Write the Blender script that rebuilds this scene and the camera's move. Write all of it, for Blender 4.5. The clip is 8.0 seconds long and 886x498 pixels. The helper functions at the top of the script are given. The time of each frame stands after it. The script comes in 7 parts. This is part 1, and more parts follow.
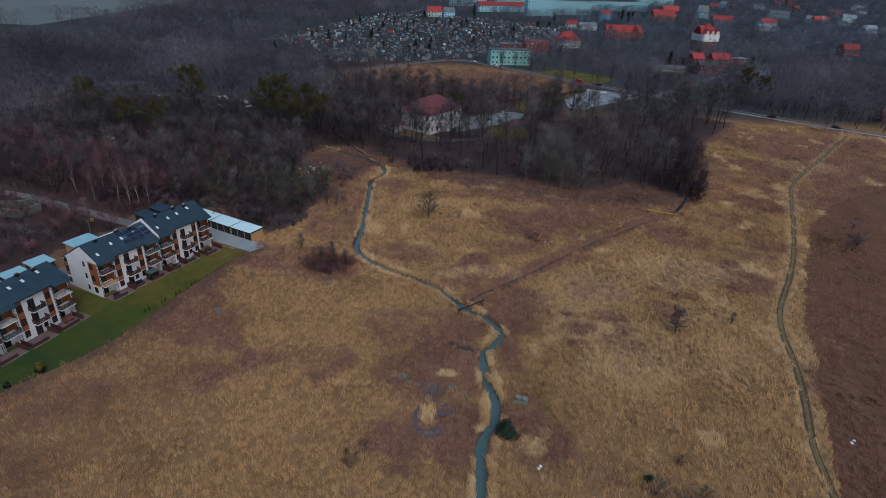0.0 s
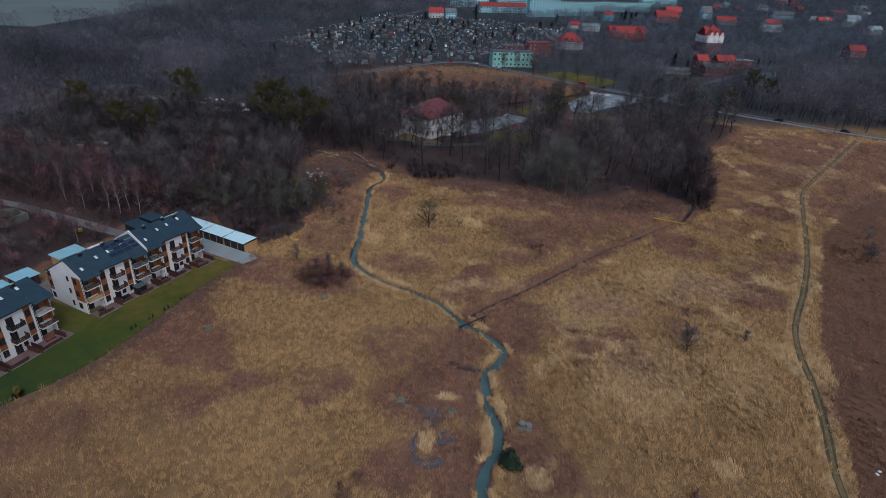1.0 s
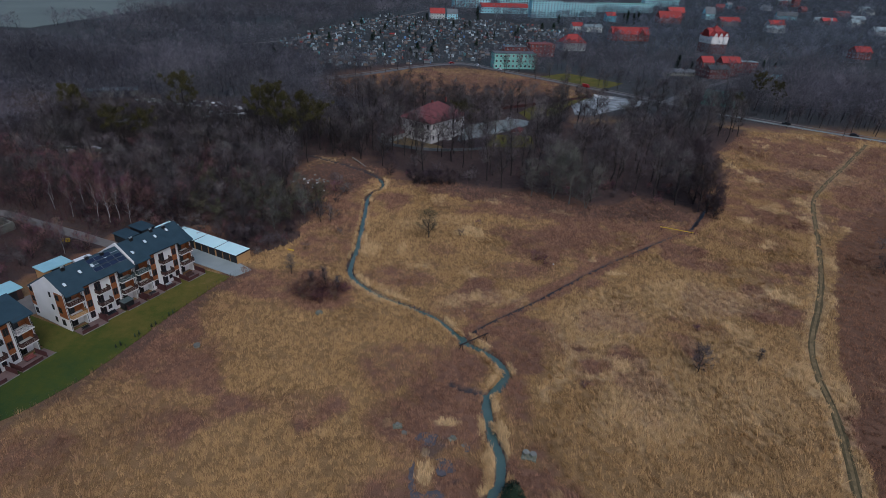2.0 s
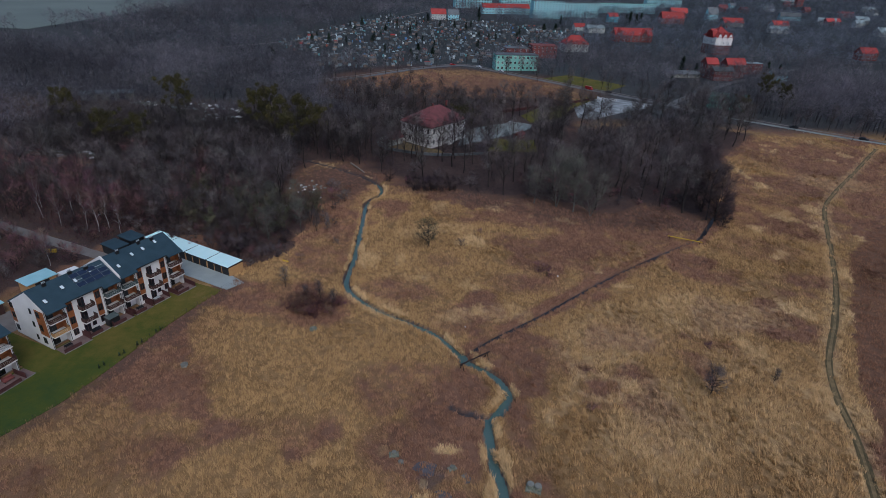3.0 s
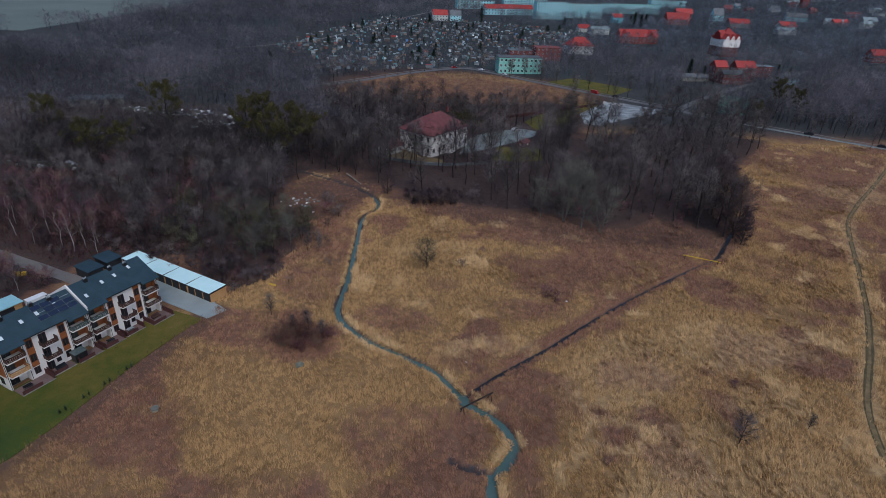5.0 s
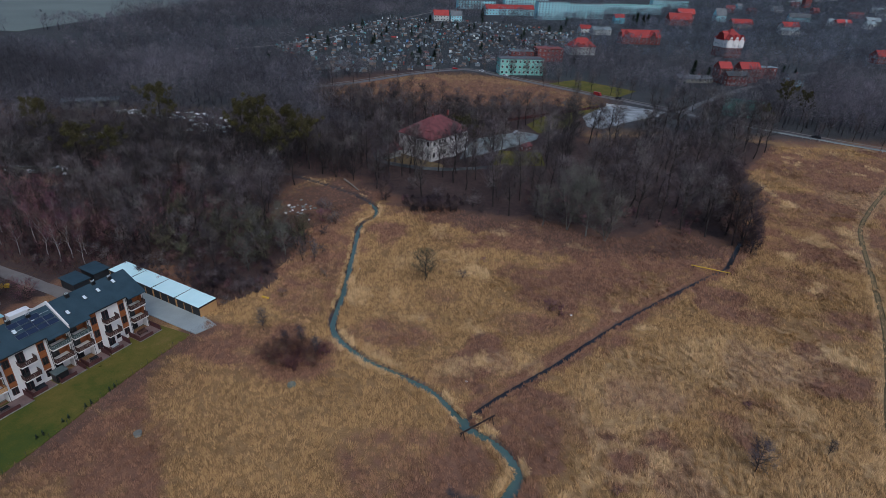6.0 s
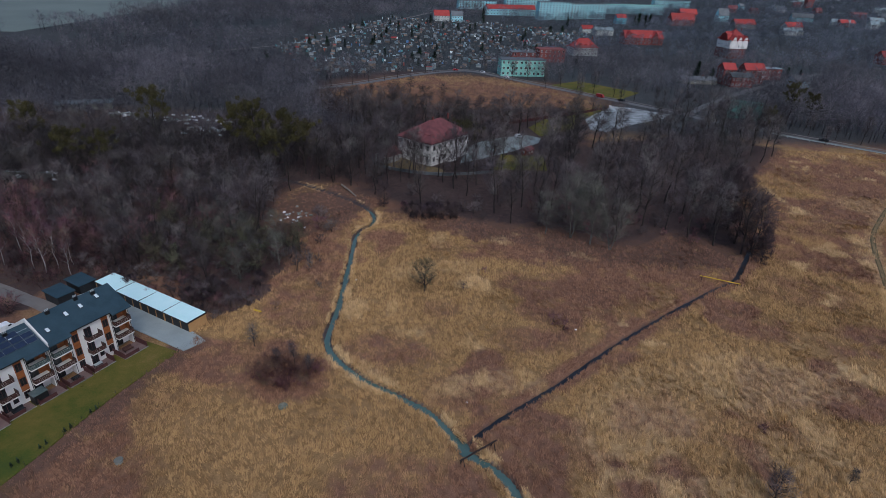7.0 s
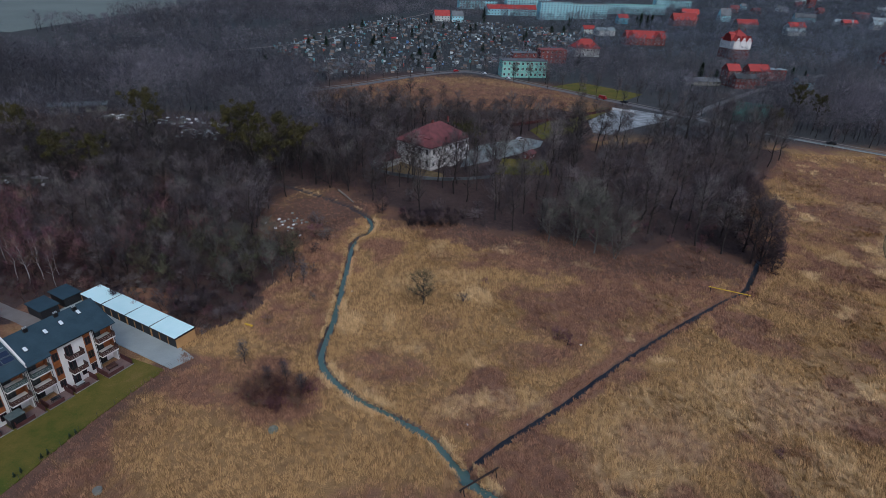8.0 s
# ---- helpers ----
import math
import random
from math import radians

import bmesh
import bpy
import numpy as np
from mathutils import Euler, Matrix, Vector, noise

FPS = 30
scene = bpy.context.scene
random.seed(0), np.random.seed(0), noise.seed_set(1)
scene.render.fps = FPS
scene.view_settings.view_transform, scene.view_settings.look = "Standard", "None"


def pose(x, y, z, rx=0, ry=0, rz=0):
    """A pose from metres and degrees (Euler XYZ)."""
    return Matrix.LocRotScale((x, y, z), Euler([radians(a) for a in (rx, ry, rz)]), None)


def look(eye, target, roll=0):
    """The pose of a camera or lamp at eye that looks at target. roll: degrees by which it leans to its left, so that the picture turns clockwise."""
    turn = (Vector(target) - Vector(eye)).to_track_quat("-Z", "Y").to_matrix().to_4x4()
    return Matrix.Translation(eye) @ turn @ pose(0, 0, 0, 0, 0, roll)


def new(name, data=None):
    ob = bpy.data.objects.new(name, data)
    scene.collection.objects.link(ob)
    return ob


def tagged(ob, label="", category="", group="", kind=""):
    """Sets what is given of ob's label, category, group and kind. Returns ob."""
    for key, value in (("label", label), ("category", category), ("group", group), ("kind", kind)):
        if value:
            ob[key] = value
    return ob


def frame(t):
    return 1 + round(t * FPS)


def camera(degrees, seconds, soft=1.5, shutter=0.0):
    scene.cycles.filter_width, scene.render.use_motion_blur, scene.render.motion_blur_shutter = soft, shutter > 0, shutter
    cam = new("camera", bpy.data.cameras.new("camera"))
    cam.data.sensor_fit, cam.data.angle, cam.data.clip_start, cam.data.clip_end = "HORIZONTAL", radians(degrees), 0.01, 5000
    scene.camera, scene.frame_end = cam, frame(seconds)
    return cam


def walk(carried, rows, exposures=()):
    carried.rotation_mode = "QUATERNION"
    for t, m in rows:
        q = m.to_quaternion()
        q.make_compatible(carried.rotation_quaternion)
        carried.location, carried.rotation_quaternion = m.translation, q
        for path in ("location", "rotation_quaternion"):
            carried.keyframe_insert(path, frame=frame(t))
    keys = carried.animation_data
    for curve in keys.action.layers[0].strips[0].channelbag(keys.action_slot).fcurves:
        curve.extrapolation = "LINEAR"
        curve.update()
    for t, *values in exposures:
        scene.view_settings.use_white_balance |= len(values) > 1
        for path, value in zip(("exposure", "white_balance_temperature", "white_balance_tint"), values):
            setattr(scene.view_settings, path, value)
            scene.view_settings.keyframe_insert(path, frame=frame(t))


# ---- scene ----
EXPOSURE, KELVIN, TINT = -0.21, 5600, 10

# ------------------------------------------------------------------ camera
cam = camera(76.0, 8.0, soft=0.62)
# seconds, x, y, z, yaw, pitch, roll: a level flight at about 71 m
ROWS = [
    (0.0, 0.114, -0.449, 71.074, -0.029, -27.002, 2.721),
    (0.5, 0.199, 2.735, 71.122, 0.059, -26.984, 2.705),
    (1.0, 0.281, 5.896, 71.163, 0.143, -26.967, 2.690),
    (1.5, 0.359, 9.035, 71.200, 0.222, -26.953, 2.677),
    (3.0, 0.572, 18.319, 71.278, 0.437, -26.921, 2.642),
    (3.5, 0.637, 21.370, 71.293, 0.501, -26.915, 2.633),
    (4.0, 0.697, 24.397, 71.303, 0.561, -26.911, 2.624),
    (4.5, 0.755, 27.403, 71.309, 0.617, -26.909, 2.617),
    (6.0, 0.905, 36.285, 71.291, 0.762, -26.915, 2.602),
    (6.5, 0.948, 39.201, 71.273, 0.802, -26.922, 2.599),
    (7.0, 0.988, 42.095, 71.253, 0.838, -26.930, 2.597),
    (7.5, 1.024, 44.967, 71.225, 0.871, -26.940, 2.596),
    (8.0, 1.057, 47.816, 71.192, 0.899, -26.953, 2.597),
]


def row_pose(x, y, z, yaw, pitch, roll):
    p, a = radians(pitch), radians(yaw)
    eye = Vector((x, y, z))
    return look(eye, eye + Vector((-math.sin(a) * math.cos(p), math.cos(a) * math.cos(p), math.sin(p))), roll)


walk(cam, [(r[0], row_pose(*r[1:])) for r in ROWS], [(0.0, EXPOSURE - 0.11, KELVIN, TINT), (4.0, EXPOSURE, KELVIN, TINT), (8.0, EXPOSURE + 0.09, KELVIN, TINT)])

# ------------------------------------------------------------------ light: an overcast winter day
world = bpy.data.worlds.new("world")
scene.world = world
world.use_nodes = True
wn = world.node_tree.nodes
sky = wn.new("ShaderNodeTexSky")
sky.sky_type = "NISHITA"
sky.sun_disc = False
sky.sun_elevation, sky.sun_rotation = radians(48), radians(157)
sky.air_density, sky.dust_density = 1.0, 3.0
world.node_tree.links.new(sky.outputs[0], wn["Background"].inputs[0])
wn["Background"].inputs[1].default_value = 0.13
sun = new("sun", bpy.data.lights.new("sun", "SUN"))
sun.data.energy, sun.data.angle, sun.data.color = 0.9, radians(25), (1.0, 0.95, 0.88)
sun.matrix_world = look((0, 0, 100), (-25, 60, 100 - 72))


# ------------------------------------------------------------------ materials
def mk(name, c1, c2, scale=1.0, rough=0.85, bump=0.0, fine=8.0, rand=0.0, metal=0.0, stretch=(1, 1, 1), spec=0.3, tone=False, thin=0.0):
    """A surface whose colour wanders between c1 and c2 at two scales, with fine relief; rand: lightness by object."""
    m = bpy.data.materials.new(name)
    m.use_nodes = True
    n, l = m.node_tree.nodes, m.node_tree.links
    b = n["Principled BSDF"]
    geo = n.new("ShaderNodeNewGeometry")
    mp = n.new("ShaderNodeMapping")
    mp.inputs["Scale"].default_value = stretch
    l.new(geo.outputs["Position"], mp.inputs["Vector"])
    big, small = n.new("ShaderNodeTexNoise"), n.new("ShaderNodeTexNoise")
    for t, s, d in ((big, scale, 4), (small, fine, 3)):
        t.inputs["Scale"].default_value, t.inputs["Detail"].default_value = s, d
        l.new(mp.outputs[0], t.inputs["Vector"])
    add = n.new("ShaderNodeMath")
    add.operation = "MULTIPLY_ADD"
    l.new(small.outputs[0], add.inputs[0])
    add.inputs[1].default_value = 0.6
    sub = n.new("ShaderNodeMath")
    sub.operation = "MULTIPLY_ADD"
    l.new(big.outputs[0], sub.inputs[0])
    sub.inputs[1].default_value, sub.inputs[2].default_value = 1.6, -0.6
    l.new(sub.outputs[0], add.inputs[2])
    ramp = n.new("ShaderNodeMix")
    ramp.data_type = "RGBA"
    ramp.clamp_factor = True
    l.new(add.outputs[0], ramp.inputs["Factor"])
    ramp.inputs["A"].default_value, ramp.inputs["B"].default_value = (*c1, 1), (*c2, 1)
    out = ramp.outputs["Result"]
    if rand:
        info = n.new("ShaderNodeObjectInfo")
        hsv = n.new("ShaderNodeHueSaturation")
        rng = n.new("ShaderNodeMapRange")
        rng.inputs["To Min"].default_value, rng.inputs["To Max"].default_value = 1 - rand, 1 + rand
        l.new(info.outputs["Random"], rng.inputs["Value"])
        lightness = rng.outputs[0]
        if tone:  # each tree of a joined wood has its own tone
            at, span, mul = n.new("ShaderNodeAttribute"), n.new("ShaderNodeMapRange"), n.new("ShaderNodeMath")
            at.attribute_name, mul.operation = "tone", "MULTIPLY"
            span.inputs["To Min"].default_value, span.inputs["To Max"].default_value = 0.52, 1.48
            l.new(at.outputs["Fac"], span.inputs["Value"])
            l.new(span.outputs[0], mul.inputs[0])
            l.new(lightness, mul.inputs[1])
            lightness = mul.outputs[0]
            hue = n.new("ShaderNodeMath")  # crowns wander between reddish and olive
            hue.operation = "MULTIPLY_ADD"
            l.new(big.outputs[0], hue.inputs[0])
            hue.inputs[1].default_value, hue.inputs[2].default_value = 0.34, 0.345
            l.new(hue.outputs[0], hsv.inputs["Hue"])
        l.new(lightness, hsv.inputs["Value"])
        l.new(out, hsv.inputs["Color"])
        out = hsv.outputs[0]
    l.new(out, b.inputs["Base Color"])
    b.inputs["Roughness"].default_value, b.inputs["Metallic"].default_value = rough, metal
    b.inputs["Specular IOR Level"].default_value = spec
    if bump:
        bp = n.new("ShaderNodeBump")
        bp.inputs["Strength"].default_value, bp.inputs["Distance"].default_value = bump, 0.1
        l.new(small.outputs[0], bp.inputs["Height"])
        l.new(bp.outputs[0], b.inputs["Normal"])
    if thin:  # sprays of fine twigs let part of the light through
        tr, both = n.new("ShaderNodeBsdfTranslucent"), n.new("ShaderNodeMixShader")
        l.new(out, tr.inputs["Color"])
        both.inputs[0].default_value = thin
        l.new(b.outputs[0], both.inputs[1])
        l.new(tr.outputs[0], both.inputs[2])
        l.new(both.outputs[0], n["Material Output"].inputs["Surface"])
    return m


MEADOW = (0.150, 0.086, 0.039), (0.565, 0.354, 0.155)
MOOR = (0.112, 0.059, 0.039), (0.370, 0.200, 0.122)
RED = (0.098, 0.052, 0.034), (0.295, 0.157, 0.092)
LITTER = (0.036, 0.026, 0.024), (0.142, 0.094, 0.082)
STRAW = (0.360, 0.235, 0.110), (0.760, 0.530, 0.270)
GARDEN = (0.036, 0.041, 0.043), (0.098, 0.106, 0.104)
MUD = (0.030, 0.024, 0.022), (0.150, 0.132, 0.140)


def land_material(name, blades):
    """Meadow land: the attributes moor, red, wood, straw and mud say what grows where; the same on the ground and on the grass."""
    m = bpy.data.materials.new(name)
    m.use_nodes = True
    n, l = m.node_tree.nodes, m.node_tree.links
    b = n["Principled BSDF"]
    geo = n.new("ShaderNodeNewGeometry")
    n1, n2, n3 = (n.new("ShaderNodeTexNoise") for _ in range(3))
    for t, s, d in ((n1, 0.09, 5), (n2, 0.7, 4), (n3, 5.0, 3)):
        t.inputs["Scale"].default_value, t.inputs["Detail"].default_value = s, d
        l.new(geo.outputs["Position"], t.inputs["Vector"])

    def arith(op, a, c, e=None):
        q = n.new("ShaderNodeMath")
        q.operation = op
        for k, v in enumerate((a, c, e)):
            if v is None:
                continue
            if isinstance(v, (int, float)):
                q.inputs[k].default_value = v
            else:
                l.new(v, q.inputs[k])
        return q.outputs[0]

    v = arith("MULTIPLY_ADD", n1.outputs[0], 0.5, -0.25)
    v = arith("MULTIPLY_ADD", n2.outputs[0], 0.7, arith("ADD", v, 0.15))
    if blades:
        tuft = n.new("ShaderNodeAttribute")
        tuft.attribute_name = "tuft"
        v = arith("MULTIPLY_ADD", geo.outputs["Random Per Island"], 0.8, arith("MULTIPLY_ADD", tuft.outputs["Fac"], 0.5, arith("ADD", v, -0.43)))
    else:
        v = arith("MULTIPLY_ADD", n3.outputs[0], 0.9, arith("ADD", v, -0.66))

    def mix(f, a, c):
        q = n.new("ShaderNodeMix")
        q.data_type = "RGBA"
        q.clamp_factor = True
        l.new(f, q.inputs["Factor"])
        for key, w in (("A", a), ("B", c)):
            if isinstance(w, tuple):
                q.inputs[key].default_value = (*w, 1)
            else:
                l.new(w, q.inputs[key])
        return q.outputs["Result"]

    col = mix(v, *MEADOW)
    for key, pair in (("moor", MOOR), ("red", RED), ("wood", LITTER), ("garden", GARDEN), ("straw", STRAW), ("mud", MUD)):
        at = n.new("ShaderNodeAttribute")
        at.attribute_name = key
        edge = arith("MULTIPLY_ADD", n2.outputs[0], 0.7, arith("ADD", at.outputs["Fac"], -0.35))
        edge = arith("MULTIPLY_ADD", edge, 1.6, -0.3)
        col = mix(edge, col, mix(v, *pair))
    l.new(col, b.inputs["Base Color"])
    b.inputs["Roughness"].default_value = 0.95
    b.inputs["Specular IOR Level"].default_value = 0.1
    if blades:  # thin dry blades let light through
        thin, both = n.new("ShaderNodeBsdfTranslucent"), n.new("ShaderNodeMixShader")
        l.new(col, thin.inputs["Color"])
        both.inputs[0].default_value = 0.22
        l.new(b.outputs[0], both.inputs[1])
        l.new(thin.outputs[0], both.inputs[2])
        l.new(both.outputs[0], n["Material Output"].inputs["Surface"])
    if not blades:
        bp = n.new("ShaderNodeBump")
        bp.inputs["Strength"].default_value, bp.inputs["Distance"].default_value = 0.5, 0.2
        l.new(n3.outputs[0], bp.inputs["Height"])
        l.new(bp.outputs[0], b.inputs["Normal"])
    return m


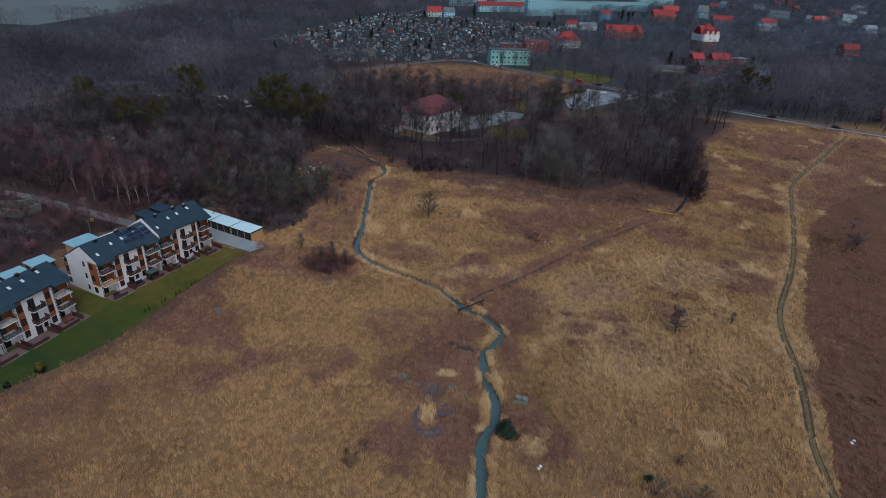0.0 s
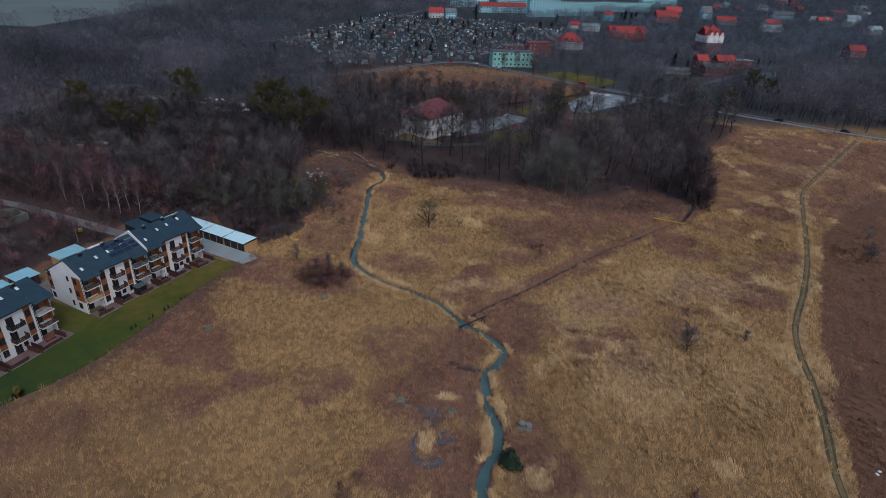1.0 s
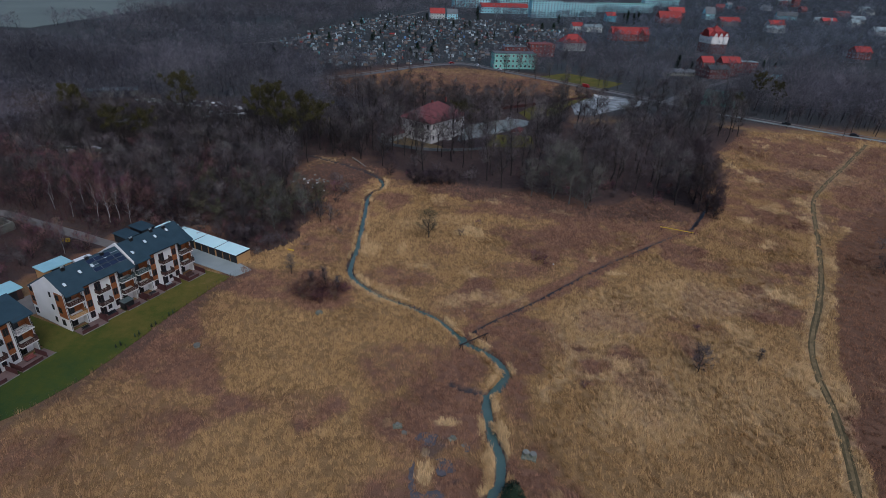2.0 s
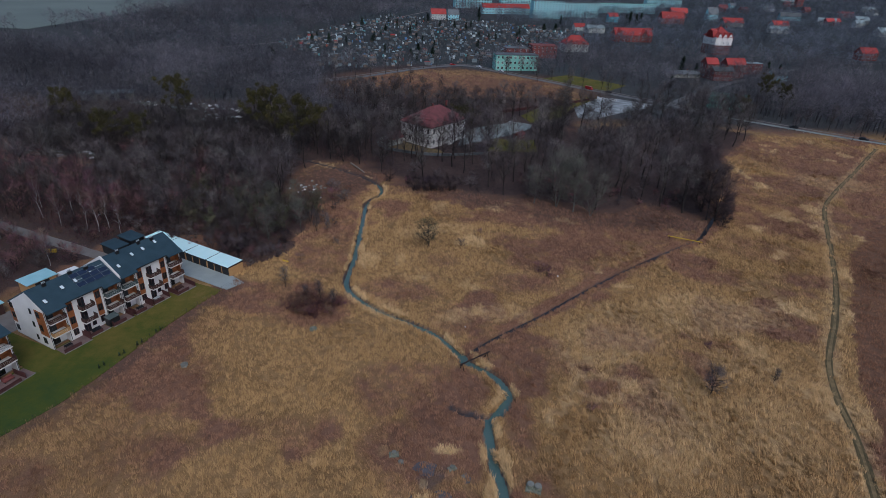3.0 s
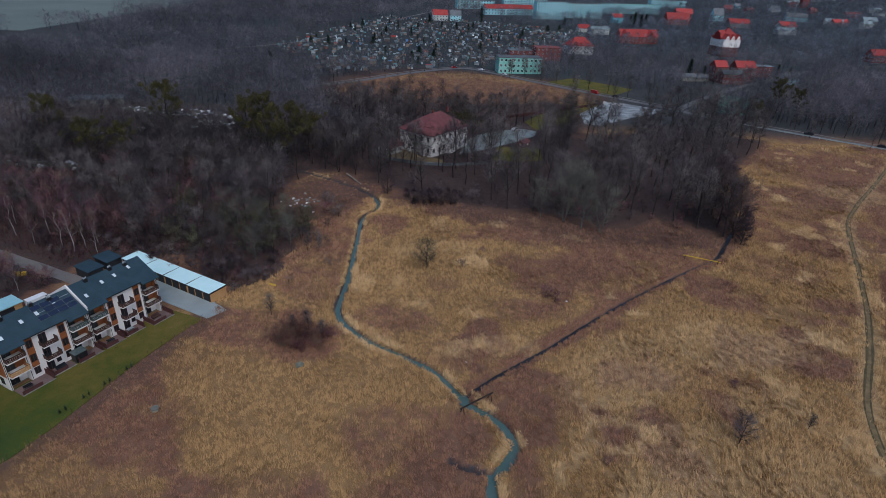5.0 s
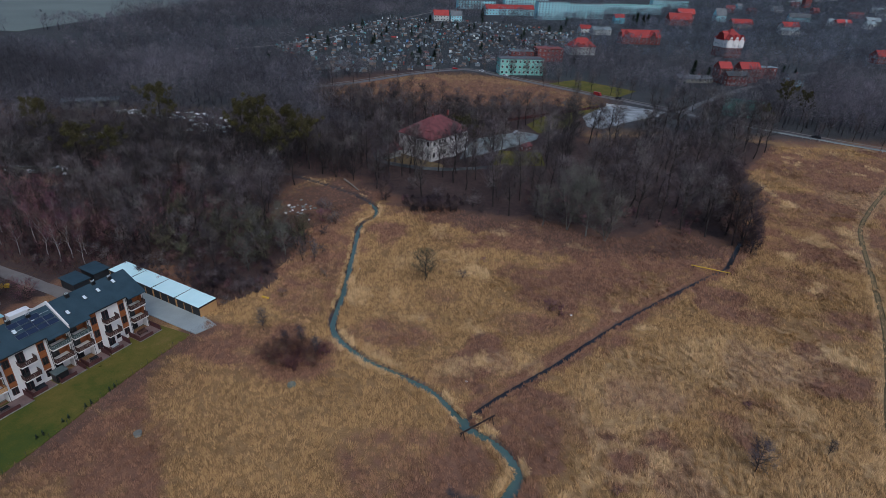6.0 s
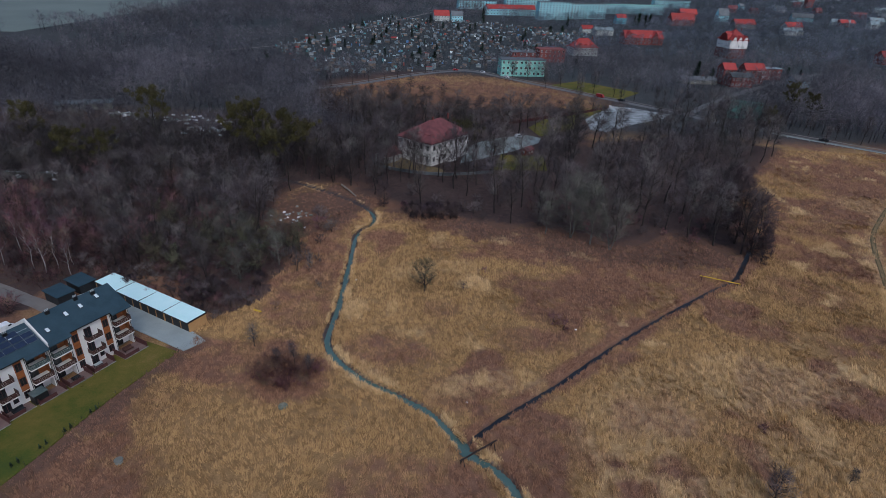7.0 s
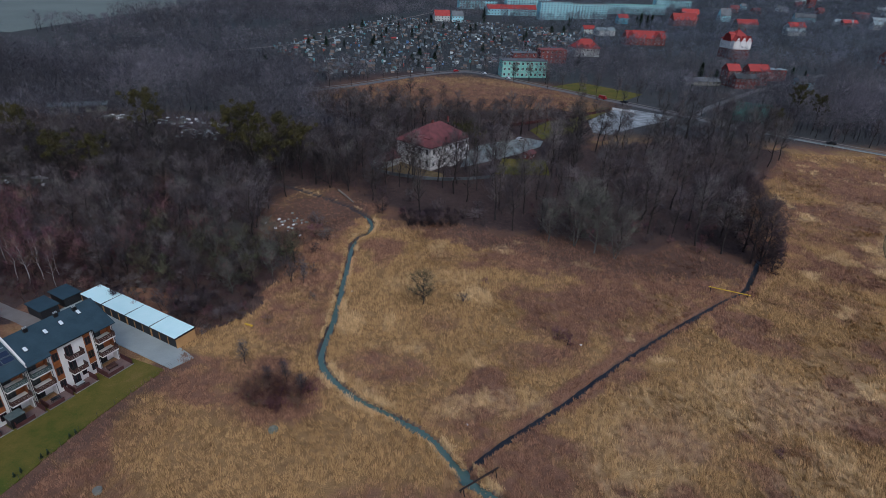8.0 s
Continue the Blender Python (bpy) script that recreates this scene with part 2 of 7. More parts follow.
M = {
    "ground": land_material("land", False),
    "grass": land_material("dry_grass", True),
    "water": mk("creek_water", (0.070, 0.125, 0.115), (0.100, 0.160, 0.146), 0.4, 0.15, 0.06, 3, spec=0.4),
    "ditchwater": mk("ditch_water", (0.010, 0.014, 0.019), (0.034, 0.042, 0.052), 0.35, 0.3, 0.1, 3, spec=0.25),
    "rut": mk("track_earth", (0.052, 0.044, 0.020), (0.150, 0.110, 0.050), 0.7, 0.95, 0.6, 2.5),
    "verge": mk("track_grass", (0.100, 0.076, 0.034), (0.270, 0.190, 0.092), 0.8, 0.95, 0.6, 2.5),
    "bark": mk("bark", (0.019, 0.015, 0.014), (0.050, 0.040, 0.036), 0.8, 0.95, 0.4, 9, rand=0.25),
    "greybark": mk("grey_bark", (0.090, 0.085, 0.075), (0.180, 0.165, 0.140), 0.8, 0.95, 0.4, 9, rand=0.2),
    "birchbark": mk("birch_bark", (0.160, 0.145, 0.140), (0.400, 0.370, 0.355), 2.0, 0.8, 0.2, 6, rand=0.15),
    "twig": mk("twigs", (0.090, 0.074, 0.076), (0.222, 0.183, 0.178), 0.12, 0.95, 0, 5, rand=0.5, tone=True, thin=0.2),
    "greytwig": mk("grey_twigs", (0.104, 0.096, 0.082), (0.196, 0.180, 0.152), 0.3, 0.95, 0, 5, rand=0.2, tone=True, thin=0.2),
    "redtwig": mk("reddish_twigs", (0.157, 0.076, 0.083), (0.298, 0.147, 0.154), 0.3, 0.95, 0, 5, rand=0.3, tone=True, thin=0.2),
    "crimsontwig": mk("crimson_brush", (0.085, 0.034, 0.042), (0.180, 0.078, 0.088), 0.25, 0.95, 0, 5, rand=0.2, tone=True, thin=0.25),
    "thickettwig": mk("thicket_twigs", (0.150, 0.074, 0.070), (0.290, 0.150, 0.135), 0.25, 0.95, 0, 5, rand=0.2, tone=True, thin=0.45),
    "darktwig": mk("dark_twigs", (0.049, 0.035, 0.040), (0.116, 0.081, 0.088), 0.3, 0.95, 0, 5, rand=0.2, tone=True, thin=0.2),
    # paler, greyer twigs: the distance haze is put into their colour
    "hazedtwig": mk("far_hazed_twigs", (0.118, 0.108, 0.122), (0.275, 0.248, 0.262), 0.02, 0.95, 0, 0.3, rand=0.05, tone=True, thin=0.45),
    # bluer still: the haze over the town is put into the colour
    "hazedtown": mk("town_hazed_twigs", (0.112, 0.122, 0.140), (0.250, 0.272, 0.298), 0.02, 0.95, 0, 0.3, rand=0.05, tone=True, thin=0.45),
    "allotwig": mk("garden_twigs", (0.055, 0.056, 0.058), (0.130, 0.130, 0.130), 0.02, 0.95, 0, 0.3, rand=0.05, tone=True, thin=0.45),
    "olivetwig": mk("olive_twigs", (0.081, 0.073, 0.046), (0.176, 0.155, 0.097), 0.3, 0.95, 0, 5, rand=0.3, tone=True, thin=0.2),
    "mistletwig": mk("mistletoe_tree_twigs", (0.060, 0.052, 0.036), (0.130, 0.110, 0.078), 0.3, 0.95, 0, 5, rand=0.2, tone=True, thin=0.2),
    "mistletoe": mk("mistletoe_leaves", (0.034, 0.032, 0.009), (0.092, 0.077, 0.021), 0.5, 0.8, 0, 4, rand=0.2),
    "evergreen": mk("conifer_needles", (0.010, 0.024, 0.014), (0.035, 0.060, 0.030), 0.4, 0.9, 0, 4, rand=0.3),
    "asphalt": mk("asphalt", (0.090, 0.088, 0.088), (0.150, 0.145, 0.140), 0.2, 0.75, 0.2, 6),
    "gravel": mk("gravel", (0.130, 0.115, 0.105), (0.220, 0.200, 0.180), 0.3, 0.95, 0.5, 5),
    "concrete": mk("pale_concrete", (0.300, 0.345, 0.340), (0.430, 0.480, 0.470), 0.3, 0.85, 0.2, 3),
    "oldconcrete": mk("weathered_concrete", (0.120, 0.120, 0.098), (0.270, 0.268, 0.230), 0.9, 0.9, 0.4, 5, rand=0.2),
    "yard": mk("yard_concrete", (0.250, 0.285, 0.275), (0.340, 0.375, 0.360), 0.3, 0.85, 0.2, 3),
    "render": mk("white_render", (0.640, 0.620, 0.590), (0.760, 0.740, 0.710), 0.3, 0.85, 0.1, 3),
    "cladding": mk("orange_timber", (0.200, 0.064, 0.019), (0.335, 0.118, 0.036), 0.8, 0.6, 0.2, 6, stretch=(1, 1, 4)),
    "anthracite": mk("anthracite_roof", (0.018, 0.040, 0.054), (0.038, 0.068, 0.086), 0.5, 0.55, 0.3, 5),
    "metal": mk("dark_metal", (0.015, 0.016, 0.018), (0.035, 0.036, 0.038), 1, 0.4, 0, 6, metal=0.4),
    "zinc": mk("zinc", (0.380, 0.420, 0.430), (0.520, 0.560, 0.570), 0.8, 0.35, 0, 6, metal=0.3),
    "whiteroof": mk("white_roof_sheet", (0.580, 0.830, 0.810), (0.690, 0.900, 0.880), 0.4, 0.55, 0.05, 3, rand=0.03),
    "bluesheet": mk("blue_roof_sheet", (0.270, 0.500, 0.540), (0.360, 0.600, 0.640), 0.4, 0.4, 0.05, 3, rand=0.05),
    "tan": mk("tan_render", (0.380, 0.210, 0.080), (0.480, 0.280, 0.120), 0.5, 0.8, 0.1, 4),
    # near-black for doors, and for the shade inside the carports
    "black": mk("black_door_and_shade", (0.012, 0.013, 0.015), (0.026, 0.027, 0.030), 0.8, 0.5, 0.1, 6),
    "glass": mk("window_glass", (0.010, 0.012, 0.014), (0.030, 0.034, 0.038), 0.5, 0.06, 0, 2, spec=0.6),
    "balglass": mk("balcony_glass", (0.060, 0.085, 0.085), (0.110, 0.140, 0.140), 0.5, 0.1, 0, 2, spec=0.6),
    "brownrail": mk("brown_railing", (0.045, 0.022, 0.018), (0.090, 0.045, 0.034), 0.8, 0.7, 0.1, 5),
    "deck": mk("terrace_pavers", (0.120, 0.080, 0.075), (0.210, 0.145, 0.135), 0.5, 0.85, 0.4, 4),
    "fencewood": mk("red_brown_boards", (0.050, 0.018, 0.018), (0.095, 0.036, 0.034), 0.8, 0.75, 0.2, 5),
    "solar": mk("solar_cells", (0.010, 0.018, 0.040), (0.022, 0.034, 0.070), 0.8, 0.2, 0, 5, spec=0.6),
    # pale because the reflected sky is put into the base colour
    "skylight": mk("skylight_glass", (0.600, 0.660, 0.670), (0.700, 0.760, 0.770), 1, 0.15, 0, 3),
    "mauve": mk("old_red_tiles", (0.100, 0.036, 0.038), (0.205, 0.068, 0.068), 0.5, 0.8, 0.4, 4),
    "redtile": mk("red_tiles", (0.250, 0.032, 0.028), (0.390, 0.058, 0.050), 0.3, 0.7, 0.3, 3, rand=0.2),
    "brick": mk("red_brick", (0.140, 0.042, 0.038), (0.240, 0.076, 0.066), 0.4, 0.85, 0.3, 4, rand=0.15),
    "mint": mk("mint_render", (0.204, 0.460, 0.392), (0.281, 0.560, 0.480), 0.2, 0.8, 0.1, 2),
    "pale": mk("pale_walls", (0.380, 0.410, 0.390), (0.520, 0.540, 0.510), 0.2, 0.85, 0.1, 2, rand=0.15),
    "bluewall": mk("pale_blue_walls", (0.240, 0.480, 0.529), (0.336, 0.600, 0.637), 0.1, 0.85, 0.1, 2, rand=0.2),
    "greyroof": mk("grey_felt_roof", (0.070, 0.080, 0.085), (0.150, 0.160, 0.165), 0.2, 0.8, 0.1, 2, rand=0.4),
    "hutroof": mk("pale_hut_roof", (0.120, 0.161, 0.169), (0.285, 0.338, 0.345), 0.2, 0.7, 0, 2, rand=0.4),
    "hutwall": mk("hut_boards", (0.120, 0.090, 0.070), (0.260, 0.200, 0.160), 0.2, 0.85, 0, 2, rand=0.5),
    "hutpale": mk("pale_hut_walls", (0.170, 0.190, 0.190), (0.330, 0.350, 0.340), 0.2, 0.85, 0, 2, rand=0.4),
    "yellow": mk("yellow_paint", (0.580, 0.360, 0.020), (0.700, 0.460, 0.040), 0.8, 0.55, 0, 5),
    "rust": mk("rusty_iron", (0.012, 0.009, 0.008), (0.036, 0.022, 0.018), 1.5, 0.8, 0.3, 8),
    "white": mk("white_plastic", (0.700, 0.710, 0.700), (0.800, 0.810, 0.800), 1, 0.6, 0, 5),
    "carred": mk("red_car_paint", (0.260, 0.012, 0.014), (0.340, 0.022, 0.022), 1, 0.3, 0, 3),
    "cardark": mk("dark_car_paint", (0.015, 0.017, 0.020), (0.030, 0.032, 0.036), 1, 0.25, 0, 3),
    "carlight": mk("silver_car_paint", (0.480, 0.500, 0.510), (0.560, 0.580, 0.590), 1, 0.25, 0, 3),
    "rubber": mk("rubber", (0.012, 0.012, 0.012), (0.025, 0.025, 0.025), 1, 0.9, 0, 5),
    "timber": mk("grey_timber", (0.170, 0.140, 0.115), (0.300, 0.260, 0.215), 0.8, 0.9, 0.3, 6),
    "cyanwall": mk("cyan_cladding", (0.100, 0.400, 0.500), (0.150, 0.480, 0.580), 0.3, 0.7, 0, 2),
    "puddle": mk("muddy_puddle", (0.058, 0.050, 0.052), (0.140, 0.132, 0.142), 0.9, 0.4, 0.2, 3, spec=0.35),
    "mosswell": mk("mossy_concrete", (0.085, 0.098, 0.066), (0.270, 0.275, 0.215), 1.6, 0.9, 0.5, 5),
    "goldthuja": mk("golden_needles", (0.090, 0.075, 0.012), (0.190, 0.150, 0.030), 0.6, 0.9, 0, 5),
    "lot": mk("patched_paving", (0.060, 0.066, 0.066), (0.440, 0.470, 0.470), 0.13, 0.9, 0.2, 0.9, stretch=(1, 2.2, 1)),
    "court": mk("weedy_paving", (0.140, 0.168, 0.158), (0.330, 0.370, 0.356), 0.3, 0.9, 0.2, 2),
    "courtgreen": mk("green_court", (0.020, 0.110, 0.080), (0.040, 0.160, 0.120), 0.2, 0.8, 0.1, 3),
    "field": mk("winter_field", (0.112, 0.137, 0.122), (0.172, 0.202, 0.179), 0.012, 0.95, 0.2, 0.3),
}


def clutter_material():
    """Painted boards, glass and sheet in mixed colours, one colour to a piece."""
    m = bpy.data.materials.new("garden_oddments")
    m.use_nodes = True
    n, l = m.node_tree.nodes, m.node_tree.links
    geo, ramp = n.new("ShaderNodeNewGeometry"), n.new("ShaderNodeValToRGB")
    ramp.color_ramp.interpolation = "CONSTANT"
    rows = ((0.0, (0.06, 0.06, 0.06)), (0.30, (0.09, 0.08, 0.07)), (0.52, (0.15, 0.19, 0.20)), (0.76, (0.30, 0.38, 0.39)), (0.87, (0.62, 0.68, 0.66)), (0.90, (0.10, 0.30, 0.30)), (0.945, (0.35, 0.07, 0.04)), (0.97, (0.10, 0.22, 0.40)))
    e = ramp.color_ramp.elements
    e[0].color, e[1].position, e[1].color = (*rows[0][1], 1), rows[1][0], (*rows[1][1], 1)
    for pos, c in rows[2:]:
        e.new(pos).color = (*c, 1)
    l.new(geo.outputs["Random Per Island"], ramp.inputs[0])
    l.new(ramp.outputs[0], n["Principled BSDF"].inputs["Base Color"])
    n["Principled BSDF"].inputs["Roughness"].default_value = 0.6
    return m


M["clutter"] = clutter_material()


def lawn_material():
    """Mown grass: lush green in the lower garden, yellowed and worn before the flats, with blotches and fine grain."""
    m = bpy.data.materials.new("lawn_grass")
    m.use_nodes = True
    n, l = m.node_tree.nodes, m.node_tree.links
    geo, dot, rng = n.new("ShaderNodeNewGeometry"), n.new("ShaderNodeVectorMath"), n.new("ShaderNodeMapRange")
    dot.operation, dot.inputs[1].default_value = "DOT_PRODUCT", (0.10, 1.0, 0.0)
    l.new(geo.outputs["Position"], dot.inputs[0])
    rng.inputs["From Min"].default_value, rng.inputs["From Max"].default_value = 78.0, 108.0
    rng.inputs["To Min"].default_value, rng.inputs["To Max"].default_value = 0.06, 0.50
    l.new(dot.outputs["Value"], rng.inputs["Value"])
    f = rng.outputs[0]
    for scale, amount in ((0.10, 0.9), (0.6, 0.55), (5.0, 0.5)):
        t, add = n.new("ShaderNodeTexNoise"), n.new("ShaderNodeMath")
        t.inputs["Scale"].default_value, t.inputs["Detail"].default_value = scale, 4
        l.new(geo.outputs["Position"], t.inputs["Vector"])
        sub = n.new("ShaderNodeMath")
        sub.operation, sub.inputs[1].default_value = "SUBTRACT", 0.5 if scale > 0.2 else 0.36
        l.new(t.outputs[0], sub.inputs[0])
        add.operation, add.inputs[1].default_value = "MULTIPLY_ADD", amount
        l.new(sub.outputs[0], add.inputs[0])
        l.new(f, add.inputs[2])
        f = add.outputs[0]
    ramp = n.new("ShaderNodeValToRGB")
    e = ramp.color_ramp.elements
    e[0].color, e[1].color = (0.030, 0.062, 0.020, 1), (0.205, 0.135, 0.050, 1)
    e.new(0.4).color = (0.070, 0.084, 0.016, 1)
    e.new(0.75).color = (0.135, 0.110, 0.026, 1)
    l.new(f, ramp.inputs[0])
    b = n["Principled BSDF"]
    l.new(ramp.outputs[0], b.inputs["Base Color"])
    b.inputs["Roughness"].default_value, b.inputs["Specular IOR Level"].default_value = 0.95, 0.1
    bp = n.new("ShaderNodeBump")
    bp.inputs["Strength"].default_value, bp.inputs["Distance"].default_value = 0.6, 0.12
    l.new(t.outputs[0], bp.inputs["Height"])
    l.new(bp.outputs[0], b.inputs["Normal"])
    return m


M["lawn"] = lawn_material()

# ------------------------------------------------------------------ mesh helpers
class Geo:
    """Collects corners and faces of one mesh."""

    def __init__(self):
        self.v, self.f = [], []

    def add(self, verts, faces):
        k = len(self.v)
        self.v += [tuple(p) for p in verts]
        self.f += [tuple(i + k for i in f) for f in faces]
        return self

    def box(self, x0, x1, y0, y1, z0, z1, m=None, bev=0.0):
        c = [(x0, y0, z0), (x1, y0, z0), (x1, y1, z0), (x0, y1, z0), (x0, y0, z1), (x1, y0, z1), (x1, y1, z1), (x0, y1, z1)]
        f = [(0, 3, 2, 1), (4, 5, 6, 7), (0, 1, 5, 4), (1, 2, 6, 5), (2, 3, 7, 6), (3, 0, 4, 7)]
        if bev:
            b = bev
            c = [(x0, y0, z0), (x1, y0, z0), (x1, y1, z0), (x0, y1, z0), (x0, y0, z1 - b), (x1, y0, z1 - b), (x1, y1, z1 - b), (x0, y1, z1 - b),
                 (x0 + b, y0 + b, z1), (x1 - b, y0 + b, z1), (x1 - b, y1 - b, z1), (x0 + b, y1 - b, z1)]
            f = [(0, 3, 2, 1), (8, 9, 10, 11), (0, 1, 5, 4), (1, 2, 6, 5), (2, 3, 7, 6), (3, 0, 4, 7),
                 (4, 5, 9, 8), (5, 6, 10, 9), (6, 7, 11, 10), (7, 4, 8, 11)]
        return self.add([m @ Vector(p) for p in c] if m else c, f)

    def prism(self, poly, axis, a0, a1):
        """A polygon drawn out along an axis: 'x' takes (y, z) corners, 'y' takes (x, z), 'z' takes (x, y)."""
        put = {"x": lambda p, a: (a, p[0], p[1]), "y": lambda p, a: (p[0], a, p[1]), "z": lambda p, a: (p[0], p[1], a)}[axis]
        n = len(poly)
        v = [put(p, a0) for p in poly] + [put(p, a1) for p in poly]
        f = [tuple(range(n))[::-1], tuple(range(n, 2 * n))] + [(i, (i + 1) % n, n + (i + 1) % n, n + i) for i in range(n)]
        return self.add(v, f)

    def tube(self, pts, radii, n=5, cap=True):
        k = len(self.v)
        pts = [Vector(p) for p in pts]
        for i, (p, r) in enumerate(zip(pts, radii)):
            d = (pts[min(i + 1, len(pts) - 1)] - pts[max(i - 1, 0)]).normalized()
            a = d.orthogonal().normalized()
            b = d.cross(a)
            for j in range(n):
                w = 2 * math.pi * j / n
                self.v.append(tuple(p + (a * math.cos(w) + b * math.sin(w)) * r))
        for i in range(len(pts) - 1):
            for j in range(n):
                self.f.append((k + i * n + j, k + i * n + (j + 1) % n, k + (i + 1) * n + (j + 1) % n, k + (i + 1) * n + j))
        if cap:
            self.f.append(tuple(k + (len(pts) - 1) * n + j for j in range(n)))
            self.f.append(tuple(k + j for j in range(n))[::-1])
        return self

    def mesh(self, name, material, smooth=False):
        me = bpy.data.meshes.new(name)
        me.from_pydata(self.v, [], self.f)
        bm = bmesh.new()
        bm.from_mesh(me)
        bmesh.ops.recalc_face_normals(bm, faces=bm.faces)
        bm.to_mesh(me)
        bm.free()
        me.materials.append(material)
        if smooth:
            me.polygons.foreach_set("use_smooth", [True] * len(me.polygons))
        return me


def part(name, data, material, parent=None, label="", at=None):
    """Links a Geo or a mesh as one mesh object under a thing or under a part."""
    ob = new(name, data.mesh(name, material) if isinstance(data, Geo) else data)
    if parent:
        ob.parent = parent
    if at is not None:
        ob.matrix_basis = at
    if label:
        tagged(ob, label)
    return ob


def thing(name, x, y, z, turn, label, category, group="", kind=""):
    ob = new(name)
    ob.empty_display_size = 0.5
    ob.matrix_basis = pose(x, y, z, 0, 0, turn)
    return tagged(ob, label, category, group, kind)


def fast_mesh(name, verts, tris, material, attrs=None):
    """A mesh of triangles (or quads) straight from arrays, with float attributes on its corners."""
    verts, tris = np.asarray(verts, np.float32), np.asarray(tris, np.int32)
    me = bpy.data.meshes.new(name)
    k = tris.shape[1]
    me.vertices.add(len(verts))
    me.vertices.foreach_set("co", verts.ravel())
    me.loops.add(tris.size)
    me.loops.foreach_set("vertex_index", tris.ravel())
    me.polygons.add(len(tris))
    me.polygons.foreach_set("loop_start", np.arange(0, tris.size, k, dtype=np.int32))
    for key, val in (attrs or {}).items():
        me.attributes.new(key, "FLOAT", "POINT").data.foreach_set("value", np.asarray(val, np.float32))
    me.update(calc_edges=True)
    me.materials.append(material)
    return me


# ------------------------------------------------------------------ the lie of the land
LATTICE = np.random.RandomState(7).rand(256, 256)


def vnoise(x, y, size, shift=0.0):
    """Smooth noise, 0 to 1, with lumps about that many metres wide."""
    x, y = np.asarray(x, float) / size + 37.3 + shift, np.asarray(y, float) / size + 91.7 + shift * 1.7
    i, j = np.floor(x).astype(int), np.floor(y).astype(int)
    u, v = x - i, y - j
    u, v = u * u * (3 - 2 * u), v * v * (3 - 2 * v)
    g = lambda a, b: LATTICE[a % 256, b % 256]
    return (g(i, j) * (1 - u) + g(i + 1, j) * u) * (1 - v) + (g(i, j + 1) * (1 - u) + g(i + 1, j + 1) * u) * v


def smooth(a, b, x):
    t = np.clip((np.asarray(x, float) - a) / (b - a), 0, 1)
    return t * t * (3 - 2 * t)


def curve_points(pts, step):
    """A smooth line through the points, sampled about every step metres."""
    p = np.array(pts, float)
    p = np.vstack([2 * p[0] - p[1], p, 2 * p[-1] - p[-2]])
    out = []
    for k in range(1, len(p) - 2):
        n = max(2, int(np.linalg.norm(p[k + 1] - p[k]) / step))
        for t in np.arange(n) / n:
            out.append(0.5 * (2 * p[k] + (p[k + 1] - p[k - 1]) * t + (2 * p[k - 1] - 5 * p[k] + 4 * p[k + 1] - p[k + 2]) * t ** 2
                              + (3 * p[k] - p[k - 1] - 3 * p[k + 1] + p[k + 2]) * t ** 3))
    out.append(p[-2])
    return np.array(out)


def away(x, y, line):
    """Distance of each place to a line of points."""
    x, y = np.asarray(x, float), np.asarray(y, float)
    d = np.full(x.shape, 1e9)
    for a, b in zip(line[:-1], line[1:]):
        e = b - a
        t = np.clip(((x - a[0]) * e[0] + (y - a[1]) * e[1]) / (e @ e), 0, 1)
        d = np.minimum(d, np.hypot(x - a[0] - t * e[0], y - a[1] - t * e[1]))
    return d


def inside(x, y, poly):
    x, y = np.asarray(x, float), np.asarray(y, float)
    r = np.zeros(x.shape, bool)
    for (x0, y0), (x1, y1) in zip(poly, poly[1:] + poly[:1]):
        if y0 != y1:
            r ^= ((y0 > y) != (y1 > y)) & (x < (x1 - x0) * (y - y0) / (y1 - y0) + x0)
    return r


CREEK = curve_points([(16, -120), (11, -60), (12, -15), (8.5, 30), (7.6, 50), (7.8, 61), (8.0, 68), (8.7, 70.7), (10.3, 73), (10.9, 76), (11.0, 80), (10.0, 82.6), (9.6, 86), (9.2, 89),
                      (9.3, 92), (10.8, 95), (13.1, 98.5), (13.2, 101.2), (11.6, 104.8), (8.5, 107.7), (5.4, 109.8), (2.7, 113.4), (-1.3, 118.3),
                      (-7.1, 122.3), (-14.0, 126.2), (-19.4, 130.8), (-22.4, 134.6), (-23.7, 138), (-24.0, 143), (-23.9, 151), (-24.5, 162),
                      (-25.3, 175), (-26.2, 186), (-25.6, 191), (-23.4, 194.7), (-22.8, 199.3), (-23.8, 204.6), (-27.4, 209.7), (-32.7, 214.5),
                      (-38.1, 218.6), (-44.6, 222.7), (-54, 228), (-70, 236)], 1.5)
DITCH = curve_points([(5.2, 111.5), (10, 116.8), (15.6, 121.8), (23.4, 128.6), (32.4, 137.4), (41.7, 146.2), (55.4, 157.8), (67.8, 167.8), (76.0, 174.0),
                      (81.5, 181.8), (88, 192)], 2.0)
GULLY = curve_points([(9.0, 93.6), (7.9, 94.3), (6.0, 95.0), (4.2, 95.4), (2.9, 96.3)], 1.0)
SLUICE = curve_points([(9.2, 72.7), (8.2, 72.9), (5.7, 73.8), (3.1, 74.1), (0.8, 74.9)], 1.0)
TRACK = curve_points([(48, -120), (55, -20), (60, 50), (62.1, 61), (63.2, 65.6), (64.8, 71.7), (67.7, 78.6), (70.9, 86.4), (74.0, 95.3), (76.1, 103.3), (79.8, 112.6), (84.5, 120.4),
                      (92.6, 132.4), (103.1, 150.1), (116.8, 176.7), (126.4, 195.9), (134.2, 208.7), (150.1, 227.6), (166.1, 245.2), (185.6, 267.3),
                      (202, 286)], 2.0)
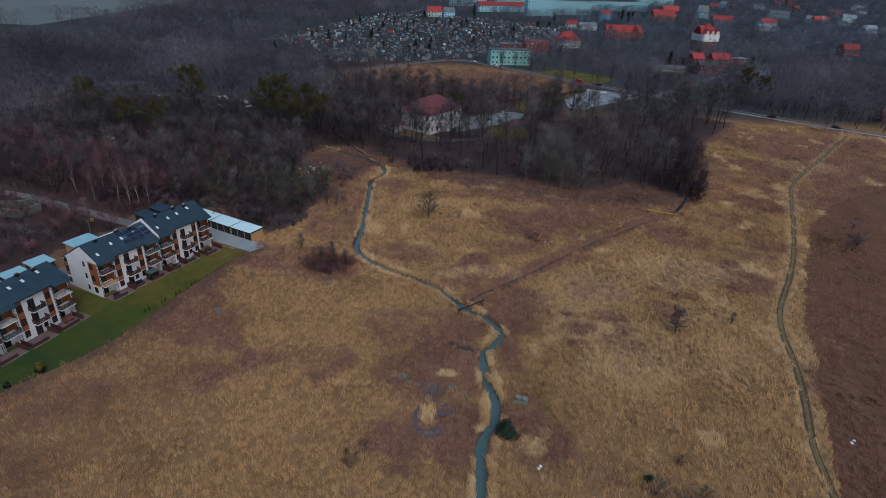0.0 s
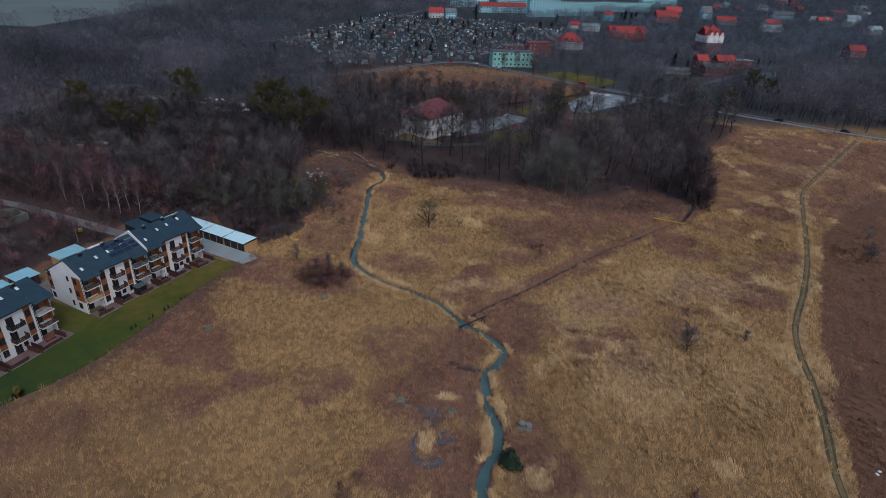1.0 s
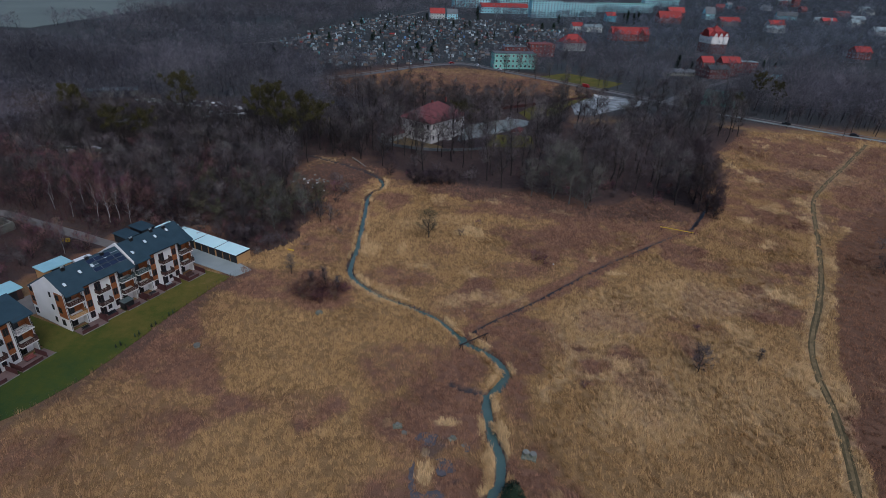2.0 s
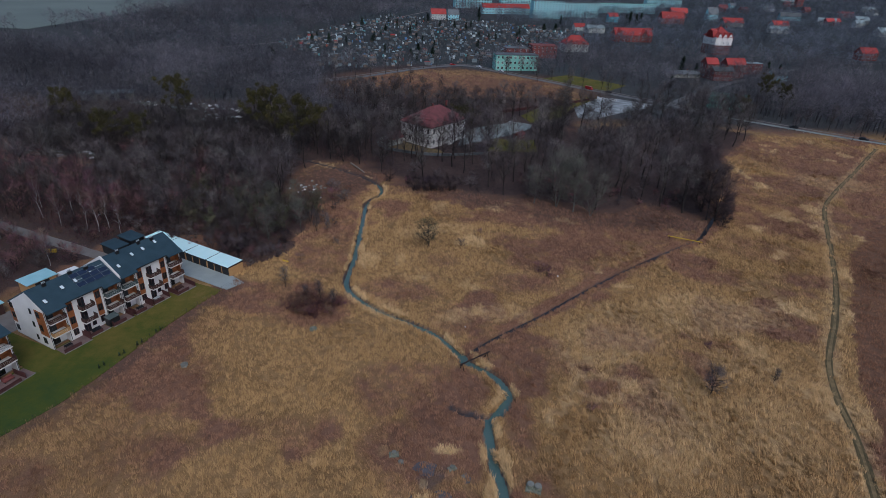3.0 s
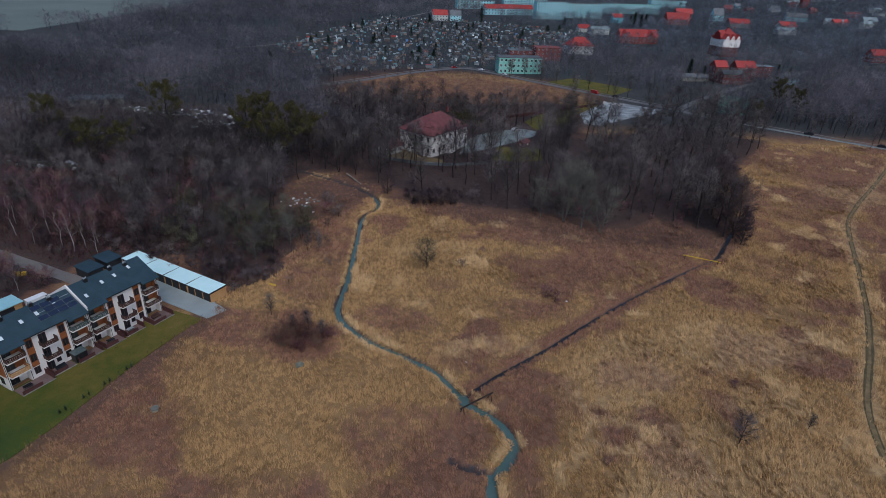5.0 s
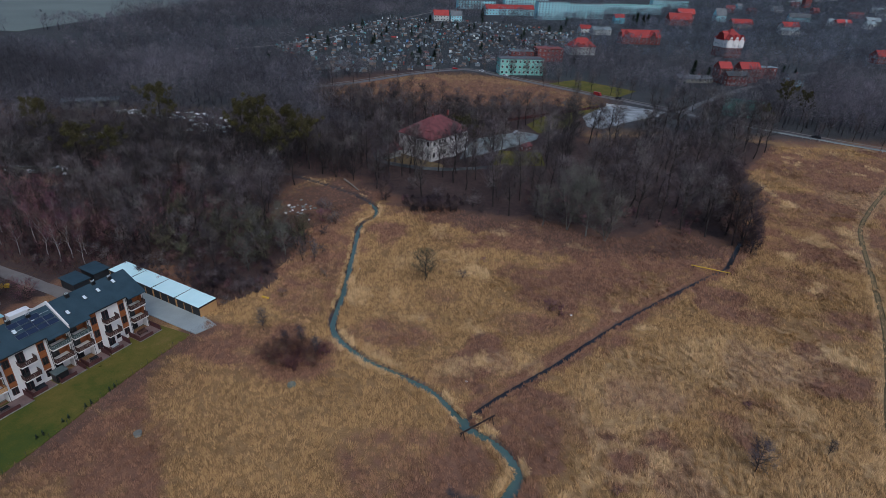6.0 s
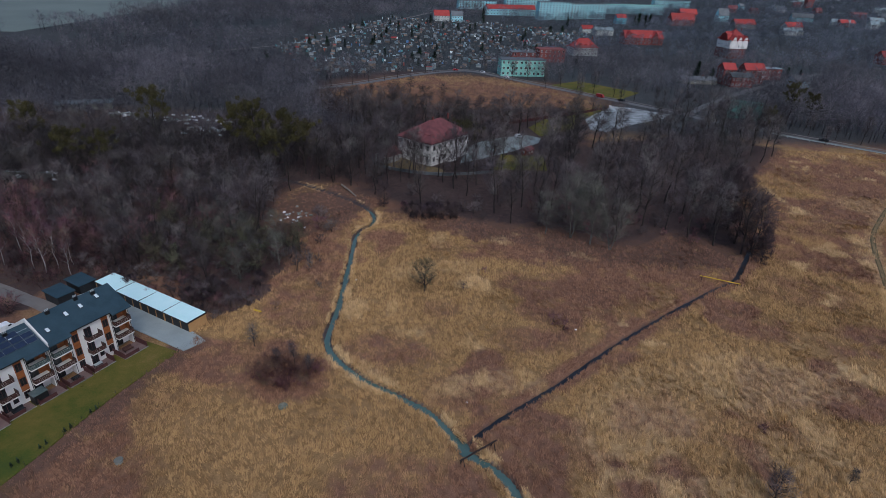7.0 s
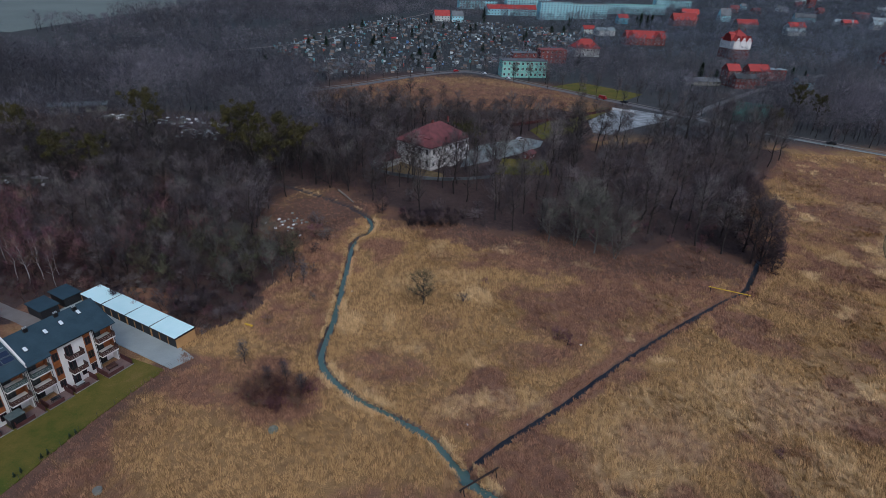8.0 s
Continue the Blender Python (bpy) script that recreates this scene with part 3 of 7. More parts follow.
LANE = curve_points([(-175, 172), (-140.2, 164.1), (-127.4, 160.9), (-115.3, 155.6), (-96, 147.5), (-86, 143.5), (-77.5, 138.8)], 2.0)
ROAD = curve_points([(-92, 379), (-86, 384.6), (-72, 396.5), (-57, 412.7), (-41.5, 432.3), (-24, 451.7), (-6, 467), (9.5, 472), (27, 457.5), (41.6, 443), (52, 433), (68.4, 418), (83.3, 403.5),
                     (97.6, 391), (111.4, 379), (124, 367), (143, 347), (167.6, 327), (181.6, 317.3), (197.5, 306), (260, 268), (330, 225)], 4.0)
BRANCH = curve_points([(128, 362), (146, 386), (171, 415), (220.8, 468.2), (300, 540)], 4.0)
ROAD_NORTH = curve_points([(-40, 1010), (-56, 942), (-90, 809), (-119, 658), (-140, 583), (-200, 500)], 8.0)

WOOD_WEST = [(-220, 190), (-150, 172), (-112, 163), (-82, 168), (-56, 160), (-41, 165), (-42, 178), (-53, 192), (-56, 214), (-48, 232), (-30, 222),
             (-20, 215), (-24, 250), (-28, 300), (-60, 330), (-110, 330), (-220, 260)]
WOOD_EAST = [(-20, 207), (-10, 206), (2, 206), (16, 197), (30, 200), (42, 189), (58, 191), (70, 201), (79, 186), (88, 190), (94, 214), (108, 246), (135, 280),
             (152, 304), (120, 330), (92, 310), (60, 292), (42, 288), (36, 276), (20, 250), (-22, 245), (-24, 225)]
WOOD_NORTH = [(-40, 230), (20, 240), (44, 262), (60, 300), (72, 345), (60, 372), (20, 352), (-70, 347), (-60, 310)]
BRUSH = [(-150, 116), (-103, 114), (-99, 122), (-97, 134), (-90, 142), (-88, 154), (-70, 158), (-48, 144), (-42, 150), (-42, 168), (-110, 172), (-150, 178)]
WOOD_FRINGE = [(-22, 204), (-14, 200), (2, 196), (12, 186), (28, 178), (44, 175), (60, 173), (72, 176), (88, 180), (96, 200), (60, 215), (0, 215)]
LAWN_EDGE = curve_points([(-88, 52), (-76, 74.7), (-69.1, 84.6), (-65.4, 91.5), (-61.8, 101.8), (-57.8, 114.6), (-53.2, 126.6), (-49.7, 134.0)], 3.0)


def clear(x, y):
    """Where no tree of the woods stands: the manor, its court and lawn, and the open patch beside the creek."""
    return ((np.hypot((x + 6) / 19, (y - 266) / 19) < 1) | (np.hypot((x - 27) / 12, (y - 262) / 12) < 1) | (away(x, y, np.array([(14, 276), (40, 300), (75, 335)])) < 7)
            | (away(x, y, CREEK) < 5))


def land(x, y):
    """Height of the ground without its channels."""
    x, y = np.asarray(x, float), np.asarray(y, float)
    n = (x + 49.7) * -0.915 + (y - 134.2) * 0.404
    z = 0.5 * smooth(-3.0, 0.0, n) * (1 - smooth(160, 185, y - 0.3 * (x + 60)))
    z = z + (vnoise(x, y, 23) - 0.5) * 0.25 * (1 - smooth(-2.5, 0, n)) + (vnoise(x, y, 5, 3) - 0.5) * 0.08 * (1 - smooth(-2.5, 0, n))
    return z


def ground_height(x, y):
    c = (0.24 + 0.5 * vnoise(x, y, 4.5, 5)) * (0.90 - 0.26 * smooth(108, 140, y) - 0.38 * smooth(172, 205, y))
    z = land(x, y)
    for line, half, deep, rim in ((CREEK, c, 1.3 - 0.62 * smooth(203, 212, y), 0.7), (DITCH, 0.24 - 0.04 * smooth(114, 140, y) + 0.22 * vnoise(x, y, 3.5, 8), 1.2, 0.8), (GULLY, 0.2, 0.9, 0.6), (SLUICE, 0.15, 0.6, 0.7)):
        d = away(x, y, line)
        z = z - deep * (1 - smooth(half, half + rim, d))
    return z


HEATH = [(-5, 84, 8, 9, 0.9), (-4, 70, 9, 7, 0.9), (1, 90, 8, 12, 1), (4, 101, 6, 7, 1), (-8, 100, 9, 8, 0.6), (4, 70, 6, 9, 0.9), (15, 97, 3.5, 12, 0.8), (16, 76, 6, 7, 0.8), (19, 70, 8, 8, 0.8),
         (24, 66, 10, 6, 0.5), (-30, 124, 9, 6, 1), (38, 164, 26, 10, 0.9), (60, 174, 12, 8, 0.9), (20, 142, 10, 6, 0.6), (-10, 136, 12, 6, 0.6),
         (-30, 150, 8, 20, 0.6), (-38, 178, 10, 16, 0.7), (112, 215, 30, 22, 0.6), (48, 150, 9, 5, 0.5), (60, 118, 8, 6, 0.4), (92, 168, 14, 10, 0.5),
         (-60, 96, 6, 12, 0.5), (-66, 74, 10, 8, 0.6), (6, 124, 9, 7, 0.6), (0, 152, 5, 4, 0.5), (24, 166, 7, 5, 0.6), (-62, 153, 20, 9, 0.9), (-102, 134, 18, 16, 1), (40, 182, 40, 8, 1), (-45, 160, 8, 10, 0.7), (-42, 200, 18, 28, 1), (-38, 172, 10, 14, 0.9), (-34, 150, 8, 12, 0.7), (0, 385, 100, 60, 0.8), (110, 186, 20, 12, 0.75), (178, 262, 48, 30, 0.9), (140, 222, 34, 14, 0.8), (166, 242, 30, 22, 0.9), (58, 196, 20, 8, 0.9), (95, 150, 10, 5, 0.8), (120, 160, 12, 8, 0.6), (104, 130, 8, 10, 0.8), (72, 150, 9, 6, 0.8), (130, 232, 26, 7, 0.8), (80, 132, 6, 5, 0.6), (-56, 146, 10, 8, 0.8), (-90, 152, 14, 10, 1)]
BRIGHT = [(58, 95, 14, 12, 0.4), (45, 100, 12, 10, 0.4), (62, 112, 12, 9, 0.35), (-1.2, 74.9, 1.5, 2.9, 1), (-1.3, 79.3, 0.9, 1.3, 0.9), (2.0, 86.2, 3.0, 0.9, 0.9), (11.6, 84.5, 1.2, 1.8, 1), (10.6, 91, 0.9, 1.8, 1), (9.2, 77, 1.1, 3.4, 1), (11.2, 97.4, 1.2, 1.6, 1), (38, 90, 14, 10, 0.5), (35, 118, 16, 12, 0.4), (62, 132, 20, 12, 0.5), (150, 232, 18, 12, 0.4),
          (75, 100, 6, 10, 0.5), (-20, 150, 4, 6, 0.6), (0, 172, 14, 5, 0.4), (40, 128, 10, 8, 0.4), (-8, 168, 9, 6, 0.4), (14, 128, 10, 5, 0.4)]


def cover(x, y):
    """What grows at each place: moor (purplish dead growth), red (the dark field, and a browner tone growing westward),
    wood (leaf litter), straw (pale reeds), mud.
    """
    wob = (vnoise(x, y, 9, 11) - 0.5) * 6 + (vnoise(x, y, 3, 12) - 0.5) * 2.5
    moor = smooth(0.52, 0.74, 0.7 * vnoise(x, y, 14, 20) + 0.3 * vnoise(x, y, 5, 21) + 0.10 * smooth(110, 180, y)) * 0.9
    for cx, cy, rx, ry, s in HEATH:
        moor = np.maximum(moor, s * (1 - smooth(0.4, 1.35, np.hypot((x - cx) / rx, (y - cy) / ry) + wob * 0.09)))
    moor = np.maximum(moor, 0.85 * (1 - smooth(1.6, 4.5, away(x, y, DITCH) + wob * 0.25)))
    straw = smooth(0.66, 0.85, 0.6 * vnoise(x, y, 10, 30) + 0.4 * vnoise(x, y, 3.5, 31)) * (0.2 + 0.5 * smooth(-40, 15, x)) * (1 - smooth(300, 325, y))
    for cx, cy, rx, ry, s in BRIGHT:
        straw = np.maximum(straw, s * (1 - smooth(0.5, 1.1, np.hypot((x - cx) / rx, (y - cy) / ry) + wob * 0.06)))
    dc = away(x, y, CREEK)
    straw = np.maximum(straw, (1 - smooth(1.5, 2.4, dc)) * smooth(0.56, 0.66, vnoise(x, y, 4, 40)))
    straw = np.maximum(straw, (1 - smooth(1.4, 3.6, away(x, y, TRACK) + wob * 0.12)) * 0.42)
    red = inside(x + wob * 0.4, y, [(62, 40), (64.1, 61.2), (70.9, 78.8), (77.6, 93.7), (81.2, 103.6), (94.5, 129.5), (107, 150.4), (117.5, 167.5), (139, 189.3),
                                    (171, 210.6), (260, 230), (260, 40)]).astype(float) * (0.75 + 0.25 * vnoise(x, y, 12, 50))
    # the meadow turns darker and browner towards the west
    red = np.maximum(red, 0.5 * smooth(-18, -58, x) * (1 - smooth(118, 140, y)) * (0.5 + 0.8 * vnoise(x, y, 7, 51)))
    wood = np.zeros(np.shape(x))
    for k in range(8):  # a soft edge, several metres wide
        ox, oy = wob + (3 + 2.2 * (k % 3)) * math.cos(k * 2.4), wob + (3 + 2.2 * (k % 3)) * math.sin(k * 2.4)
        wood = wood + (inside(x + ox, y + oy, WOOD_WEST) | inside(x + ox, y + oy, WOOD_EAST) | inside(x + ox, y + oy, WOOD_NORTH)) / 8.0
    fringe = sum(inside(x + wob * 1.3 + a, y + wob * 1.3 + b, WOOD_FRINGE) / 5.0 for a, b in ((0, 0), (3, 2), (-3, 3), (2, -3), (-2, -4)))
    moor = np.maximum(moor, np.maximum(np.minimum(1, wood * 1.7) * (y < 300), fringe))
    wood = np.maximum(wood, fringe * 0.5)
    wood = np.maximum(wood, np.where(np.hypot((x + 44) / 17, (y - 210) / 24) + wob * 0.03 < 1, 0.5, inside(x + wob, y + wob, BRUSH) * 0.8))
    wood = np.maximum(wood, 0.5 * (1 - smooth(2.2, 4.2, away(x, y, LAWN_EDGE) + wob * 0.15)))
    far = smooth(300, 330, y) * (1 - 0.6 * (1 - smooth(0.75, 1.15, np.hypot((x - 5) / 88, (y - 378) / 75) + wob * 0.02)))
    wood = np.maximum(wood, np.maximum(far * 0.9, smooth(-100, -110, x) * 0.7))
    mud = 0.5 * (1 - smooth(0.7, 1.1, np.hypot((x - 0.2) / 4.6, (y - 76.5) / 7.0) + wob * 0.1)) * smooth(0.45, 0.62, vnoise(x, y, 2.2, 44)) * smooth(0.8, 1.2, np.hypot((x + 1.2) / 1.9, (y - 74.9) / 3.2))
    for line, w in ((DITCH, 0.35), (GULLY, 0.45)):
        mud = np.maximum(mud, 0.9 * (1 - smooth(w, w + 0.5, away(x, y, line))))
    mud = np.maximum(mud, 0.8 * (1 - smooth(0.8, 1.3, dc)))
    moor = np.clip(moor * (0.55 + 0.9 * vnoise(x, y, 2.6, 22)), 0, 1)
    west_floor = 0.7 * smooth(290, 335, y) * smooth(0.85, 1.1, np.hypot((x - 5) / 92, (y - 388) / 82))
    return {"moor": moor, "red": red, "wood": wood, "garden": np.maximum(west_floor, smooth(440, 480, y + 0.25 * x) * 0.9 * np.maximum(0.3 + 0.7 * smooth(0.35, 0.6, vnoise(x, y, 70, 95)), np.maximum(smooth(900, 1100, y), inside(x, y, [(-93, 429), (-158, 543), (-98, 875), (160, 790), (100, 600), (0, 476)])))), "straw": straw * (1 - wood) * (1 - 0.85 * red), "mud": mud}


def steps(*spans):
    out = []
    for a, b, s in spans:
        out += list(np.arange(a, b, s))
    return np.array(out + [spans[-1][1]])


gx = steps((-4500, -600, 300), (-600, -160, 20), (-160, -60, 2.5), (-60, -28, 1.2), (-28, 22, 0.55), (22, 88, 0.7), (88, 220, 2.5), (220, 600, 20), (600, 4500, 300))
gy = steps((-900, 0, 150), (0, 45, 2.2), (45, 132, 0.7), (132, 186, 0.8), (186, 235, 1.05), (235, 330, 4), (330, 480, 5), (480, 700, 12), (700, 4700, 200))
X, Y = np.meshgrid(gx, gy)
Z = ground_height(X, Y)
idx = np.arange(X.size).reshape(X.shape)
quads = np.stack([idx[:-1, :-1], idx[:-1, 1:], idx[1:, 1:], idx[1:, :-1]], -1).reshape(-1, 4)
gm = fast_mesh("ground", np.stack([X, Y, Z], -1).reshape(-1, 3), quads, M["ground"], {k: v.ravel() for k, v in cover(X, Y).items()})
gm.polygons.foreach_set("use_smooth", [True] * len(gm.polygons))
tagged(new("ground", gm), "dry golden and purplish winter meadow with creek channel", "ground", kind="structure")


def ribbon(name, line, width, lift, material, label, category, across=5, flat=None, shift=0.0, ragged=0.0):
    """A strip draped over the land along a line."""
    d = np.gradient(line, axis=0)
    d /= np.linalg.norm(d, axis=1)[:, None]
    n = np.stack([-d[:, 1], d[:, 0]], -1)
    off = np.linspace(-0.5, 0.5, across)
    w = width * (1 + ragged * (vnoise(line[:, 0], line[:, 1], 4, 60) - 0.5))
    p = line[:, None, :] + n[:, None, :] * (off[None, :, None] * w[:, None, None] + shift)
    z = land(p[..., 0], p[..., 1]) + lift if flat is None else np.full(p.shape[:2], flat)
    if flat is None:
        z = np.maximum(z, ground_height(p[..., 0], p[..., 1]) + lift)
        z[:, 0] -= lift + 0.1
        z[:, -1] -= lift + 0.1
    v = np.concatenate([p, z[..., None]], -1).reshape(-1, 3)
    i = np.arange(p.shape[0] * across).reshape(p.shape[0], across)
    q = np.stack([i[:-1, :-1], i[1:, :-1], i[1:, 1:], i[:-1, 1:]], -1).reshape(-1, 4)
    return tagged(new(name, fast_mesh(name, v, q[:, ::-1], material)), label, category, kind="structure")


ribbon("water", CREEK, 3.0, 0, M["water"], "still grey-green water of the winding creek", "creek", flat=-0.62)
ribbon("ditch_water", DITCH[1:], 2.2, 0, M["ditchwater"], "dark water in the straight drainage ditch", "ditch", flat=-0.85)
ribbon("track_verge", TRACK, 2.4, 0.03, M["verge"], "trodden pale grass along the dirt track", "track", ragged=0.5)
for side in (-0.5, 0.5):
    ribbon("track_rut", TRACK, 0.7, 0.07, M["rut"], "worn olive-brown wheel rut of the dirt track", "track", across=4, shift=side, ragged=1.5)
ribbon("lane", LANE, 5.0, 0.05, M["gravel"], "grey gravel lane behind the flats", "lane", ragged=0.2)
ribbon("road", ROAD, 7.0, 0.10, M["asphalt"], "grey asphalt main road", "road")
ribbon("road_branch", BRANCH, 5.5, 0.14, M["asphalt"], "narrow asphalt side street", "road")
ribbon("road_north", ROAD_NORTH, 4.5, 0.14, M["gravel"], "pale gravel lane behind the allotments", "lane")
ribbon("pavement", ROAD, 1.6, 0.16, M["gravel"], "grey pavement along the main road", "pavement", across=4, shift=5.2)


def slab(name, poly, lift, material, label, category, step=2.5):
    """A flat area with a drawn outline, draped over the land."""
    bm = bmesh.new()
    vs = [bm.verts.new((x, y, 0)) for x, y in poly]
    bm.faces.new(vs)
    lo, hi = np.min(poly, 0), np.max(poly, 0)
    for k, axis in ((0, (1, 0, 0)), (1, (0, 1, 0))):
        for c in np.arange(lo[k] + step, hi[k], step):
            bmesh.ops.bisect_plane(bm, geom=bm.verts[:] + bm.edges[:] + bm.faces[:], plane_co=(c, c, 0), plane_no=axis)
    rim = {v for e in bm.edges if e.is_boundary for v in e.verts}
    for v in bm.verts:
        v.co.z = float(land(v.co.x, v.co.y)) + lift
    ext = bmesh.ops.extrude_edge_only(bm, edges=[e for e in bm.edges if e.is_boundary])
    for v in ext["geom"]:
        if isinstance(v, bmesh.types.BMVert):
            v.co.z -= lift + 0.25
    bmesh.ops.recalc_face_normals(bm, faces=bm.faces)
    me = bpy.data.meshes.new(name)
    bm.to_mesh(me)
    bm.free()
    me.materials.append(material)
    return tagged(new(name, me), label, category, kind="structure")


TURN_A, BASE = 63.6, 0.5
U, V = Vector((math.cos(radians(TURN_A)), math.sin(radians(TURN_A)))), Vector((-math.sin(radians(TURN_A)), math.cos(radians(TURN_A))))
FLATS = Vector((-74.3, 105.5))


def estate(s, w):
    """A place s metres along the front of the flats and w metres behind it."""
    p = FLATS + U * s + V * w
    return p.x, p.y


TURN_B = 70.5
FLATS_B = Vector((-76.6 - 30.55 * math.cos(radians(TURN_B)), 99.3 - 30.55 * math.sin(radians(TURN_B))))


def estate_b(s, w):
    a = radians(TURN_B)
    return FLATS_B.x + s * math.cos(a) - w * math.sin(a), FLATS_B.y + s * math.sin(a) + w * math.cos(a)


lawn_out = [tuple(p) for p in LAWN_EDGE[::2]]
slab("lawn", lawn_out + [estate(31.5, 0.5), estate(31.5, -0.2), estate(0, 1.0), estate(-1, 14), estate_b(31.5, 13), estate_b(31.5, 1), estate_b(-20, 1)], 0.16, M["lawn"],
     "mown green and yellowish lawn before the flats", "lawn")
slab("yard", [(-50.6, 131.0), (-47.8, 134.8), (-51.2, 137.2), (-80.5, 152.4), (-83.5, 146.5), (-62, 136.4)], 0.16, M["yard"],
     "pale concrete yard in front of the garages", "yard")
slab("back_yard", [estate(-50, 22), estate(-50, 13.5), estate(-2, 13.5), estate(31, 13.5), estate(40, 6), estate(46, 22)], 0.06, M["gravel"],
     "grey gravel yard behind the flats", "yard")
for poly, words in (([(-3.4, 82.0), (-2.6, 82.9), (-1.8, 83.3), (-0.4, 83.5), (0.6, 83.1), (0.7, 82.0), (0.3, 81.1), (-0.6, 80.6), (-1.7, 80.8), (-2.7, 81.5)], "bluish muddy puddle in the trodden moor"),
                    ([(-3.7, 75.2), (-3.3, 77.6), (-2.8, 77.5), (-2.7, 75.4), (-2.6, 72.4), (-1.8, 71.5), (-0.6, 71.3), (0.8, 71.9), (1.9, 71.4), (1.2, 70.3), (0.2, 69.7), (-1.4, 69.7), (-2.6, 70.6), (-3.4, 72.6)], "bluish muddy puddle curving round a straw mound"),
                    ([(0.4, 78.2), (1.4, 78.5), (2.7, 78.0), (3.0, 77.0), (3.4, 75.9), (2.6, 74.9), (1.8, 74.6), (0.8, 75.4), (0.9, 76.6)], "bluish muddy puddle in the trodden moor"),
                    ([(4.8, 81.2), (5.4, 81.5), (5.9, 80.9), (5.8, 79.8), (5.2, 80.1)], "small bluish puddle in the moor")):
    ring = curve_points(poly + poly[:1], 0.35)[:-1]
    ring = ring + np.stack([vnoise(ring[:, 0], ring[:, 1], 0.7, 90) - 0.5, vnoise(ring[:, 0], ring[:, 1], 0.7, 91) - 0.5], -1) * 0.9
    slab("puddle", [tuple(q) for q in ring], 0.035, M["puddle"], words, "puddle", 0.8)
slab("far_field", [(-392, 560), (-396, 950), (-420, 1500), (-1500, 1500), (-1500, 640), (-600, 560)], 0.3, M["field"], "pale grey-green winter field beyond the woods", "field", 60)
slab("manor_lawn", [(16, 252), (37, 254), (38, 272), (20, 272)], 0.1, M["lawn"], "green lawn beside the manor", "lawn", 5)
slab("manor_court", [(3, 258), (13, 266), (30, 282), (38, 292), (40, 300), (34, 304), (22, 298), (10, 288), (6, 278)], 0.13, M["court"], "pale forecourt and drive of the manor", "court", 5)
slab("car_park", [(66.8, 320), (74, 317), (93, 335.5), (112, 350.6), (119, 362), (98, 376), (88, 371), (78, 357), (68.3, 342)], 0.12, M["lot"], "pale paved car park beside the road", "car park", 6)
slab("green_verge", [(40, 303), (58, 320), (66, 340), (88, 372), (84, 377), (50, 343), (36, 318)], 0.09, M["lawn"], "strip of green grass beside the drive", "grass", 6)
slab("sports_court", [(150, 362), (170, 356), (195, 405), (174, 414)], 0.1, M["courtgreen"], "green sports court behind the trees", "court", 8)
slab("roadside_green", [(62, 432), (100, 396), (118, 420), (84, 452)], 0.09, M["lawn"], "green plot beside the main road", "grass", 8)


# ------------------------------------------------------------------ buildings
WINDOWS = {}


def window(parent, m, w, h, frame_mat="white", mullion=True):
    """A window of that size: a frame with a dark pane under it. m: its lower middle, facing local -y."""
    key = (w, h, frame_mat, mullion)
    if key not in WINDOWS:
        f = Geo()
        t = 0.07 if w < 3 else 0.1
        f.box(-w / 2, -w / 2 + t, -0.06, 0.06, 0, h).box(w / 2 - t, w / 2, -0.06, 0.06, 0, h)
        f.box(-w / 2 + t, w / 2 - t, -0.06, 0.06, 0, t).box(-w / 2 + t, w / 2 - t, -0.06, 0.06, h - t, h)
        if mullion:
            f.box(-t / 2, t / 2, -0.05, 0.05, t, h - t)
        p = Geo().box(-w / 2 + t / 2, w / 2 - t / 2, -0.02, 0.02, t / 2, h - t / 2)
        WINDOWS[key] = f.mesh("window_frame", M[frame_mat]), p.mesh("pane", M["glass"])
    fm, pm = WINDOWS[key]
    ob = part("window", fm, None, parent, at=m)
    part("pane", pm, None, ob)
    return ob


def gable(g, x0, x1, y0, y1, eave, ridge, thick=0.22):
    """A gable roof with its ridge along x, as a folded slab."""
    ym = (y0 + y1) / 2
    return g.prism([(y0, eave), (ym, ridge), (y1, eave), (y1, eave - thick), (ym, ridge - thick * 1.15), (y0, eave - thick)], "x", x0, x1)


def railing(parent, x0, x1, y0, y1, z, material, h=1.0, solid=True):
    """A balcony's three-sided railing on its slab."""
    g = Geo()
    t = 0.04
    def around(grow, lo, hi):  # a board bent round the three open sides
        a, b, c = x0 - grow, x1 + grow, y0 - grow
        return Geo().prism([(a, c), (b, c), (b, y1), (b - t - grow, y1), (b - t - grow, c + t + grow), (a + t + grow, c + t + grow), (a + t + grow, y1), (a, y1)], "z", lo, hi)

    if solid:
        step = (h - 0.10) / 4
        for k in range(4):
            part("rail_board", around(0, z + 0.06 + k * step, z + 0.01 + (k + 1) * step), M[material], parent)
        return part("railing", around(0.02, z + h - 0.05, z + h), M["metal"], parent)
    lo = z + h - 0.06
    g.box(x0, x1, y0, y0 + t, lo, z + h).box(x0, x0 + t, y0 + t, y1, lo, z + h).box(x1 - t, x1, y0 + t, y1, lo, z + h)
    for x in np.arange(x0 + 0.12, x1 - 0.05, 0.16):
        g.box(x, x + 0.025, y0 + 0.005, y0 + 0.03, z, z + h - 0.06)
    for y in np.arange(y0 + 0.15, y1, 0.16):
        for x in (x0, x1 - 0.025):
            g.box(x, x + 0.025, y, y + 0.025, z, z + h - 0.06)
    return part("railing", g, M[material], parent)


STOREY = (0.2, 3.15, 6.1)


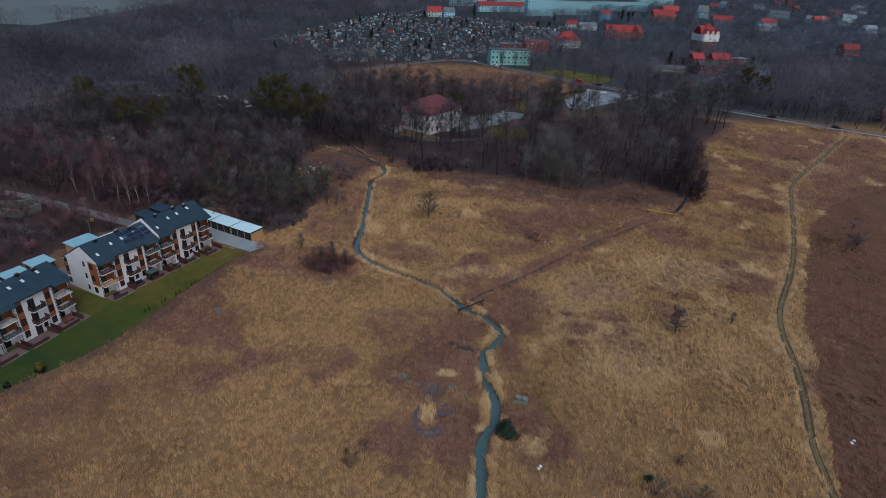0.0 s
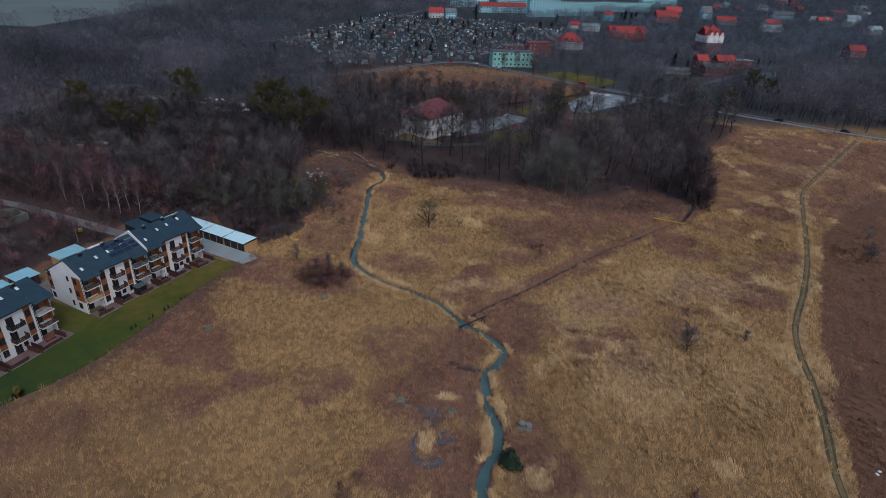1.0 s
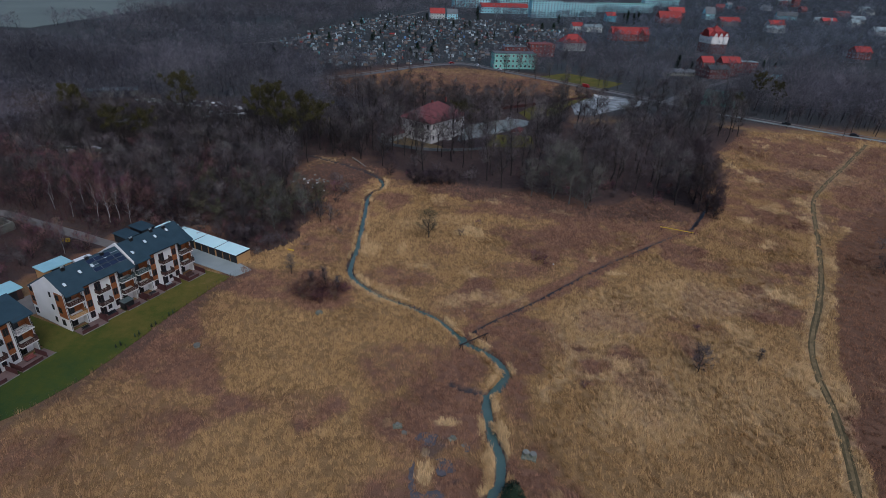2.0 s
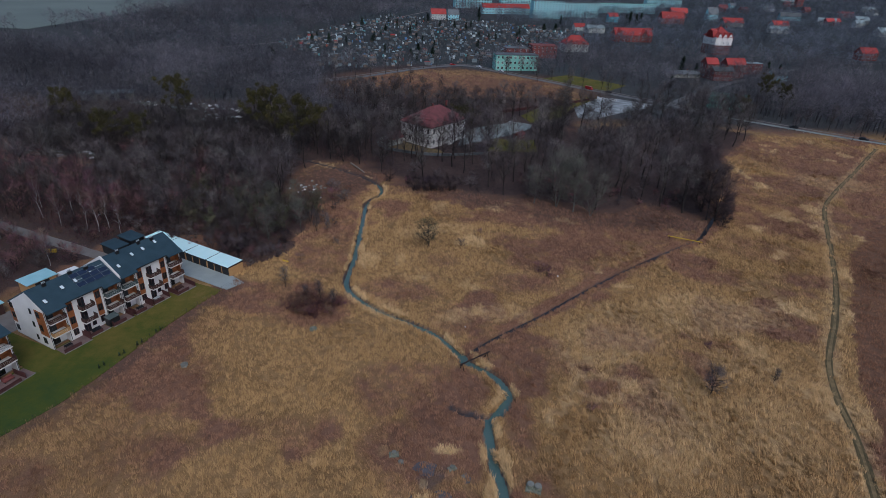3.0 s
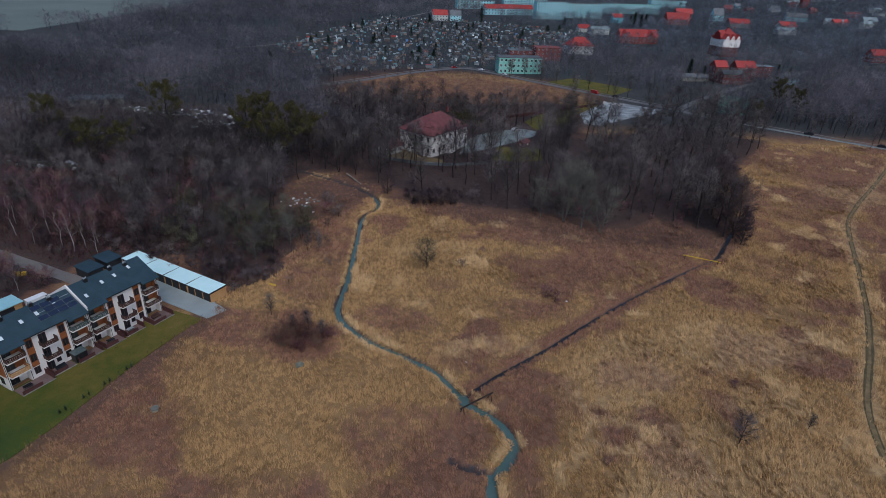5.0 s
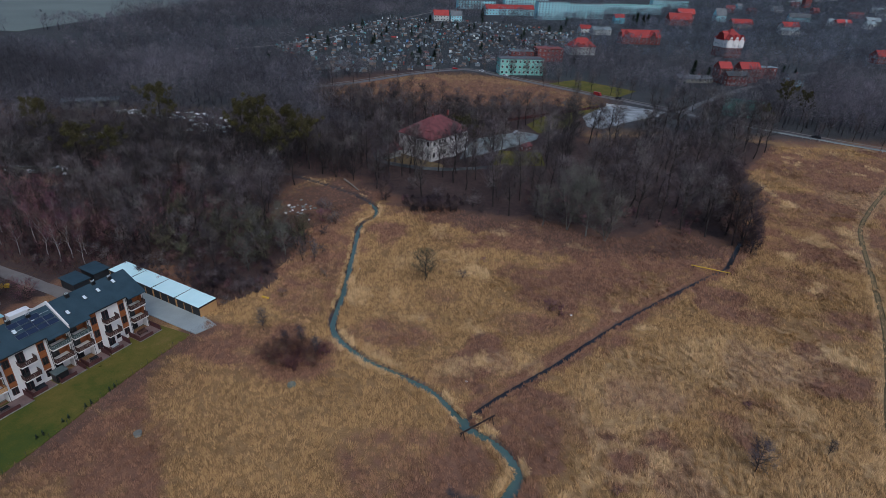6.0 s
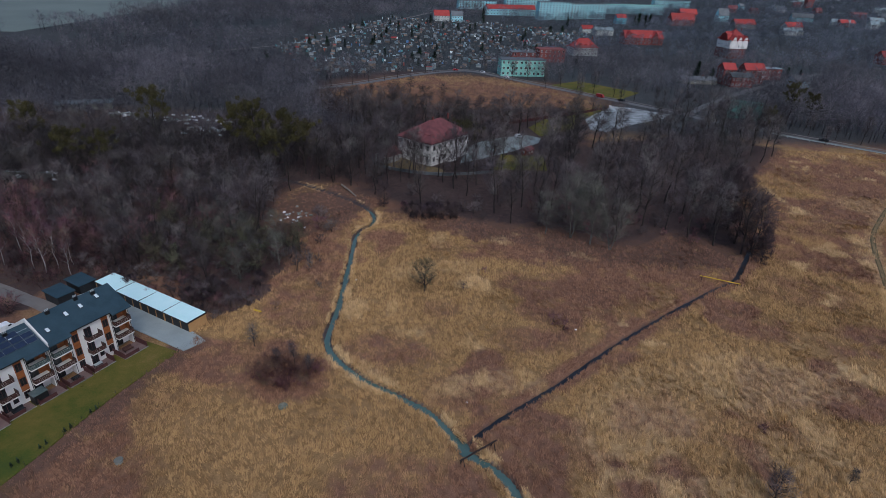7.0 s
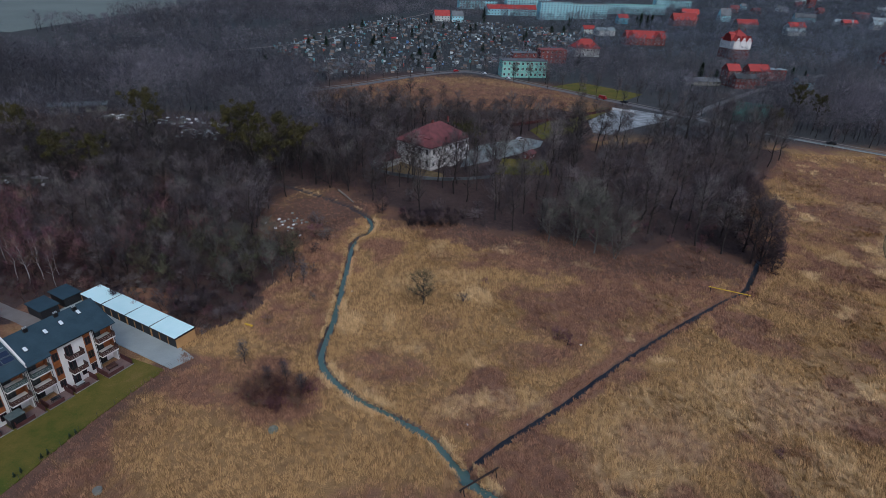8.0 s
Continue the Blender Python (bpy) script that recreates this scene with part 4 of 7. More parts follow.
def flats_section(parent, x0, n, up, rails, ends, rise=2.9):
    """One 15 m section of the flats: recessed corner balconies, window strips and a projecting middle balcony."""
    L, F, D, E, R, K = 15.2, 0.55, 12.7, 9.1 + up, 9.1 + rise + up, 5.1  # K: the ridge's distance from the front eave
    bays = [(x0 + 0.3, x0 + 3.5), (x0 + L - 3.5, x0 + L - 0.3)]
    wall = Geo()
    wall.prism([(F + 1.5, 0), (D, 0), (D, 7.1 + up), (K, R - 0.32), (F + 1.5, E + 0.7)], "x", x0, x0 + L)
    for a, b in ((x0, x0 + 0.3), (x0 + 3.5, x0 + L - 3.5), (x0 + L - 0.3, x0 + L)):
        wall.prism([(F, 0), (F + 1.5, 0), (F + 1.5, E + 0.7), (F, E - 0.05)], "x", a, b)
    part("wall", wall, M["render"], parent, "smooth white rendered wall")
    roof = Geo()
    roof.prism([(-0.15, E), (K, R), (D + 0.4, 7.2 + up), (D + 0.4, 6.98 + up), (K, R - 0.26), (-0.15, E - 0.22)], "x", x0 + 0.02, x0 + L - 0.02)
    rf = part("roof", roof, M["anthracite"], parent, "anthracite pitched roof covering")
    slope = math.degrees(math.atan2(R - E, K + 0.15))

    def on_roof(x, y):
        return pose(x, y, E + (y + 0.15) * math.tan(radians(slope)), slope, 0, 0)

    for k, x in enumerate((1.5, 5.6, 8.4, 11.8)):
        y = (1.6, 2.8, 3.0, 3.4)[k] + 0.25 * n
        sk = part("skylight", Geo().box(-0.34, 0.34, -0.5, 0.5, 0.0, 0.10, bev=0.03), M["metal"], rf, at=on_roof(x0 + x, y))
        part("skylight_pane", Geo().box(-0.27, 0.27, -0.42, 0.42, 0.10, 0.125), M["skylight"], sk, "pale skylight glass with sky reflection in its colour")
    for k, (x, y) in enumerate(((3.4, 4.5), (8.6, 4.7), (11.6, 4.3))):
        c = part("chimney", Geo().box(-0.35, 0.35, -0.22, 0.22, -0.6, 0.55).box(-0.4, 0.4, -0.27, 0.27, 0.55, 0.62), M["metal"], rf,
                 at=pose(x0 + x, y, E + (y + 0.15) * math.tan(radians(slope))))
        for q in (-0.25, 0.0, 0.25):
            part("flue", Geo().tube([(q, 0, 0.6), (q, 0, 0.95)], [0.09, 0.09], 6), M["zinc"], c)
    gut = Geo().prism([(-0.27, E - 0.2), (-0.15, E - 0.2), (-0.15, E - 0.06), (-0.30, E - 0.06)], "x", x0, x0 + L)
    part("gutter", gut, M["metal"], rf)
    for x in (x0 + 0.12, x0 + 3.66, x0 + L - 3.66, x0 + L - 0.12):
        part("downpipe", Geo().tube([(x, F - 0.06, 0.1), (x, F - 0.06, E - 0.3)], [0.05, 0.05], 6), M["metal"], parent)
    # window strips with timber panels between the storeys
    for cx in (x0 + 4.75, x0 + L - 4.75):
        part("cladding", Geo().box(cx - 0.62, cx + 0.62, F - 0.035, F, 2.5, 8.5 + up), M["cladding"], parent, "orange-brown timber panel strip")
        for z in STOREY:
            window(parent, pose(cx, F - 0.05, z + (0.75 if z < 1 else 0.45)), 1.0, 1.4 if z < 1 else 1.55, "fencewood")
    # recessed balconies at the corners
    for k, (a, b) in enumerate(bays):
        part("cladding", Geo().box(a, b, F + 1.46, F + 1.5, 3.0, E + 0.1), M["cladding"], parent)
        for q in (a, b - 0.03):
            part("cladding", Geo().box(q, q + 0.03, F + 0.05, F + 1.46, 3.0, E - 0.2), M["cladding"], parent)
        for j, z in enumerate(STOREY):
            window(parent, pose((a + b) / 2 - 0.45, F + 1.42, z), 1.5, 2.2, "metal")
            if j:
                s = part("balcony", Geo().box(a - 0.02, b + 0.02, F - 1.0, F + 1.46, z - 0.22, z - 0.02), M["render"], parent)
                key = rails[(2 * k + j) % len(rails)]
                railing(s, a, b, F - 0.98, F + 0.3, z - 0.02, key, solid=key != "metal")
    # the projecting balconies in the middle
    c = x0 + L / 2
    for j, z in enumerate(STOREY):
        window(parent, pose(c - 0.55, F - 0.05, z), 1.25, 2.2, "fencewood")
        if j == 0:
            window(parent, pose(c + 0.95, F - 0.05, z + 0.9), 0.8, 1.2, "fencewood", False)
        else:
            s = part("balcony", Geo().box(c - 1.4, c + 1.3, F - 1.45, F, z - 0.2, z - 0.02), M["render"], parent)
            railing(s, c - 1.38, c + 1.28, F - 1.43, F, z - 0.02, rails[(n + j + 1) % len(rails)])
            part("plant_tub", Geo().box(c + 0.5, c + 1.0, F - 1.2, F - 0.85, z - 0.02, z + 0.35, bev=0.04), M["brick" if j == 1 else "greyroof"], s)
            part("balcony_chair", Geo().box(c - 1.1, c - 0.6, F - 1.1, F - 0.6, z + 0.38, z + 0.44).box(c - 1.1, c - 0.6, F - 0.64, F - 0.6, z + 0.44, z + 0.9).box(c - 1.08, c - 1.02, F - 1.08, F - 1.02, z - 0.02, z + 0.38).box(c - 0.68, c - 0.62, F - 1.08, F - 1.02, z - 0.02, z + 0.38), M["metal"], s)
    # the roof steps forward over the corner balconies
    for a, b in bays:
        part("eave", Geo().prism([(-0.85, E - 0.40), (-0.13, E + 0.02), (-0.13, E - 0.2), (-0.85, E - 0.60)], "x", a - 0.3, b + 0.3), M["anthracite"], rf)
    # rear windows
    for x in np.arange(x0 + 1.6, x0 + L - 1, 2.4):
        for z in STOREY:
            window(parent, pose(x, D + 0.05, z + 0.8 - (0.8 if z > 5 else 0), 0, 0, 180), 1.2, 1.3, "metal")
    # end wall
    for side, x, turn in ends:
        part("cladding", Geo().box(min(x, x + 0.035 * side), max(x, x + 0.035 * side), F + 0.02, F + 2.9, 2.9, 8.6 + up), M["cladding"], parent)
        part("cladding", Geo().box(min(x, x + 0.035 * side), max(x, x + 0.035 * side), D - 1.5, D - 0.02, 2.9, 6.9 + up), M["cladding"], parent)
        for z in STOREY:
            window(parent, pose(x + 0.05 * side, F + 2.0, z + 0.8, 0, 0, turn), 1.0, 1.35, "metal")
            window(parent, pose(x + 0.05 * side, 5.0, z + 0.9, 0, 0, turn), 0.55, 1.2, "metal", False)
            window(parent, pose(x + 0.05 * side, D - 1.0, z + 0.8 - (0.6 if z > 5 else 0), 0, 0, turn), 0.9, 1.3, "metal")
    # plinth
    part("plinth", Geo().box(x0 - 0.02, x0 + L + 0.02, F + 1.4, D + 0.03, -0.4, 0.14), M["oldconcrete"], parent)


def flats(x, y, turn, z, rails, label, rise=2.9):
    b = thing("apartment_building", x, y, z, turn, label, "apartment building")
    flats_section(b, 0.0, 0, 0.0, rails[0], [(-1, 0.0, -90)], rise)
    flats_section(b, 15.35, 1, 0.35, rails[1], [(1, 30.55, 90)], rise)
    part("fire_wall", Geo().prism([(-0.3, 8.7), (5.1, 9.1 + rise - 0.1), (13.2, 7.0), (13.2, 7.75), (5.1, 9.85 + rise), (-0.3, 9.5)], "x", 15.2, 15.45), M["render"], b, "white parapet wall between the two roofs")
    return b


big = flats(FLATS.x, FLATS.y, TURN_A, BASE, [("balglass", "tan", "brownrail", "brownrail"), ("brownrail", "brownrail", "balglass", "brownrail")],
            "white three-storey flats with timber panels and dark roof")
second = flats(FLATS_B.x, FLATS_B.y, TURN_B, BASE, [("brownrail", "metal", "metal", "brownrail"), ("metal", "balglass", "metal", "brownrail")],
               "white three-storey flats with metal balconies beside the lawn", 2.4)

# solar panels on the roof of the first section
tilt = math.degrees(math.atan2(2.9, 5.25))
solar = thing("solar_array", *estate(10.8, 2.9), BASE + 9.1 + 3.05 * math.tan(radians(tilt)) + 0.12, TURN_A, "dark blue solar panels in rows on the roof", "solar panels")
pm = Geo().box(-0.82, 0.82, -0.5, 0.5, 0, 0.04).mesh("solar_panel", M["solar"])
fm = Geo().box(-0.85, 0.85, -0.53, -0.5, 0, 0.05).box(-0.85, 0.85, 0.5, 0.53, 0, 0.05).box(-0.85, -0.82, -0.5, 0.5, 0, 0.05).box(0.82, 0.85, -0.5, 0.5, 0, 0.05).mesh("panel_frame", M["greyroof"])
rail_mesh = Geo().box(-3.4, 3.4, -0.03, 0.03, -0.14, -0.01).mesh("mounting_rail", M["zinc"])
for r in range(3):
    part("mounting_rail", rail_mesh, None, solar, at=pose(0.6, 0, 0, tilt) @ pose(0, -1.3 + r * 1.25, 0))
    for c in range(4):
        if (r, c) not in ((2, 3), (1, 0)):
            sp = part("solar_panel", pm, None, solar, at=pose(0.6, 0, 0, tilt) @ pose(-2.6 + c * 1.76, -1.3 + r * 1.25, 0))
            part("panel_frame", fm, None, sp)


def terrace(spot, turn, wide, deep, fences, label="paved garden terrace with red-brown board screens"):
    """A ground-floor terrace with low board screens."""
    t = thing("terrace", *spot, BASE + 0.1, turn, label, "terrace", "terraces of the flats")
    part("paving", Geo().box(0, wide, -deep, 0.1, -0.3, 0.12, bev=0.03), M["deck"], t)
    for x in fences:
        scr = part("screen", Geo().box(x - 0.03, x + 0.03, -deep, 0.05, 0.14, 1.25), M["fencewood"], t)
        part("screen_rail", Geo().box(x - 0.05, x + 0.05, -deep - 0.03, 0.05, 1.25, 1.31), M["fencewood"], scr)
    part("screen", Geo().box(0.1, wide * 0.62, -deep + 0.02, -deep + 0.08, 0.14, 0.95), M["fencewood"], t)
    part("kerb", Geo().box(0, wide, -deep - 0.1, -deep, -0.3, 0.22), M["oldconcrete"], t)
    return t


for s, wide, deep, fences in ((0.2, 5.6, 2.9, (5.5,)), (6.0, 4.2, 2.2, (0.1,)), (10.6, 4.8, 2.6, (0.1, 4.6)), (15.8, 4.2, 2.6, (0.1, 4.1)), (20.4, 4.2, 2.4, (0.1, 4.0)), (25.8, 5.0, 3.4, (0.1, 4.8)),
                              (-12.2, 6.6, 3.2, (0.1, 4.9)), (-18.4, 5.6, 3.2, (0.1, 5.4)), (-24.4, 5.4, 3.0, (0.1, 5.2)), (-30.4, 5.4, 3.0, (0.1, 5.2))):
    terrace(estate(s, 0.4) if s > -1 else estate_b(s + 36.7, 0.4), TURN_A if s > -1 else TURN_B, wide, deep, fences)


def garden_table(s, w, mat_key, label):
    g = thing("garden_table", *estate(s, w), BASE + 0.22, TURN_A, label, "table", "garden furniture")
    part("tabletop", Geo().box(-0.7, 0.7, -0.4, 0.4, 0.7, 0.74), M[mat_key], g)
    for x in (-0.6, 0.6):
        for y in (-0.32, 0.32):
            part("leg", Geo().box(x - 0.03, x + 0.03, y - 0.03, y + 0.03, 0, 0.7), M["metal"], g)
    return g


def garden_bench(s, w, mat_key, label):
    g = thing("garden_bench", *(estate(s, w) if s > -1 else estate_b(s + 36.7, w)), BASE + 0.22, TURN_A if s > -1 else TURN_B, label, "bench", "garden furniture")
    part("seat", Geo().box(-0.9, 0.9, -0.35, 0.35, 0.25, 0.45, bev=0.04), M[mat_key], g)
    part("backrest", Geo().box(-0.9, 0.9, 0.35, 0.5, 0.25, 0.85, bev=0.04), M[mat_key], g)
    for x in (-0.8, 0.8):
        part("leg", Geo().box(x - 0.06, x + 0.06, -0.3, 0.3, 0, 0.25), M["metal"], g)
    return g


for s, w, k, l in ((1.8, -1.2, "cardark", "dark garden table on the terrace"), (17.6, -1.0, "cardark", "black garden table on the terrace"), (22.0, -0.8, "zinc", "grey garden table on the terrace")):
    garden_table(s, w, k, l)
for s, w, k, l in ((-9.0, -0.6, "brick", "red cushioned garden bench on the terrace"), (8.0, -0.8, "cardark", "dark garden bench beside the wall"), (28.0, -0.9, "brownrail", "brown garden bench on the end terrace")):
    garden_bench(s, w, k, l)


def garden_shed(s, w):
    g = thing("garden_cabinet", *estate(s, w), BASE + 0.22, TURN_A, "dark blue-grey metal storage cabinet beside the flats", "cabinet")
    part("body", Geo().box(-1.1, 1.1, -0.8, 0.8, 0, 1.8), M["metal"], g)
    part("lid", Geo().prism([(-0.9, 1.8), (0.9, 1.95), (0.9, 2.02), (-0.9, 1.87)], "x", -1.2, 1.2), M["balglass"], g)
    return g


garden_shed(11.4, -0.9)
pool = thing("play_tray", *estate(17.2, -3.2), BASE + 0.16, TURN_A, "small green plastic tray on the lawn", "toy")
part("tray", Geo().tube([(0, 0, 0), (0, 0, 0.2)], [0.3, 0.36], 10), M["lawn"], pool)


def garage(k):
    """One garage block: three black doors under a white sheet roof."""
    x, y = -51.9 - 0.8895 * 7.75 * k, 137.0 + 0.457 * 7.75 * k
    g = thing("garage", x, y, BASE, 152.8, "tan garage block with black doors and white roof", "garage", "row of garages")
    w, d, h = 7.7, 4.4, 2.4
    body = Geo().box(-0.0, w, -d, -0.12, -0.2, h)
    for a in (0, 2.55, 5.1, 7.5):
        body.box(a, a + 0.2, -0.12, 0, -0.2, h)
    part("wall", body, M["tan"], g)
    part("roof", Geo().prism([(-d - 0.12, h + 0.16), (0.15, h + 0.03), (0.15, h + 0.15), (-d - 0.12, h + 0.28)], "x", -0.02, w - 0.04), M["whiteroof"], g, "white sheet roof")
    part("fascia", Geo().box(-0.02, w - 0.04, 0.15, 0.2, h - 0.12, h + 0.12).box(-0.1, -0.03, -d - 0.1, 0.2, h - 0.05, h + 0.31), M["metal"], g)
    for a in (0.2, 2.75, 5.3):
        dr = part("door", Geo().box(a, a + 2.35 if a < 5 else a + 2.2, -0.11, -0.06, 0.14, h - 0.14), M["black"], g)
        for z in (0.6, 1.05, 1.5):
            part("door_rib", Geo().box(a, a + 2.2, -0.06, -0.045, z, z + 0.03), M["metal"], dr)
    return g


for k in range(4):
    garage(k)


def shed(x, y, turn, w, d, h, roof, label, z=BASE, wall="fencewood"):
    """A flat-roofed shed or carport."""
    g = thing("shed", x, y, z, turn, label, "shed")
    part("wall", Geo().box(-w / 2, w / 2, -d / 2, d / 2, -0.2, h), M[wall], g)
    part("roof", Geo().prism([(-d / 2 - 0.3, h), (d / 2 + 0.3, h + 0.2), (d / 2 + 0.3, h + 0.36), (-d / 2 - 0.3, h + 0.16)], "x", -w / 2 - 0.3, w / 2 + 0.3), M[roof], g)
    part("door", Geo().box(-w / 4, w / 4, -d / 2 - 0.04, -d / 2, 0, h - 0.25), M["black"], g)
    return g


# open carports: solid black walls stand for the shade under their roofs
shed(-85.0, 146.7, TURN_A, 3.6, 5.0, 2.2, "anthracite", "open carport by the lane, anthracite roof, black walls for its shade", wall="black")
shed(-83.4, 151.8, TURN_A, 3.6, 5.0, 2.2, "anthracite", "open carport by the lane, anthracite roof, black walls for its shade", wall="black")
shed(-92.5, 128.0, TURN_A, 6.2, 3.8, 2.6, "bluesheet", "tan outbuilding with pale blue sheet roof behind the flats", wall="tan")
shed(-95.5, 116.2, TURN_A, 4.4, 4.2, 2.6, "bluesheet", "open shed with pale blue sheet roof", wall="brownrail")
shed(-97.2, 110.2, TURN_A, 4.4, 4.2, 2.6, "bluesheet", "open shed with pale blue sheet roof", wall="brownrail")
shed(-99.4, 104.6, TURN_A, 4.6, 4.4, 2.6, "bluesheet", "open shed with pale blue sheet roof", wall="brownrail")


def house(name, label, x, y, turn, w, d, eave, ridge, form, wall, roof, floors, nx, ny, z=0.0, cat="house", group="", win=(1.0, 1.5), over=0.4, chimneys=1, frame_mat="white"):
    """A plain house: walls, roof (gable, hip or flat), windows on front and sides, chimneys. Its front faces local -y."""
    h = thing(name, x, y, z, turn, label, cat, group)
    part("wall", Geo().box(-w / 2, w / 2, -d / 2, d / 2, -0.5, eave - (0.25 if form != "flat" else 0)), M[wall], h)
    g = Geo()
    a, b = w / 2 + over, d / 2 + over
    if form == "gable":
        gable(g, -a, a, -b, b, eave, ridge, 0.25)
        part("gable_wall", Geo().prism([(-d / 2, eave - 0.25), (d / 2, eave - 0.25), (0, ridge - 0.5)], "x", -w / 2, w / 2), M[wall], h)
    elif form == "hip":
        r = max(w / 2 - d / 2, 0.6)
        v = [(-a, -b, eave - 0.2), (a, -b, eave - 0.2), (a, b, eave - 0.2), (-a, b, eave - 0.2), (-a, -b, eave), (a, -b, eave), (a, b, eave), (-a, b, eave), (-r, 0, ridge), (r, 0, ridge)]
        g.add(v, [(3, 2, 1, 0), (0, 1, 5, 4), (1, 2, 6, 5), (2, 3, 7, 6), (3, 0, 4, 7), (4, 5, 9, 8), (6, 7, 8, 9), (5, 6, 9), (7, 4, 8)])
    else:
        g.box(-a, a, -b, b, eave, eave + 0.3)
    rf = part("roof", g, M[roof], h)
    for k in range(chimneys):
        cx = (k - (chimneys - 1) / 2) * w * 0.4 + 0.15 * w
        top = ridge if form != "flat" else eave
        part("chimney", Geo().box(cx - 0.35, cx + 0.35, -0.3, 0.3, top - 1.2, top + 0.9).box(cx - 0.42, cx + 0.42, -0.37, 0.37, top + 0.9, top + 1.02), M["brick"], rf)
    st = eave / floors
    for f in range(floors):
        zz = f * st + st * 0.32
        for i in range(nx):
            xx = -w / 2 + (i + 0.5) * w / nx
            window(h, pose(xx, -d / 2 - 0.03, zz), *win, frame_mat)
        for i in range(ny):
            yy = -d / 2 + (i + 0.5) * d / ny
            window(h, pose(w / 2 + 0.03, yy, zz, 0, 0, 90), *win, frame_mat)
            window(h, pose(-w / 2 - 0.03, yy, zz, 0, 0, -90), *win, frame_mat)
    return h


# the manor in the trees
manor = house("manor", "white two-storey manor with an old hipped red roof", -7.9, 266.7, 53, 24, 17, 9.0, 15.0, "hip", "render", "mauve", 2, 7, 5, cat="manor", win=(1.2, 2.1), over=0.7, chimneys=2)
part("cornice", Geo().box(-12.3, 12.3, -8.8, 8.8, 8.4, 8.74), M["pale"], manor)
part("string_course", Geo().box(-12.08, 12.08, -8.58, 8.58, 4.45, 4.65), M["pale"], manor)
part("dormer", Geo().prism([(-9.4, 10.2), (-7.8, 10.2), (-7.6, 11.3), (-8.6, 11.8), (-9.6, 11.3)], "y", -5.8, -3.0), M["mauve"], manor)
part("dormer", Geo().prism([(-1.0, 10.2), (1.0, 10.2), (0.9, 11.4), (-0.9, 11.4)], "x", -10.6, -8.0), M["mauve"], manor)
part("portico", Geo().box(-2.2, 2.2, -10.4, -8.52, -0.3, 4.3).box(-2.5, 2.5, -10.7, -8.52, 4.3, 4.7), M["render"], manor)
house("lodge", "small ruined white lodge with tile remains beside the manor", -25.5, 257, 53, 8, 6, 3.0, 5.2, "gable", "pale", "mauve", 1, 3, 2, win=(0.9, 1.4), chimneys=0)
house("red_shed", "small dark red shed beside the manor lawn", 31, 275, 53, 5, 3.5, 2.0, 3.2, "gable", "brick", "mauve", 1, 2, 1, win=(0.8, 1.0), chimneys=0)

slab("manor_terrace", [(-29, 257), (-25, 250), (-14, 245.5), (-2, 245), (-4, 250), (-12, 254), (-18, 260), (-24, 264)], 0.12, M["verge"], "tawny gravel terrace before the manor", "terrace", 4)
# garden wall round the manor
gw = thing("garden_wall", 0, 0, 0, 0, "low dark stone garden wall before the manor", "wall")
mw = curve_points([(-32, 258), (-28, 249), (-14, 243.5), (0, 243), (16, 248)], 3.0)
for a, b in zip(mw[:-1], mw[1:]):
    d = b - a
    part("wall_piece", Geo().box(0, float(np.linalg.norm(d)), -0.2, 0.2, -0.4, 1.0).box(-0.05, float(np.linalg.norm(d)), -0.27, 0.27, 1.0, 1.12), M["greyroof"], gw,
         at=pose(a[0], a[1], 0, 0, 0, math.degrees(math.atan2(d[1], d[0]))))

# dark board fence along the open field
ff = thing("field_fence", 0, 0, 0, 0, "long dark board fence between field and drive", "fence")
fence_line = curve_points([(26, 322.9), (41, 333.4), (63.7, 349.6), (85.8, 368.2)], 4.0)
for a, b in zip(fence_line[:-1], fence_line[1:]):
    d = b - a
    w = float(np.linalg.norm(d))
    q = part("panel", Geo().box(0.06, w - 0.06, -0.04, 0.04, 0.05, 1.5), M["fencewood"], ff, at=pose(a[0], a[1], 0, 0, 0, math.degrees(math.atan2(d[1], d[0]))))
    part("post", Geo().box(-0.06, 0.06, -0.07, 0.07, -0.4, 1.6), M["timber"], q)
gate_wall = thing("retaining_wall", 93, 369, 0, -28, "white concrete wall at the car park's corner", "wall")
part("wall_piece", Geo().box(-6, 6, -0.2, 0.2, -0.3, 1.1).box(-6.1, 6.1, -0.28, 0.28, 1.1, 1.25), M["white"], gate_wall)
long_shed = thing("long_shed", -180, 313, 0, 24, "long low shed with a pale grey roof in the woods", "shed")
part("wall", Geo().box(-12, 12, -3, 3, -0.3, 3.0), M["oldconcrete"], long_shed)
part("roof", Geo().prism([(-3.5, 3.0), (3.5, 3.5), (3.5, 3.75), (-3.5, 3.25)], "x", -12.6, 12.6), M["hutroof"], long_shed)
for q in (-8, -3, 2, 7):
    part("door", Geo().box(q - 1.3, q + 1.3, -3.05, -3.0, 0, 2.5), M["black"], long_shed)

# the town behind
house("mint_building", "mint-green three-storey block with a flat roof", 45, 466, 10, 32, 12, 11.0, 11, "flat", "mint", "greyroof", 3, 10, 3, cat="office building", win=(1.5, 1.7), chimneys=0)
house("brick_house", "red brick block with a flat roof", 75, 538, 12, 22, 12, 10.0, 12, "flat", "brick", "brick", 3, 6, 3, cat="house", win=(1.2, 1.7), chimneys=0)
house("brick_house", "low red brick house with a grey roof", 52, 536, 12, 20, 10, 7.0, 8, "flat", "brick", "greyroof", 2, 4, 3, cat="house", win=(1.2, 1.7))
